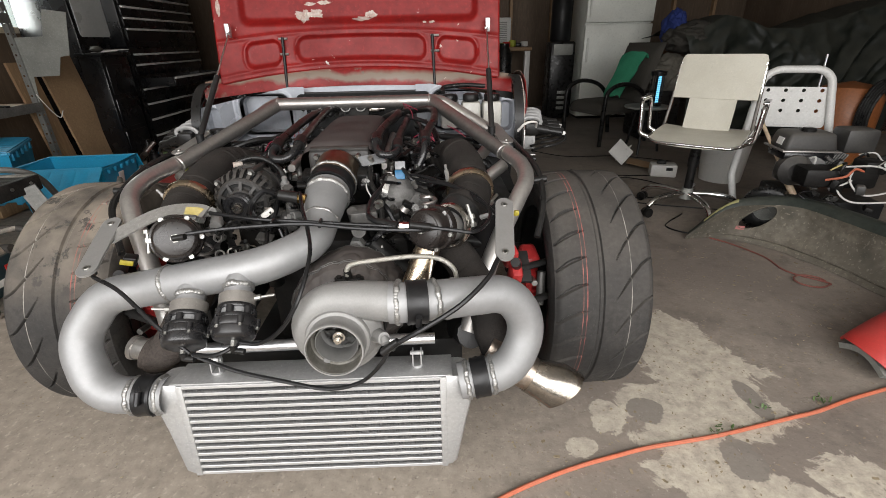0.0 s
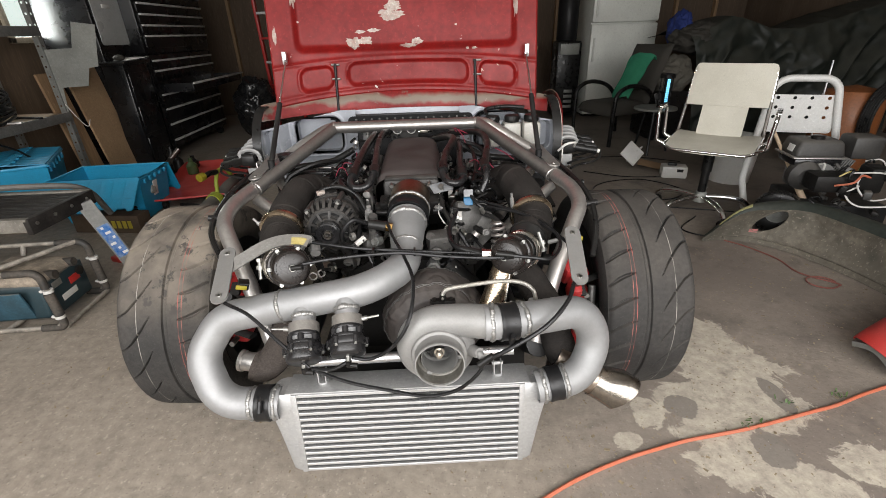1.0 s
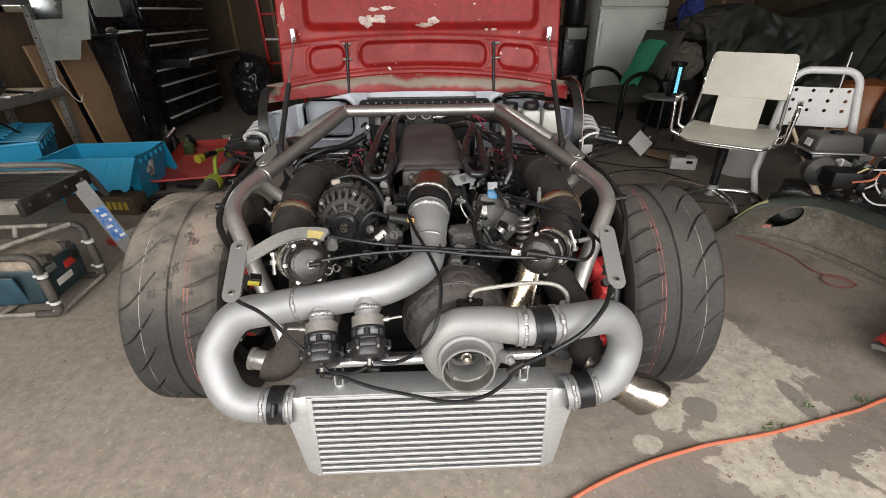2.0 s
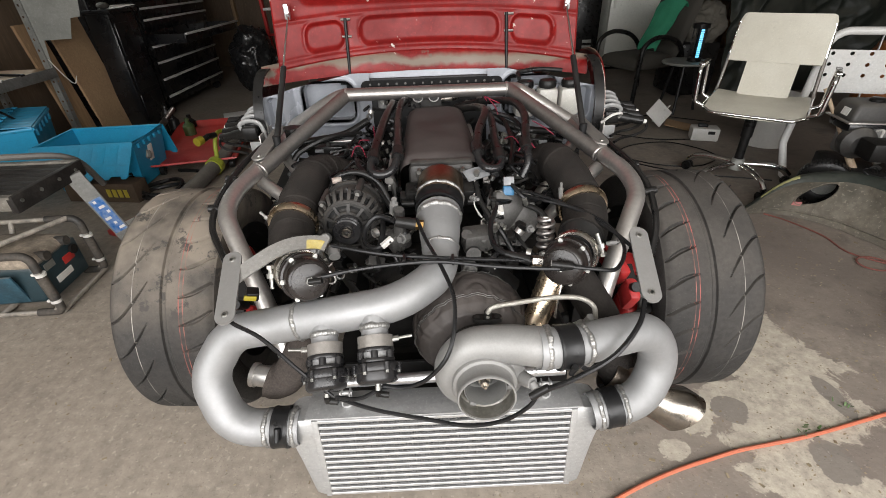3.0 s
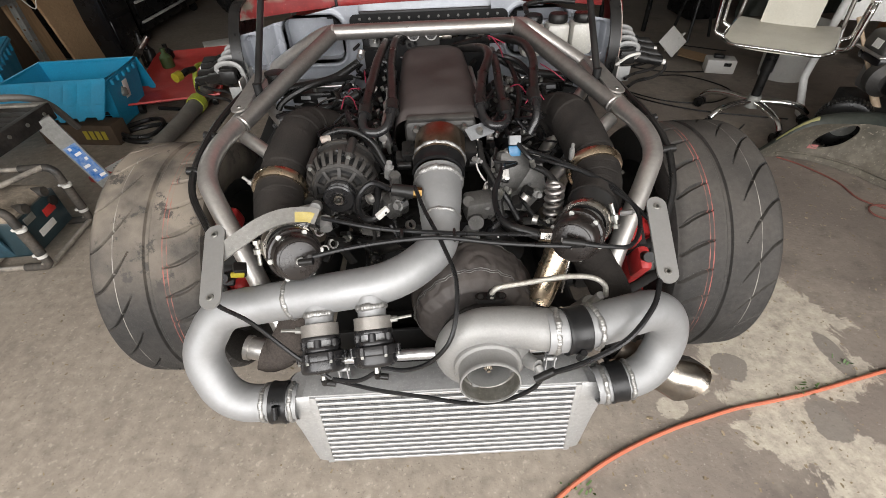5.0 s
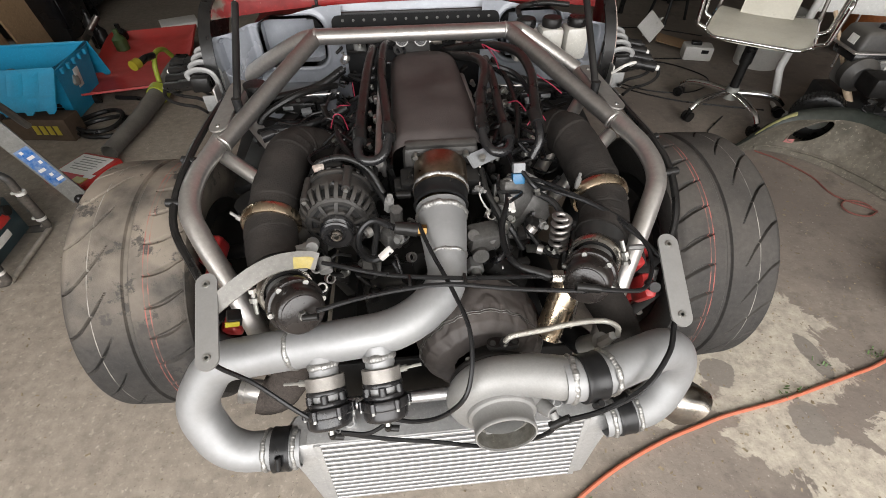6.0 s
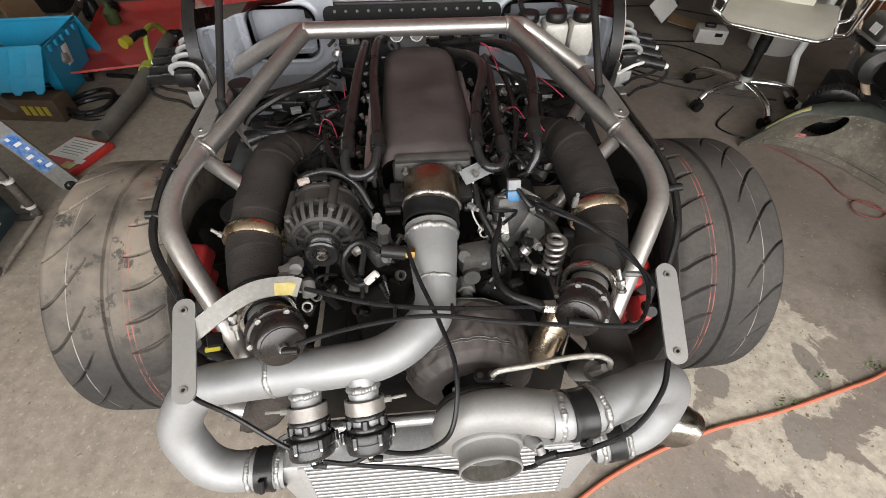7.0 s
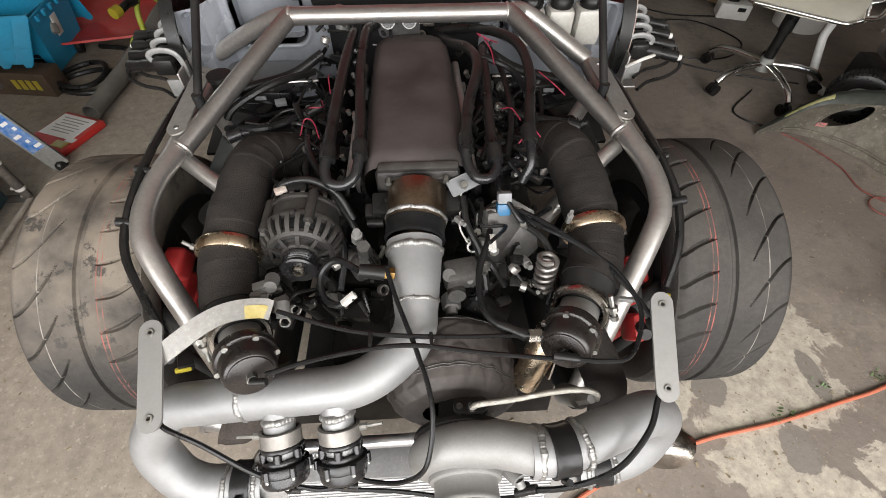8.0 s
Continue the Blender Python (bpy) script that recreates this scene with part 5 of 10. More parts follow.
# front cross member, steering rack and red subframe
b = B()
tube(b, [(-0.235, 0.056, 0.466), (0.0, 0.056, 0.47), (0.28, 0.056, 0.474)], 0.0125, 14)
part("front_bar", b, STEEL_LIGHT, car, "bright steel bar above the intercooler")
for sx in (-1, 1):
    b = B()
    tube(b, [(0.008 + sx * 0.36, 0.14, 0.42), (0.008 + sx * 0.34, 0.3, 0.32), (0.008 + sx * 0.33, 0.95, 0.3)], 0.035, 12)
    box(b, (0.06, 0.16, 0.09), (0.008 + sx * 0.44, 0.5, 0.3), 0.015)
    part("chassis_rail", b, BLACK_STEEL, car, "dark chassis rail")
    b = B()
    tube(b, [(0.008 + sx * 0.34, 0.42, 0.28), (0.008 + sx * 0.6, 0.56, 0.24)], 0.022, 12)
    tube(b, [(0.008 + sx * 0.34, 0.68, 0.28), (0.008 + sx * 0.6, 0.56, 0.24)], 0.022, 12)
    part("control_arm", b, BLACK_STEEL, car, "lower control arm")
    b = B()
    tube(b, [(0.008 + sx * 0.37, 0.52, 0.5), (0.008 + sx * 0.58, 0.56, 0.44)], 0.02, 12)
    part("link_tube", b, BLACK_STEEL, car, "dark suspension tube")
    if sx > 0:
        b = B()
        box(b, (0.035, 0.1, 0.06), (0.478, 0.34, 0.55), 0.012, (20, 0, 15))
        box(b, (0.03, 0.06, 0.08), (0.488, 0.25, 0.52), 0.012, (30, 0, 0))
        part("upper_arm", b, RED_METAL, car, "red upper suspension arm")
    # coil spring damper behind the pipe
    b = B()
    c0, c1 = (Vector((0.274, 0.3, 0.722)), Vector((0.276, 0.292, 0.635))) if sx > 0 else (Vector((-0.307, 0.33, 0.6)), Vector((-0.352, 0.3, 0.44)))
    ax_ = axis(c0, c1)
    hl = (c1 - c0).length
    pts = [ax_ @ Vector((0.0175 * math.cos(k * 0.29), 0.0175 * math.sin(k * 0.29), hl * k / 110)) for k in range(111)]
    tube(b, pts, 0.005, 8)
    part("coil_spring", b, TUBE_DARK, car, "bright coil spring")
    b = B()
    box(b, (0.03, 0.1, 0.012), (0.008 + sx * 0.52, 0.33, 0.5), 0.003, (30, 0, 0))
    cyl(b, (0.008 + sx * 0.47, 0.2, 0.58), (0.008 + sx * 0.5, 0.3, 0.5), 0.012, seg=12)
    part("steering_link", b, BLACK_STEEL, car, "dark steering link")
    # drivers of the front lamps: a plug left hanging
b = B()
box(b, (0.026, 0.03, 0.02), (-0.395, 0.165, 0.635), 0.003, (0, 20, 20))
plug = part("wiring_plug", b, BLACK_PLASTIC, car, "black wiring plug with yellow lock")
b = B()
box(b, (0.026, 0.006, 0.012), (-0.395, 0.15, 0.635), 0.002, (0, 20, 20))
part("lock_tab", b, YELLOW_TAG, plug, "yellow lock tab")
b = B()
box(b, (0.012, 0.008, 0.012), (0.477, 0.215, 0.70), 0.002)
part("wiring_plug", b, YELLOW_TAG, car, "yellow wiring plug")

# exhaust
TIP_STEEL = material("smoked_stainless", (0.35, 0.33, 0.3), 0.24, 1.0, (0.27, 0.22, 0.17), 0.9, 20, 120, 0.3, 0.03, 300, 0.1)
b = B()
tube(b, spline([(0.4, 0.1, 0.41), (0.45, 0.084, 0.382), (0.507, 0.067, 0.348)], 6), 0.042, 32, hollow=0.003)
tail = part("tail_pipe", b, material("brown_heated_steel", (0.3, 0.24, 0.19), 0.32, 1.0, (0.45, 0.4, 0.35), 0.7, 22, 120, 0.3, 0.08, 300, 0.12), car, "heat-stained stainless tail pipe")
b = B()
ob_pts = [(0.5, 0.068, 0.352), (0.525, 0.06, 0.339), (0.545, 0.053, 0.328), (0.562, 0.047, 0.318)]
tube(b, ob_pts, lambda t: 0.043 + 0.002 * t, 32, hollow=0.002)
for v in b.verts:
    if v.co.x > 0.54:
        v.co.x += 0.02 * math.sin((v.co.z - 0.3) * 28) + (v.co.z - 0.3) * 0.25
part("pipe_tip", b, TIP_STEEL, tail, "polished angle-cut pipe tip")
b = B()
tube(b, [(0.272, 0.19, 0.635), (0.24, 0.152, 0.565), (0.222, 0.135, 0.53)], 0.029, 28)
for f in (0.25, 0.6):
    lathe(b, [(0.0285, -0.004), (0.0305, -0.003), (0.0305, 0.003), (0.0285, 0.004)], axis(Vector((0.272, 0.19, 0.635)).lerp(Vector((0.24, 0.152, 0.565)), f), (0.24, 0.152, 0.565)), 28, True)
gp = part("dump_tube", b, CLAMP, car, "gold-tinted dump tube under the wastegate")
b = B()
tube(b, [(0.285, 0.165, 0.64), (0.268, 0.128, 0.56)], 0.004, 8)
part("support_rod", b, STAINLESS, gp)

# ---- vacuum lines and wires ----
def line(pts, r=0.0042, mat=CABLE, name="vacuum_line", label="thin black vacuum line", n=10):
    b = B()
    tube(b, spline(pts, n), r, 8)
    return part(name, b, mat, car, label)


line([(-0.215, 0.205, 0.726), (-0.1, 0.166, 0.723), (0, 0.15, 0.72), (0.1, 0.147, 0.712), (0.17, 0.149, 0.705), (0.228, 0.148, 0.699)])
line([(-0.215, 0.094, 0.722), (-0.15, 0.112, 0.723), (-0.06, 0.128, 0.722), (0.02, 0.131, 0.721), (0.12, 0.117, 0.714), (0.2, 0.106, 0.712), (0.255, 0.097, 0.714)])
line([(0.262, 0.095, 0.722), (0.32, 0.09, 0.715), (0.37, 0.1, 0.705), (0.405, 0.15, 0.71), (0.41, 0.2, 0.72), (0.38, 0.26, 0.735), (0.31, 0.33, 0.745), (0.25, 0.385, 0.748), (0.215, 0.405, 0.745)])
line([(0.225, 0.405, 0.735), (0.27, 0.36, 0.74), (0.34, 0.3, 0.74), (0.4, 0.22, 0.725), (0.43, 0.17, 0.71)])
for c in ((-0.055, 0.143, 0.722), (0.045, 0.14, 0.719)):
    b = B()
    box(b, (0.006, 0.026, 0.014), c, 0.002)
    part("cable_tie", b, BLACK_PLASTIC, car, "cable tie")
line([(-0.03, 0.275, 0.745), (-0.01, 0.21, 0.728), (0.022, 0.12, 0.712), (0.042, 0.04, 0.69), (0.03, -0.03, 0.635), (-0.01, -0.04, 0.575), (-0.06, -0.03, 0.538), (-0.105, -0.018, 0.533)], label="thin black vacuum line looped over the pipe")
line([(-0.108, -0.02, 0.53), (-0.15, -0.032, 0.515), (-0.2, -0.024, 0.512)])
line([(-0.408, 0.075, 0.65), (-0.388, 0.045, 0.655), (-0.33, 0.02, 0.635), (-0.26, -0.012, 0.575), (-0.205, -0.024, 0.515)])
line([(-0.2, -0.025, 0.512), (-0.12, -0.025, 0.468), (-0.03, -0.028, 0.44), (0.06, -0.04, 0.427), (0.13, -0.05, 0.45), (0.175, -0.06, 0.5), (0.195, -0.058, 0.538)])
line([(0.2, -0.058, 0.542), (0.26, -0.064, 0.582), (0.33, -0.05, 0.622), (0.385, -0.005, 0.652), (0.41, 0.04, 0.668), (0.425, 0.06, 0.668)], 0.005)
for p, q in (((0.18, -0.058, 0.527), (0.212, -0.058, 0.552)), ((0.238, 0.1, 0.724), (0.28, 0.094, 0.72))):
    b = B()
    cyl(b, p, q, 0.0078, seg=10)
    c = (Vector(p) + Vector(q)) / 2
    cyl(b, c, c + Vector((0.004, 0.012, -0.012)), 0.0065, seg=10)
    part("tee_fitting", b, BLACK_PLASTIC, car, "black plastic tee fitting")
b = B()
cyl(b, (0.21, 0.15, 0.7), (0.233, 0.15, 0.697), 0.0125, seg=6)
part("hex_fitting", b, STAINLESS, car, "bright hex fitting")
hose([(0.212, 0.15, 0.7), (0.17, 0.165, 0.705), (0.14, 0.2, 0.71), (0.138, 0.27, 0.72), (0.16, 0.33, 0.735), (0.168, 0.36, 0.735)], 0.0065, "sensor_lead", CABLE, "black sensor lead")
b = B()
cyl(b, (0.208, 0.15, 0.701), (0.16, 0.172, 0.706), 0.011, 0.008, 12)
part("lead_boot", b, BLACK_RUBBER, car)
b = B()
tube(b, [(0.166, 0.345, 0.738), (0.163, 0.315, 0.732)], 0.0055, 8)
tube(b, [(0.172, 0.345, 0.738), (0.17, 0.312, 0.73)], 0.0055, 8)
part("wire_marker", b, WHITE_PLASTIC, car, "white marker sleeves on the wires")
# pressure sensor with its looped lead and a white label
b = B()
cyl(b, (-0.016, 0.27, 0.731), (-0.034, 0.27, 0.734), 0.0115, seg=6)
part("brass_adapter", b, BRASS, car, "brass adapter")
b = B()
cyl(b, (-0.033, 0.27, 0.734), (-0.078, 0.272, 0.742), 0.0145, 0.0125, 14)
part("pressure_sensor", b, BLACK_PLASTIC, car, "black pressure sensor")
line([(-0.078, 0.272, 0.742), (-0.12, 0.295, 0.745), (-0.15, 0.285, 0.72), (-0.148, 0.25, 0.7), (-0.12, 0.228, 0.7), (-0.09, 0.235, 0.715)], 0.0065, CABLE, "sensor_lead", "looped black sensor lead")
b = B()
box(b, (0.03, 0.012, 0.012), (-0.098, 0.232, 0.712), 0.002, (0, -30, 25))
part("lead_label", b, WHITE_PLASTIC, car, "white label on a lead")

# boost control solenoid and a hanging tag
b = B()
box(b, (0.027, 0.018, 0.024), (0.2, 0.408, 0.744), 0.002, (-25, 0, 0))
sol = part("boost_solenoid", b, BLUE_SOL, car, "blue and grey boost control solenoid")
b = B()
box(b, (0.027, 0.019, 0.022), (0.201, 0.418, 0.766), 0.002, (-25, 0, 0))
part("coil_cap", b, TAG, sol, "grey coil cap")
for sx in (-1, 1):
    b = B()
    cyl(b, (0.2 + sx * 0.016, 0.405, 0.742), (0.2 + sx * 0.034, 0.405, 0.742), 0.0055, seg=8)
    part("port_nipple", b, BOLT, sol)
b = B()
slab(b, rounded2(0.07, 0.034, 0.004), 0.003, Matrix.Translation((0.123, 0.452, 0.776)) @ pose(0, 0, 0, 35, 0, 32), [circle2(0, 0, 0.006)[::-1]])
tg = part("linkage_plate", b, TAG, car, "grey metal linkage plate", 20)
b = B()
cyl(b, (0.123, 0.447, 0.77), (0.122, 0.437, 0.788), 0.0075, seg=6)
part("plate_bolt", b, BOLT, tg)
line([(0.118, 0.44, 0.77), (0.114, 0.41, 0.745), (0.112, 0.385, 0.72), (0.125, 0.365, 0.7), (0.13, 0.37, 0.692), (0.12, 0.376, 0.7)], 0.002, WHITE_PLASTIC, "safety_wire", "thin pale safety wire")

# wires: red bits and dark looms in the bay
rnd = random.Random(5)
for pts in ([(-0.215, 0.72, 0.78), (-0.2, 0.69, 0.8), (-0.178, 0.7, 0.795), (-0.19, 0.75, 0.78)], [(-0.225, 0.63, 0.77), (-0.215, 0.66, 0.79), (-0.195, 0.65, 0.79), (-0.18, 0.61, 0.775)],
            [(-0.18, 0.86, 0.78), (-0.175, 0.81, 0.805), (-0.17, 0.77, 0.785)], [(0.2, 0.9, 0.85), (0.19, 0.88, 0.868), (0.215, 0.865, 0.86), (0.24, 0.88, 0.845)],
            [(0.205, 0.88, 0.86), (0.22, 0.84, 0.845), (0.225, 0.8, 0.83)], [(0.23, 0.68, 0.79), (0.25, 0.665, 0.8), (0.268, 0.64, 0.785)], [(0.285, 0.7, 0.8), (0.29, 0.65, 0.79), (0.27, 0.6, 0.785)],
            [(0.245, 0.54, 0.8), (0.27, 0.555, 0.825), (0.295, 0.56, 0.8)], [(0.34, 0.82, 0.8), (0.37, 0.78, 0.79), (0.4, 0.76, 0.77)]):
    line(pts, 0.0015, RED_WIRE, "red_wire", "thin red wire")
looms = [[(-0.24, 0.95, 0.74), (-0.33, 0.86, 0.76), (-0.42, 0.8, 0.735), (-0.45, 0.78, 0.7)], [(-0.2, 0.8, 0.74), (-0.3, 0.72, 0.735), (-0.4, 0.73, 0.72), (-0.44, 0.76, 0.7)],
         [(-0.18, 0.62, 0.74), (-0.21, 0.56, 0.745), (-0.19, 0.5, 0.73), (-0.16, 0.44, 0.7)], [(-0.215, 0.66, 0.76), (-0.2, 0.58, 0.765), (-0.165, 0.5, 0.76), (-0.11, 0.42, 0.72), (-0.08, 0.38, 0.68)],
         [(0.23, 0.92, 0.81), (0.25, 0.8, 0.8), (0.25, 0.66, 0.78), (0.23, 0.56, 0.75)], [(0.2, 0.84, 0.83), (0.27, 0.8, 0.815), (0.3, 0.72, 0.79), (0.31, 0.6, 0.75)],
         [(0.12, 0.43, 0.76), (0.125, 0.38, 0.735), (0.15, 0.33, 0.7), (0.16, 0.28, 0.65)], [(0.16, 0.4, 0.71), (0.14, 0.36, 0.7), (0.17, 0.32, 0.68), (0.2, 0.3, 0.63)],
         [(0.24, 0.4, 0.71), (0.28, 0.36, 0.7), (0.3, 0.31, 0.66), (0.29, 0.27, 0.6)], [(-0.14, 0.42, 0.72), (-0.12, 0.36, 0.69), (-0.13, 0.3, 0.64)], [(-0.4, 0.95, 0.66), (-0.3, 0.85, 0.66), (-0.25, 0.75, 0.68)],
         [(0.4, 0.95, 0.68), (0.33, 0.85, 0.69), (0.3, 0.74, 0.7)], [(0.35, 0.99, 0.72), (0.37, 0.85, 0.7), (0.34, 0.7, 0.67)]]
for k, pts in enumerate(looms):
    line(pts, 0.0095 if k < 2 else 0.0072, CABLE if k % 2 else BLACK_RUBBER, "wiring_loom", "black sheathed wiring loom")
for k in range(46):
    s = rnd.choice((-1, 1))
    p = Vector((0.02 + s * rnd.uniform(0.14, 0.3), rnd.uniform(0.4, 0.95), rnd.uniform(0.66, 0.76)))
    pts = [p]
    for j in range(3):
        p = p + Vector((rnd.uniform(-0.05, 0.05), rnd.uniform(-0.07, 0.07), rnd.uniform(-0.03, 0.03)))
        pts.append(p)
    line(pts, rnd.uniform(0.0025, 0.0055), CABLE if rnd.random() < 0.75 else BLACK_RUBBER, "wire", "loose black wire", 6)
for k in range(34):
    s = rnd.choice((-1, 1))
    p = Vector((0.02 + s * rnd.uniform(0.13, 0.24), rnd.uniform(0.38, 0.95), rnd.uniform(0.66, 0.745)))
    b = B()
    if k % 3:
        box(b, (rnd.uniform(0.015, 0.035), rnd.uniform(0.015, 0.03), rnd.uniform(0.012, 0.025)), p, 0.003, (rnd.uniform(-30, 30), rnd.uniform(-30, 30), rnd.uniform(0, 90)))
        part("connector", b, BLACK_PLASTIC if k % 6 else TAG, car, "small wiring connector")
    else:
        cyl(b, p, p + Vector((rnd.uniform(-0.01, 0.01), -0.01, 0.02)), rnd.uniform(0.005, 0.009), seg=6)
        part("bolt", b, BOLT, car, "zinc bolt")

# rubber-covered cables along the frame rails
line([(-0.57, 1.0, 0.72), (-0.552, 0.86, 0.745), (-0.553, 0.7, 0.752), (-0.556, 0.56, 0.745), (-0.562, 0.45, 0.715), (-0.548, 0.37, 0.69), (-0.5, 0.29, 0.66), (-0.46, 0.23, 0.62)], 0.0085, BLACK_RUBBER, "loom", "black loom tied along the frame rail")
line([(0.57, 0.96, 0.73), (0.56, 0.8, 0.752), (0.562, 0.68, 0.752), (0.575, 0.55, 0.742), (0.585, 0.45, 0.712), (0.575, 0.36, 0.66), (0.55, 0.3, 0.6)], 0.0085, BLACK_RUBBER, "loom", "black loom tied along the frame rail")
for p, q in (((-0.535, 0.56, 0.74), (-0.57, 0.565, 0.745)), ((-0.54, 0.44, 0.71), (-0.578, 0.44, 0.714)), ((0.55, 0.55, 0.735), (0.59, 0.555, 0.742)), ((0.555, 0.44, 0.708), (0.6, 0.445, 0.712))):
    b = B()
    cyl(b, p, q, 0.0098, seg=12)
    part("p_clip", b, BLACK_RUBBER, car, "rubber clip")

# ---- coil packs on their brackets ----
COIL_GREY = material("pale_grey_bracket", (0.24, 0.24, 0.235), 0.5, 0.2, (0.22, 0.22, 0.215), 0.5, 20, 120, 0.2, 0.05, 300)
for side, c0, c1, e0, e1 in ((-1, (-0.625, 0.985, 0.765), (-0.635, 1.13, 0.778), (-0.775, 1.05, 0.715), (-0.78, 1.165, 0.745)),
                             (1, (0.66, 1.015, 0.762), (0.69, 1.175, 0.772), (0.79, 1.0, 0.73), (0.81, 1.17, 0.742))):
    c0, c1, e0, e1 = Vector(c0), Vector(c1), Vector(e0), Vector(e1)
    b = B()
    mid = (c0 + c1) / 2
    box(b, (0.006, 0.24, 0.1), (mid.x - side * 0.034, mid.y, 0.7), 0.002)
    box(b, (0.05, 0.24, 0.006), (mid.x - side * 0.012, mid.y, 0.652), 0.002)
    br = part("coil_bracket", b, STEEL, car, "steel coil pack bracket")
    for k in range(4):
        c, e = c0.lerp(c1, k / 3), e0.lerp(e1, k / 3)
        out = Vector((side, 0, 0))
        b = B()
        hook = [(0.045, -0.004), (0.05, 0.009), (0.042, 0.019), (0.02, 0.026), (-0.006, 0.024), (-0.024, 0.012), (-0.031, -0.012), (-0.03, -0.045), (-0.022, -0.06)]
        tube(b, spline([c + out * hx + Vector((0, 0, hz)) for hx, hz in hook], 6), lambda t: 0.0036 + 0.0006 * math.sin(t * 3), 10, flat=1.9, up=(0, 0, 1))
        pk = part("ignition_coil", b, COIL_GREY, br, "black ignition coil with a pale hooked bracket")
        b = B()
        box(b, (0.054, 0.034, 0.044), c + out * 0.016 + Vector((0, 0, -0.016)), 0.007)
        part("coil_body", b, BLACK_PLASTIC, pk)
        b = B()
        s0 = c + out * 0.03 + Vector((0, 0, -0.014))
        cyl(b, s0, s0.lerp(e, 0.5), 0.0165, 0.0175, 16)
        cyl(b, s0.lerp(e, 0.45), e, 0.0135, 0.0165, 16)
        part("rubber_boot", b, BLACK_RUBBER, pk)
        b = B()
        d = (e - s0).normalized()
        tube(b, spline([e - d * 0.004, e + d * 0.014, e + Vector((side * 0.008, -0.02, -0.024)), e + Vector((-side * 0.035, -0.045, -0.035)), e + Vector((-side * 0.09, -0.06, -0.04)), e + Vector((-side * 0.13, -0.09, -0.045))], 6), 0.0052, 8)
        part("plug_lead", b, BLACK_RUBBER, pk)
        if k % 2 == 0:
            b = B()
            cyl(b, e + d * 0.004, e + d * 0.014, 0.0085, seg=10)
            part("lead_clip", b, WHITE_PLASTIC, pk)
    b = B()
    box(b, (0.045, 0.008, 0.05), (mid.x - side * 0.012, c0.y - 0.03, 0.70), 0.003)
    part("bracket_foot", b, COIL_GREY, br)
b = B()
tube(b, spline([(0.6, 0.9, 0.76), (0.625, 0.88, 0.79), (0.665, 0.9, 0.79), (0.675, 0.94, 0.765)], 8), 0.0045, 8)
part("pale_cable", b, WHITE_PLASTIC, car, "looped pale cable")

# ---- bulkhead, inner wings, cowl and bonnet ----
b = B()
box(b, (0.56, 0.012, 0.34), (0.02, 1.14, 0.72), 0.004)
part("bulkhead_panel", b, BLACK_STEEL, car, "black bolted bulkhead panel")
bolt = None
for k in range(15):
    x = -0.21 + 0.46 * k / 14
    if bolt is None:
        b = B()
        cyl(b, (0, 0, 0), (0, -0.02, 0.006), 0.0044, seg=8)
        bolt = part("bulkhead_bolt", b, ENGINE_GREY, car, "", 30, Matrix.Translation((x, 1.135, 0.866)))
    else:
        again(bolt, Matrix.Translation((x, 1.135, 0.866)))
for k in range(5):
    again(bolt, Matrix.Translation((-0.225, 1.132, 0.62 + 0.05 * k)))
    again(bolt, Matrix.Translation((0.265, 1.132, 0.62 + 0.05 * k)))
b = B()
slab(b, rounded2(0.53, 0.05, 0.02), 0.012, pose(0.02, 1.128, 0.858, 75, 0, 0))
part("bulkhead_flange", b, material("matt_black_plate", (0.006, 0.006, 0.006), 0.7, 0.0, (0.012, 0.012, 0.012), 0.5, 12, 100, 0.2, 0.06, 300, 0.1, spec=0.15, specks=0.15), car, "black flange with a row of bolts")


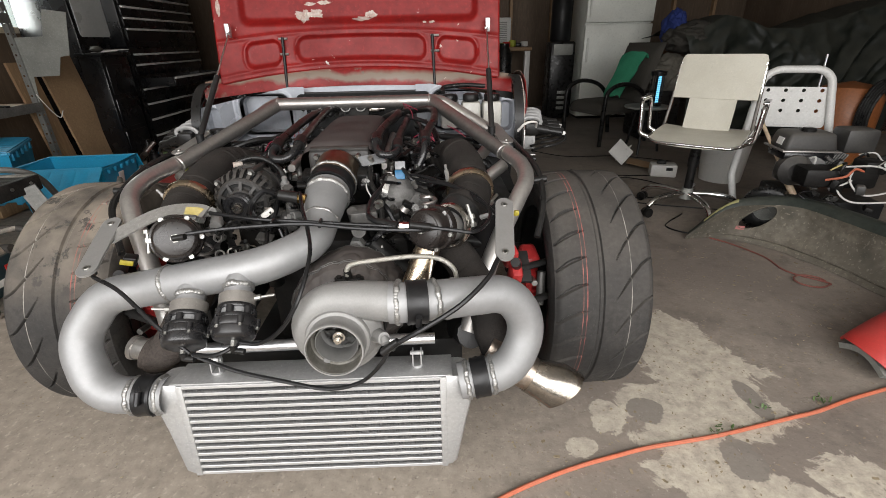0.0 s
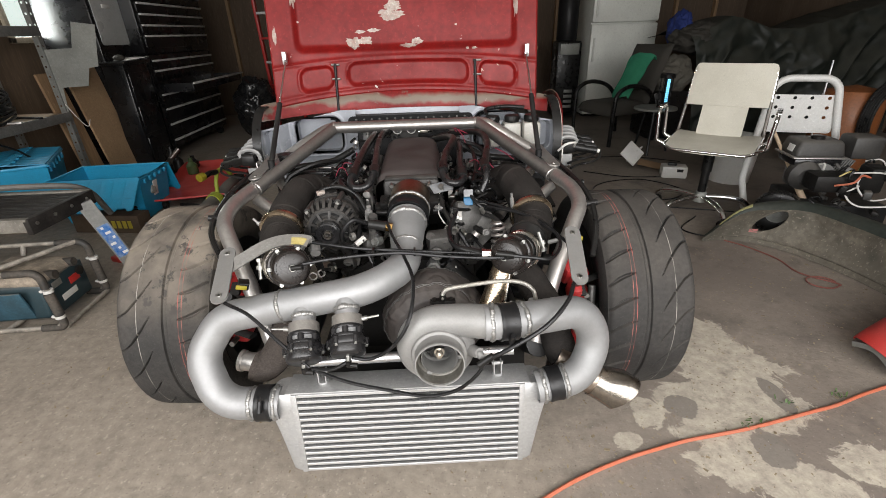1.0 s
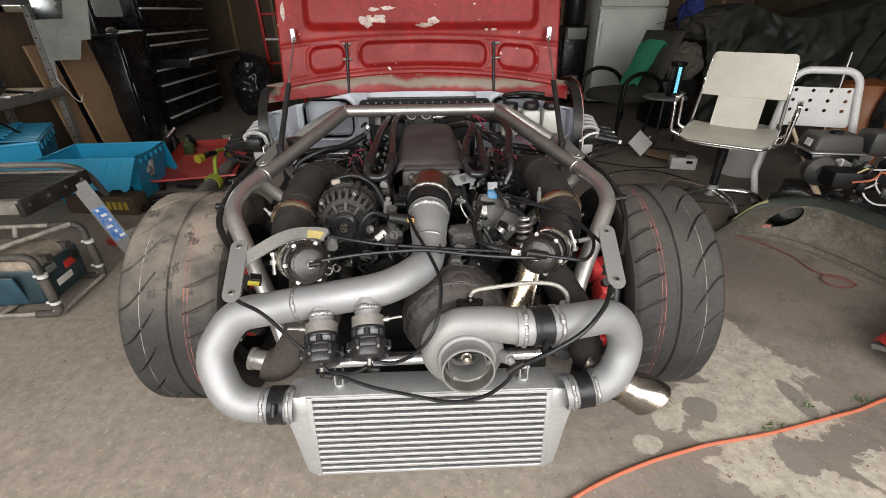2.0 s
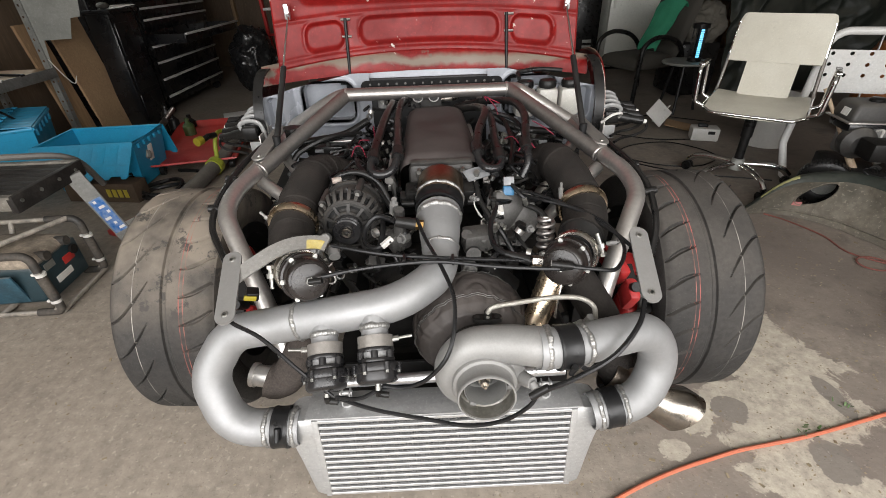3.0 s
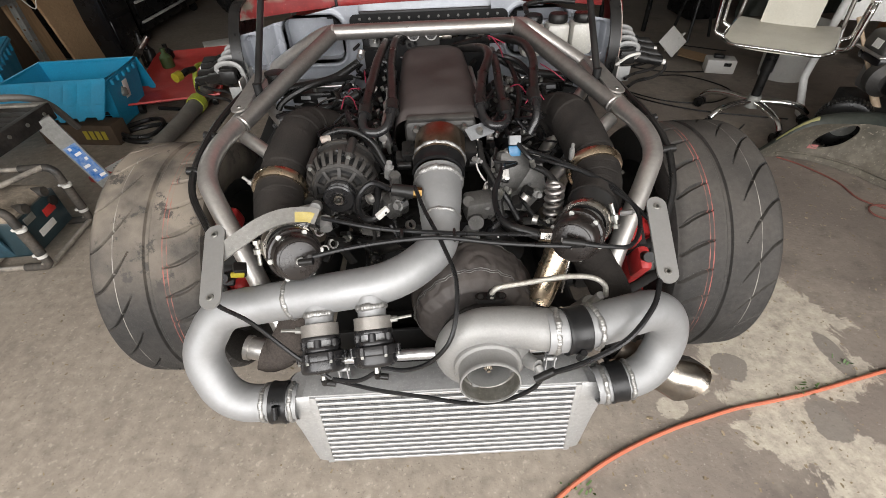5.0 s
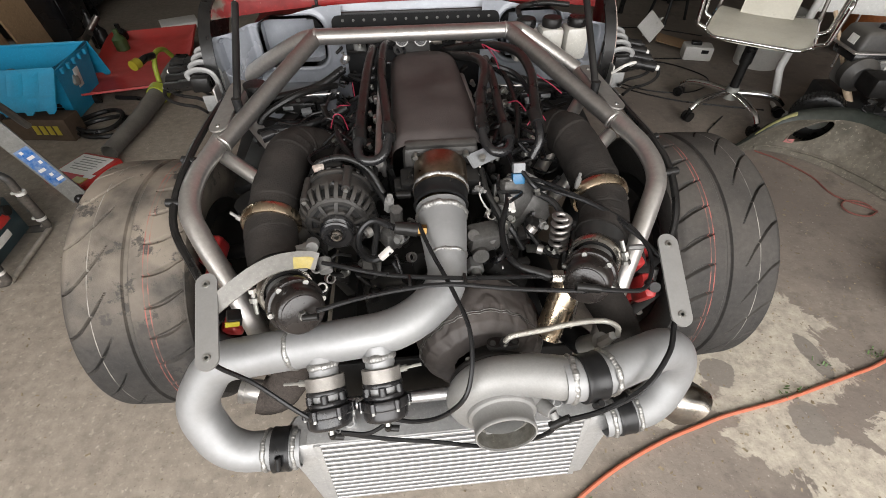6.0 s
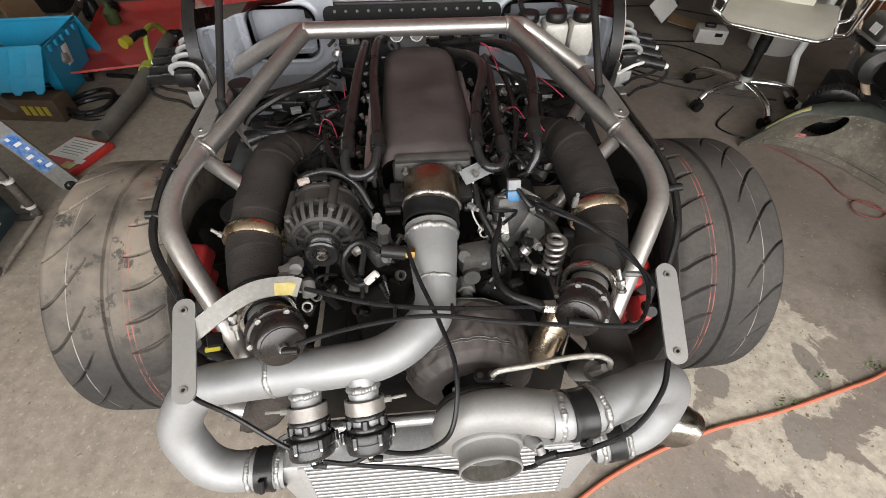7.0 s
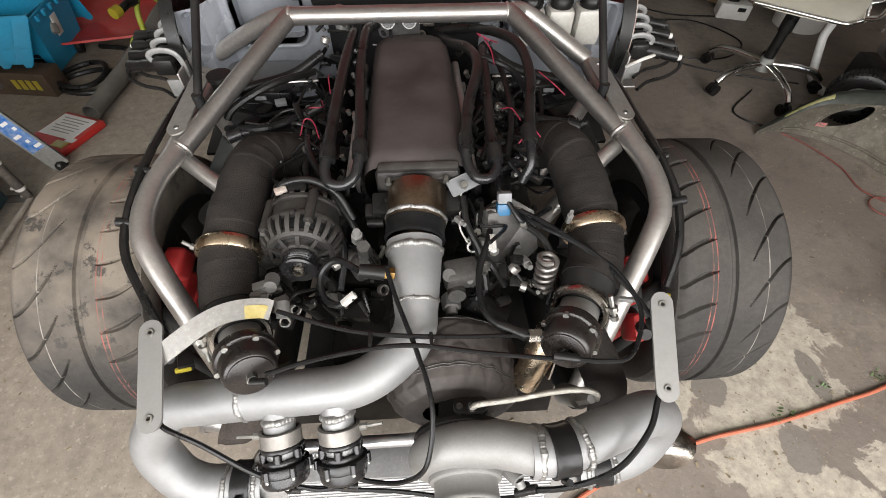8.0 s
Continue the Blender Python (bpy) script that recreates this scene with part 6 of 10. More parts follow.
def wing_panel(side):
    """A pressed grey panel beside the bulkhead with a rounded recess."""
    def f(u, v):
        x = 0.22 + 0.4 * u
        z = 0.62 + (0.292 - 0.19 * max(0, x - 0.28)) * v
        y = 1.125 - 0.05 * (u > 0.72) * min(1, (u - 0.72) / 0.12)
        dx, dz = abs(x - 0.382) - 0.1, abs(z - 0.81) - 0.076
        d = math.hypot(max(dx + 0.04, 0), max(dz + 0.04, 0)) + min(max(dx + 0.04, dz + 0.04), 0) - 0.04
        y += 0.05 * (1 - min(1, max(0, (d + 0.008) / 0.01)))
        y -= 0.004 * math.exp(-((d - 0.009) / 0.006) ** 2)
        dx, dz = abs(x - 0.575) - 0.024, abs(z - 0.79) - 0.055
        d = math.hypot(max(dx + 0.02, 0), max(dz + 0.02, 0)) + min(max(dx + 0.02, dz + 0.02), 0) - 0.02
        y += 0.035 * (1 - min(1, max(0, (d + 0.005) / 0.008)))
        return Vector((0.008 + side * x, y, z))
    b = B()
    sheet(b, f, 150, 110)
    part("wing_panel", b, GREY_BODY, car, "dusty silver-grey inner wing panel", 60)
    # black band along the recess walls, standing in for their shade
    b = B()
    loops = [[b.verts.new((0.008 + side * (0.382 + px_), y_, 0.81 + pz_)) for px_, pz_ in rounded2(0.193, 0.145, 0.036, 6)] for y_ in (1.116, 1.166)]
    for k in range(len(loops[0])):
        j = (k + 1) % len(loops[0])
        b.faces.new((loops[0][k], loops[0][j], loops[1][j], loops[1][k]))
    bmesh.ops.solidify(b, geom=b.faces[:], thickness=0.003)
    part("recess_seal", b, BLACK_RUBBER, car, "black band for the shade on the recess walls", 60)
    b = B()
    box(b, (0.36, 0.26, 0.012), (0.008 + side * 0.41, 0.99, 0.56), 0.003, (8, 0, 0))
    part("wing_shelf", b, BLACK_STEEL, car, "dark inner wing shelf")
    b = B()
    def g(u, v):
        a = radians(200 - 150 * u)
        return Vector((0.008 + side * (0.6 + 0.035 * v), 1.18 + 0.17 * math.cos(a), 0.74 + 0.19 * math.sin(a)))
    sheet(b, g, 24, 3, 0.006)
    we = part("wing_edge", b, BLACK_RUBBER, car, "dark torn edge of the front wing")
    if side > 0:
        b = B()
        tube(b, [g(k / 24, 1.0) + Vector((0.003, 0, 0)) for k in range(25)], 0.0025, 8)
        part("pale_lip", b, PRIMER, we, "pale scraped lip")


wing_panel(-1)
wing_panel(1)
b = B()
box(b, (0.27, 0.13, 0.01), (-0.385, 1.055, 0.684), 0.004, (-4, 0, 0))
box(b, (0.27, 0.01, 0.06), (-0.385, 0.992, 0.652), 0.003)
part("wing_ledge", b, GREY_BODY, car, "dusty grey ledge under the wing panel")
b = B()
def outer_wing(u, v):
    a = radians(180 - 130 * u)
    return Vector((0.65 + 0.09 * v + 0.02 * math.sin(3 * u), 1.3 + 0.24 * math.cos(a) + 0.4 * v, 0.74 + 0.2 * math.sin(a) - 0.1 * v))
sheet(b, outer_wing, 24, 10, 0.004)
part("outer_wing", b, RED_COWL, car, "remains of the red front wing")
b = B()
def outer_wing_l(u, v):
    a = radians(180 - 130 * u)
    return Vector((-0.64 - 0.06 * v, 1.3 + 0.22 * math.cos(a) + 0.4 * v, 0.72 + 0.17 * math.sin(a) - 0.1 * v))
sheet(b, outer_wing_l, 24, 10, 0.004)
part("outer_wing", b, BLACK_RUBBER, car, "dark inner wing liner")
# pale upper bulkhead strip and cowl
b = B()
def cowl_low(u, v):
    x = -0.255 + 0.53 * u
    return Vector((x, 1.158 + 0.012 * v, 0.875 + 0.045 * v))
sheet(b, cowl_low, 40, 6, 0.003)
part("cowl_channel", b, GREY_BODY, car, "pale grey cowl channel")
b = B()
def cowl(u, v):
    x = -0.63 + 1.25 * u
    e = (x / 0.6) ** 2
    lo = 0.91 - 0.04 * e
    return Vector((x, 1.162 + 0.03 * v ** 2 + 0.02 * e, lo + (0.99 - 0.052 * e - lo) * v + 0.006 * math.sin(v * math.pi)))
sheet(b, cowl, 60, 20, 0.004)
part("cowl", b, RED_COWL, car, "cowl with red paint worn to primer")


def sd_box(x, z, cx, cz, hx, hz, r):
    dx, dz = abs(x - cx) - hx + r, abs(z - cz) - hz + r
    return math.hypot(max(dx, 0), max(dz, 0)) + min(max(dx, dz), 0) - r


def step_in(d, w):
    t = min(1, max(0, 0.5 - d / w))
    return t * t * (3 - 2 * t)


HOOD_T = 0.2
def hood_in(u, v):
    """The bonnet's inner side, raised upright: a pressed frame with recesses."""
    w = 0.553
    x = (2 * u - 1) * w
    e = (x / w) ** 2
    z0 = 0.98 - 0.052 * e
    z = z0 + (1.9 - z0) * v
    y = 1.183 + HOOD_T * (z - 0.95) - 0.012 * (1 - e)
    zz = z + 0.052 * e * max(0, 1 - v * 2)
    d = sd_box(x, z, 0.008, 1.47, 0.455, 0.325, 0.03)
    y += 0.028 * step_in(d, 0.03)
    for cx, hx in ((-0.375, 0.068), (0.012, 0.25), (0.39, 0.074)):
        d = sd_box(x, zz, cx, 1.052, hx, 0.04, 0.03)
        y += 0.012 * step_in(d, 0.016) - 0.004 * math.exp(-((d - 0.008) / 0.005) ** 2)
    y -= 0.005 * math.exp(-((zz - 1.112) / 0.006) ** 2) + 0.004 * math.exp(-((zz - 0.998) / 0.005) ** 2)
    return Vector((x + 0.008, y, z))
b = B()
sheet(b, hood_in, 220, 190)
hood = part("bonnet", b, RED_PAINT, car, "raised red bonnet with chipped inner side", 60)
b = B()
def hood_out(u, v):
    p = hood_in(u, v)
    e = ((p.x - 0.008) / 0.553) ** 2
    return Vector((p.x, 1.183 + HOOD_T * (p.z - 0.95) + 0.055 - 0.035 * e, p.z))
sheet(b, hood_out, 24, 16, 0.002)
part("outer_skin", b, RED_COWL, hood, "bonnet skin")
b = B()
for sx in (-1, 1):
    tube(b, [hood_in(0.5 + sx * 0.5, k / 10) + Vector((0, 0.008, 0)) for k in range(11)], 0.008, 8)
tube(b, [hood_in(k / 30, 0) + Vector((0, 0.008, 0)) for k in range(31)], 0.007, 8)
part("rolled_edge", b, RED_PAINT, hood, "rolled bonnet edge")
# bare patches where the paint has come off
patches = [(-0.205, 1.165, 0.03, 0.022), (-0.155, 1.172, 0.028, 0.014), (-0.118, 1.21, 0.024, 0.007), (-0.175, 1.206, 0.02, 0.006), (-0.04, 1.268, 0.045, 0.02), (-0.03, 1.3, 0.03, 0.02),
           (0.03, 1.15, 0.035, 0.008), (0.06, 1.165, 0.02, 0.012), (0.272, 1.133, 0.007, 0.004), (0.3, 1.133, 0.013, 0.004), (-0.44, 1.36, 0.012, 0.06), (0.475, 1.3, 0.008, 0.05), (-0.525, 1.2, 0.008, 0.03), (0.36, 1.43, 0.03, 0.012)]
for x, z, a, c in patches:
    b = B()
    n = 44
    ring = []
    for k in range(n):
        t = 2 * math.pi * k / n
        q = 1 + 0.5 * noise.noise(Vector((x * 30 + math.cos(t) * 1.7, z * 30 + math.sin(t) * 1.7, 2))) + 0.35 * noise.noise(Vector((x * 60 + math.cos(t) * 5, z * 60 + math.sin(t) * 5, 7)))
        px_, pz_ = x + a * q * math.cos(t), z + c * q * math.sin(t)
        e = ((px_ - 0.008) / 0.553) ** 2
        z0 = 0.98 - 0.052 * e
        p = hood_in((px_ - 0.008) / 0.553 / 2 + 0.5, (pz_ - z0) / (1.9 - z0))
        ring.append(b.verts.new(p + Vector((0, -0.0016, 0))))
    b.faces.new(ring)
    bmesh.ops.triangulate(b, faces=b.faces[:])
    part("bare_patch", b, PRIMER, hood, "patch of bare primer", 0)
# hinges, pins and gas struts
for sx in (-1, 1):
    x = 0.0085 + sx * 0.297
    b = B()
    tube(b, [(x, 1.165, 0.865), (x - sx * 0.002, 1.172, 0.95), (x - sx * 0.005, 1.19, 1.09)], 0.0055, 10)
    hg = part("hinge_rod", b, BLACK_STEEL, car, "thin bonnet hinge rod")
    b = B()
    box(b, (0.03, 0.03, 0.06), (x, 1.155, 0.875), 0.004)
    box(b, (0.022, 0.012, 0.03), (x + sx * 0.024, 1.15, 0.885), 0.002)
    part("hinge_bracket", b, BLACK_STEEL, hg)
    for z in (1.03, 1.085):
        b = B()
        cyl(b, (x - 0.012, 1.17 + HOOD_T * (z - 0.95), z), (x + 0.022, 1.17 + HOOD_T * (z - 0.95), z), 0.0045, seg=8)
        part("hinge_pin", b, BOLT, hg)
    top, low = Vector((0.016 + sx * 0.494, 1.17, 1.105)), Vector((0.008 + sx * 0.477, 0.745, 0.795))
    b = B()
    tube(b, [low, low.lerp(top, 0.55)], 0.0095, 14)
    gs = part("gas_strut", b, BLACK_STEEL, car, "black gas strut holding the bonnet")
    b = B()
    tube(b, [low.lerp(top, 0.55), top], 0.0042, 10)
    part("piston_rod", b, CHROME, gs, "chrome piston rod")
    b = B()
    box(b, (0.018, 0.02, 0.05), top + Vector((sx * 0.006, 0.012, 0.012)), 0.003)
    ball(b, top, 0.009, sub=1)
    part("ball_bracket", b, STEEL_LIGHT, gs)
    b = B()
    cyl(b, low + Vector((0, 0, -0.05)), low + Vector((0, 0, 0.012)), 0.012, seg=12)
    part("strut_foot", b, BLACK_STEEL, gs)
# fuel pressure regulator on the bulkhead
b = B()
slab(b, rounded2(0.11, 0.05, 0.018), 0.03, Matrix.Translation((-0.004, 1.03, 0.815)) @ pose(0, 0, 0, 65, 0, 0))
fp = part("pressure_regulator", b, ENGINE_DARK, car, "bright fuel pressure regulator block")
for sx in (-1, 1):
    b = B()
    cyl(b, (-0.004 + sx * 0.028, 1.01, 0.842), (-0.004 + sx * 0.028, 0.998, 0.848), 0.017, seg=20)
    part("gauge_cap", b, BLACK_ANO, fp)
    b = B()
    lathe(b, [(0.0165, -0.002), (0.0195, -0.002), (0.0195, 0.004), (0.0165, 0.004)], axis((-0.004 + sx * 0.028, 0.999, 0.8475), (-0.004 + sx * 0.028, 0.987, 0.8535)), 20, True)
    part("gauge_ring", b, ALU_CAST, fp)
b = B()
cyl(b, (0.05, 1.03, 0.83), (0.11, 1.04, 0.835), 0.01, seg=10)
box(b, (0.03, 0.02, 0.018), (0.075, 1.02, 0.835), 0.003)
part("hose_barb", b, STAINLESS, fp)
b = B()
cyl(b, (-0.165, 1.09, 0.79), (-0.165, 1.08, 0.84), 0.02, 0.017, 16)
cyl(b, (-0.165, 1.08, 0.84), (-0.165, 1.078, 0.855), 0.012, seg=12)
part("filler_neck", b, ALU_CAST, car, "cast filler neck")
for x in (-0.165,):
    hose([(-0.1, 1.0, 0.82), (-0.06, 1.02, 0.845), (-0.02, 1.03, 0.85)], 0.011, "hose", BLACK_RUBBER)
# fluid reservoirs
for k in range(3):
    x = 0.36 + 0.082 * k
    b = B()
    box(b, (0.074, 0.075, 0.1), (x, 1.07, 0.8), 0.014)
    rs = part("fluid_reservoir", b, material("milky_plastic", (0.4, 0.39, 0.36), 0.35, 0, (0.32, 0.3, 0.25), 0.5, 14, 90, 0.15, 0.02) if k == 0 else bpy.data.materials["milky_plastic"], car, "milky plastic fluid reservoir")
    b = B()
    lathe(b, [(0.0, 0.0), (0.029, 0.0), (0.031, 0.004), (0.031, 0.02), (0.027, 0.026), (0, 0.027)], Matrix.Translation((x, 1.065, 0.85)), 28)
    part("cap", b, BLACK_PLASTIC, rs, "black screw cap")
b = B()
box(b, (0.26, 0.02, 0.1), (0.44, 1.112, 0.8), 0.004)
part("reservoir_bracket", b, GREY_BODY, car, "grey reservoir bracket")
hose([(0.335, 1.06, 0.885), (0.34, 1.09, 0.9), (0.42, 1.11, 0.905), (0.5, 1.1, 0.9)], 0.008, "breather_hose", BLACK_RUBBER)
# breather filter by the left brace
b = B()
lathe(b, [(0.0, 0), (0.024, 0.0), (0.026, 0.005), (0.026, 0.05), (0.03, 0.052), (0.03, 0.062), (0.0, 0.064)], Matrix.Translation((-0.44, 0.83, 0.745)), 24)
part("breather_filter", b, BLACK_RUBBER, car, "small pleated breather filter")
# cross brace bars and master cylinder at the back of the bay
for sx in (-1, 1):
    b = B()
    tube(b, [(0.008 + sx * 0.24, 0.94, 0.72), (0.008 + sx * 0.46, 0.93, 0.72)], 0.0035, 8)
    part("brake_line", b, STEEL, car, "steel line across the bay")
    b = B()
    box(b, (0.2, 0.2, 0.1), (0.008 + sx * 0.36, 0.8, 0.56), 0.02)
    box(b, (0.12, 0.1, 0.06), (0.008 + sx * 0.32, 0.86, 0.62), 0.012)
    part("heater_box", b, BLACK_PLASTIC, car, "black box low in the bay")
    b = B()
    cyl(b, (0.008 + sx * 0.42, 0.56, 0.44), (0.008 + sx * 0.45, 0.56, 0.62), 0.05, seg=20)
    part("damper_top", b, BLACK_STEEL, car, "dark damper top")
b = B()
box(b, (0.66, 0.95, 0.012), (0.02, 0.68, 0.2), 0.004)
box(b, (0.66, 0.012, 0.16), (0.02, 0.21, 0.27), 0.004, (-12, 0, 0))
part("splash_tray", b, BLACK_STEEL, car, "dark tray under the engine")
# body tub behind the bulkhead, hidden by the bonnet
b = B()
box(b, (1.3, 1.5, 0.5), (0.008, 2.05, 0.5), 0.08)
part("body_tub", b, RED_PAINT, car, "red body behind the bonnet")
for sx in (-1, 1):
    b = B()
    lathe(b, [(0.2, -0.11), (0.3, -0.12), (0.32, -0.1), (0.32, 0.1), (0.3, 0.12), (0.2, 0.11)], Matrix.Translation((0.008 + sx * 0.72, 2.75, 0.32)) @ pose(0, 0, 0, 0, 90, 0), 40, True)
    lathe(b, [(0.0, -0.08), (0.2, -0.08), (0.2, 0.08), (0.0, 0.08)], Matrix.Translation((0.008 + sx * 0.72, 2.75, 0.32)) @ pose(0, 0, 0, 0, 90, 0), 40)
    part("rear_wheel", b, TYRE_CLEAN, car, "rear wheel behind the body")

# dark parts packed low between the frame and the engine
for sx in (-1, 1):
    b = B()
    box(b, (0.2, 0.34, 0.03), (0.008 + sx * 0.45, 0.86, 0.575), 0.008, (0, sx * 12, 0))
    part("inner_wing_liner", b, BLACK_STEEL, car, "dark inner wing liner")
    b = B()
    box(b, (0.05, 0.13, 0.07), (0.008 + sx * 0.4, 0.83, 0.655), 0.01, (0, 0, sx * 20))
    part("relay_box", b, BLACK_PLASTIC, car, "black relay box")
    b = B()
    n = 34
    pts = [Vector((0.008 + sx * (0.47 - 0.12 * k / n), 0.8 - 0.05 * math.sin(3 * k / n), 0.66 + 0.035 * math.sin(3.1 * k / n))) for k in range(n + 1)]
    tube(b, spline(pts, 3), lambda t: 0.017 + 0.0025 * math.sin(t * 150), 12)
    part("corrugated_hose", b, BLACK_RUBBER, car, "corrugated black hose")
    for j in range(5):
        y = 0.72 + 0.06 * j
        line([(0.008 + sx * 0.24, y, 0.70 - 0.01 * j), (0.008 + sx * 0.31, y + 0.03, 0.715 - 0.02 * j), (0.008 + sx * 0.38, y - 0.01, 0.69), (0.008 + sx * 0.46, y + 0.04, 0.66 + 0.01 * j)], 0.0045 + 0.001 * (j % 3), BLACK_RUBBER if j % 2 else CABLE, "wire", "black wire across the bay")
    b = B()
    box(b, (0.03, 0.02, 0.014), (0.008 + sx * 0.335, 0.87, 0.70), 0.003, (10, 0, 15))
    part("connector", b, TAG, car, "small grey connector")

# small fittings, clips and hose ends scattered through the bay
fit_rnd = random.Random(21)
spots = [(-0.28, -0.13, 0.26, 0.33, 0.56, 0.66, 20), (0.12, 0.29, 0.27, 0.42, 0.58, 0.71, 36), (0.19, 0.27, 0.5, 0.9, 0.68, 0.77, 30), (-0.26, -0.15, 0.5, 0.9, 0.66, 0.76, 26), (-0.24, 0.26, 0.99, 1.11, 0.7, 0.83, 26), (-0.14, -0.03, 0.28, 0.4, 0.56, 0.68, 14)]
for x0, x1, y0, y1, z0, z1, n in spots:
    for k in range(n):
        p = Vector((fit_rnd.uniform(x0, x1), fit_rnd.uniform(y0, y1), fit_rnd.uniform(z0, z1)))
        d = Vector((fit_rnd.uniform(-1, 1), fit_rnd.uniform(-1, 0.3), fit_rnd.uniform(-0.4, 1))).normalized()
        b = B()
        kind = k % 5
        if kind == 0:
            cyl(b, p, p + d * fit_rnd.uniform(0.012, 0.022), fit_rnd.uniform(0.005, 0.009), seg=6)
            cyl(b, p - d * 0.004, p + d * 0.002, fit_rnd.uniform(0.009, 0.012), seg=12)
            part("bolt", b, BOLT, car, "zinc bolt")
        elif kind == 1:
            lathe(b, [(0.008, -0.006), (0.0115, -0.006), (0.0115, 0.006), (0.008, 0.006)], axis(p, p + d), 14, True)
            part("hose_clip", b, STEEL, car, "small hose clip")
        elif kind == 2:
            box(b, (0.03, 0.018, 0.016), p, 0.004, (fit_rnd.uniform(-40, 40), fit_rnd.uniform(-40, 40), fit_rnd.uniform(0, 180)))
            part("connector", b, BLACK_PLASTIC, car, "small wiring connector")
        elif kind == 3:
            q = p + Vector((fit_rnd.uniform(-0.05, 0.05), fit_rnd.uniform(-0.05, 0.05), fit_rnd.uniform(-0.02, 0.04)))
            r = q + Vector((fit_rnd.uniform(-0.05, 0.05), fit_rnd.uniform(-0.05, 0.05), fit_rnd.uniform(-0.04, 0.02)))
            tube(b, spline([p, q, r, r + d * 0.04], 7), fit_rnd.uniform(0.003, 0.0065), 8)
            part("wire", b, fit_rnd.choice([CABLE, BLACK_RUBBER, BLACK_RUBBER, BLACK_ANO]), car, "loose black wire")
        else:
            box(b, (fit_rnd.uniform(0.02, 0.045), fit_rnd.uniform(0.012, 0.03), 0.008), p, 0.003, (fit_rnd.uniform(-50, 50), fit_rnd.uniform(-40, 40), fit_rnd.uniform(0, 180)))
            part("casting_lug", b, ENGINE_GREY if k % 2 and y0 < 0.45 else ENGINE_DARK, car, "cast lug")

b = B()
box(b, (1.24, 0.012, 0.42), (0.008, 1.172, 0.43), 0.004)
part("lower_bulkhead", b, BLACK_STEEL, car, "black lower bulkhead")
# braces, plugs and dark boxes along the inner wings
for sx in (-1, 1):
    b = B()
    box(b, (0.13, 0.05, 0.035), (0.008 + sx * 0.37, 0.915, 0.70), 0.006, (0, 0, sx * 6))
    bx = part("fuse_box", b, BLACK_PLASTIC, car, "black fuse box")
    b = B()
    cyl(b, (0.008 + sx * 0.36, 0.905, 0.715), (0.008 + sx * 0.36, 0.9, 0.735), 0.007, seg=10)
    part("terminal_stud", b, BOLT, bx)
    b = B()
    box(b, (0.03, 0.004, 0.012), (0.008 + sx * 0.39, 0.886, 0.705), 0.001)
    part("label_plate", b, TAG, bx)
    for j, (x0, y0, z0, x1, y1, z1, r) in enumerate(((0.22, 0.97, 0.78, 0.43, 0.86, 0.745, 0.0125), (0.2, 0.76, 0.76, 0.4, 0.72, 0.715, 0.012), (0.24, 0.88, 0.74, 0.44, 0.93, 0.70, 0.008))):
        hose([(0.008 + sx * x0, y0, z0), (0.008 + sx * (x0 * 0.6 + x1 * 0.4), (y0 + y1) / 2 + 0.01, (z0 + z1) / 2 - 0.015), (0.008 + sx * x1, y1, z1)], r, "breather_hose", BLACK_RUBBER, "black breather hose",
             ends=[((0.008 + sx * x1, y1, z1), (0.008 + sx * (x1 + 0.03), y1 - 0.012, z1 - 0.004), r * 1.25)])

# front brake calipers seen between the pipes and the tyres
for sx in (-1, 1):
    b = B()
    for y, z, w, h in ((0.43, 0.475, 0.05, 0.06), (0.405, 0.425, 0.042, 0.06), (0.385, 0.37, 0.05, 0.06), (0.375, 0.315, 0.044, 0.06), (0.37, 0.27, 0.05, 0.05)):
        box(b, (w, 0.075, h), (0.008 + sx * 0.553, y if sx > 0 else y + 0.035, z if sx > 0 else z + 0.06), 0.012, (20, 0, sx * 8))
    cal = part("caliper_body", b, RED_METAL, car, "red cast brake caliper body", 50)
    b = B()
    cyl(b, (0.008 + sx * 0.575, 0.355, 0.47), (0.008 + sx * 0.57, 0.325, 0.38), 0.012, seg=14)
    part("slide_pin", b, ENGINE_GREY, cal, "grey slide pin")
    for z in (0.34, 0.44):
        b = B()
        cyl(b, (0.008 + sx * 0.553, 0.37 - (0.44 - z) * 0.25, z), (0.008 + sx * 0.553, 0.33 - (0.44 - z) * 0.25, z + 0.006), 0.009, seg=6)
        part("caliper_bolt", b, BOLT, cal)
    b = B()
    tube(b, [(0.008 + sx * 0.47, 0.31, 0.5), (0.008 + sx * 0.53, 0.33, 0.5), (0.008 + sx * 0.6, 0.38, 0.49)], 0.014, 10, flat=0.5)
    part("steering_arm", b, BLACK_STEEL, car, "dark steering arm")
    b = B()
    tube(b, [(0.008 + sx * 0.45, 0.24, 0.42), (0.008 + sx * 0.52, 0.28, 0.415), (0.008 + sx * 0.6, 0.33, 0.41)], 0.014, 10, flat=0.5)
    part("steering_arm", b, BLACK_STEEL, car, "dark steering arm")

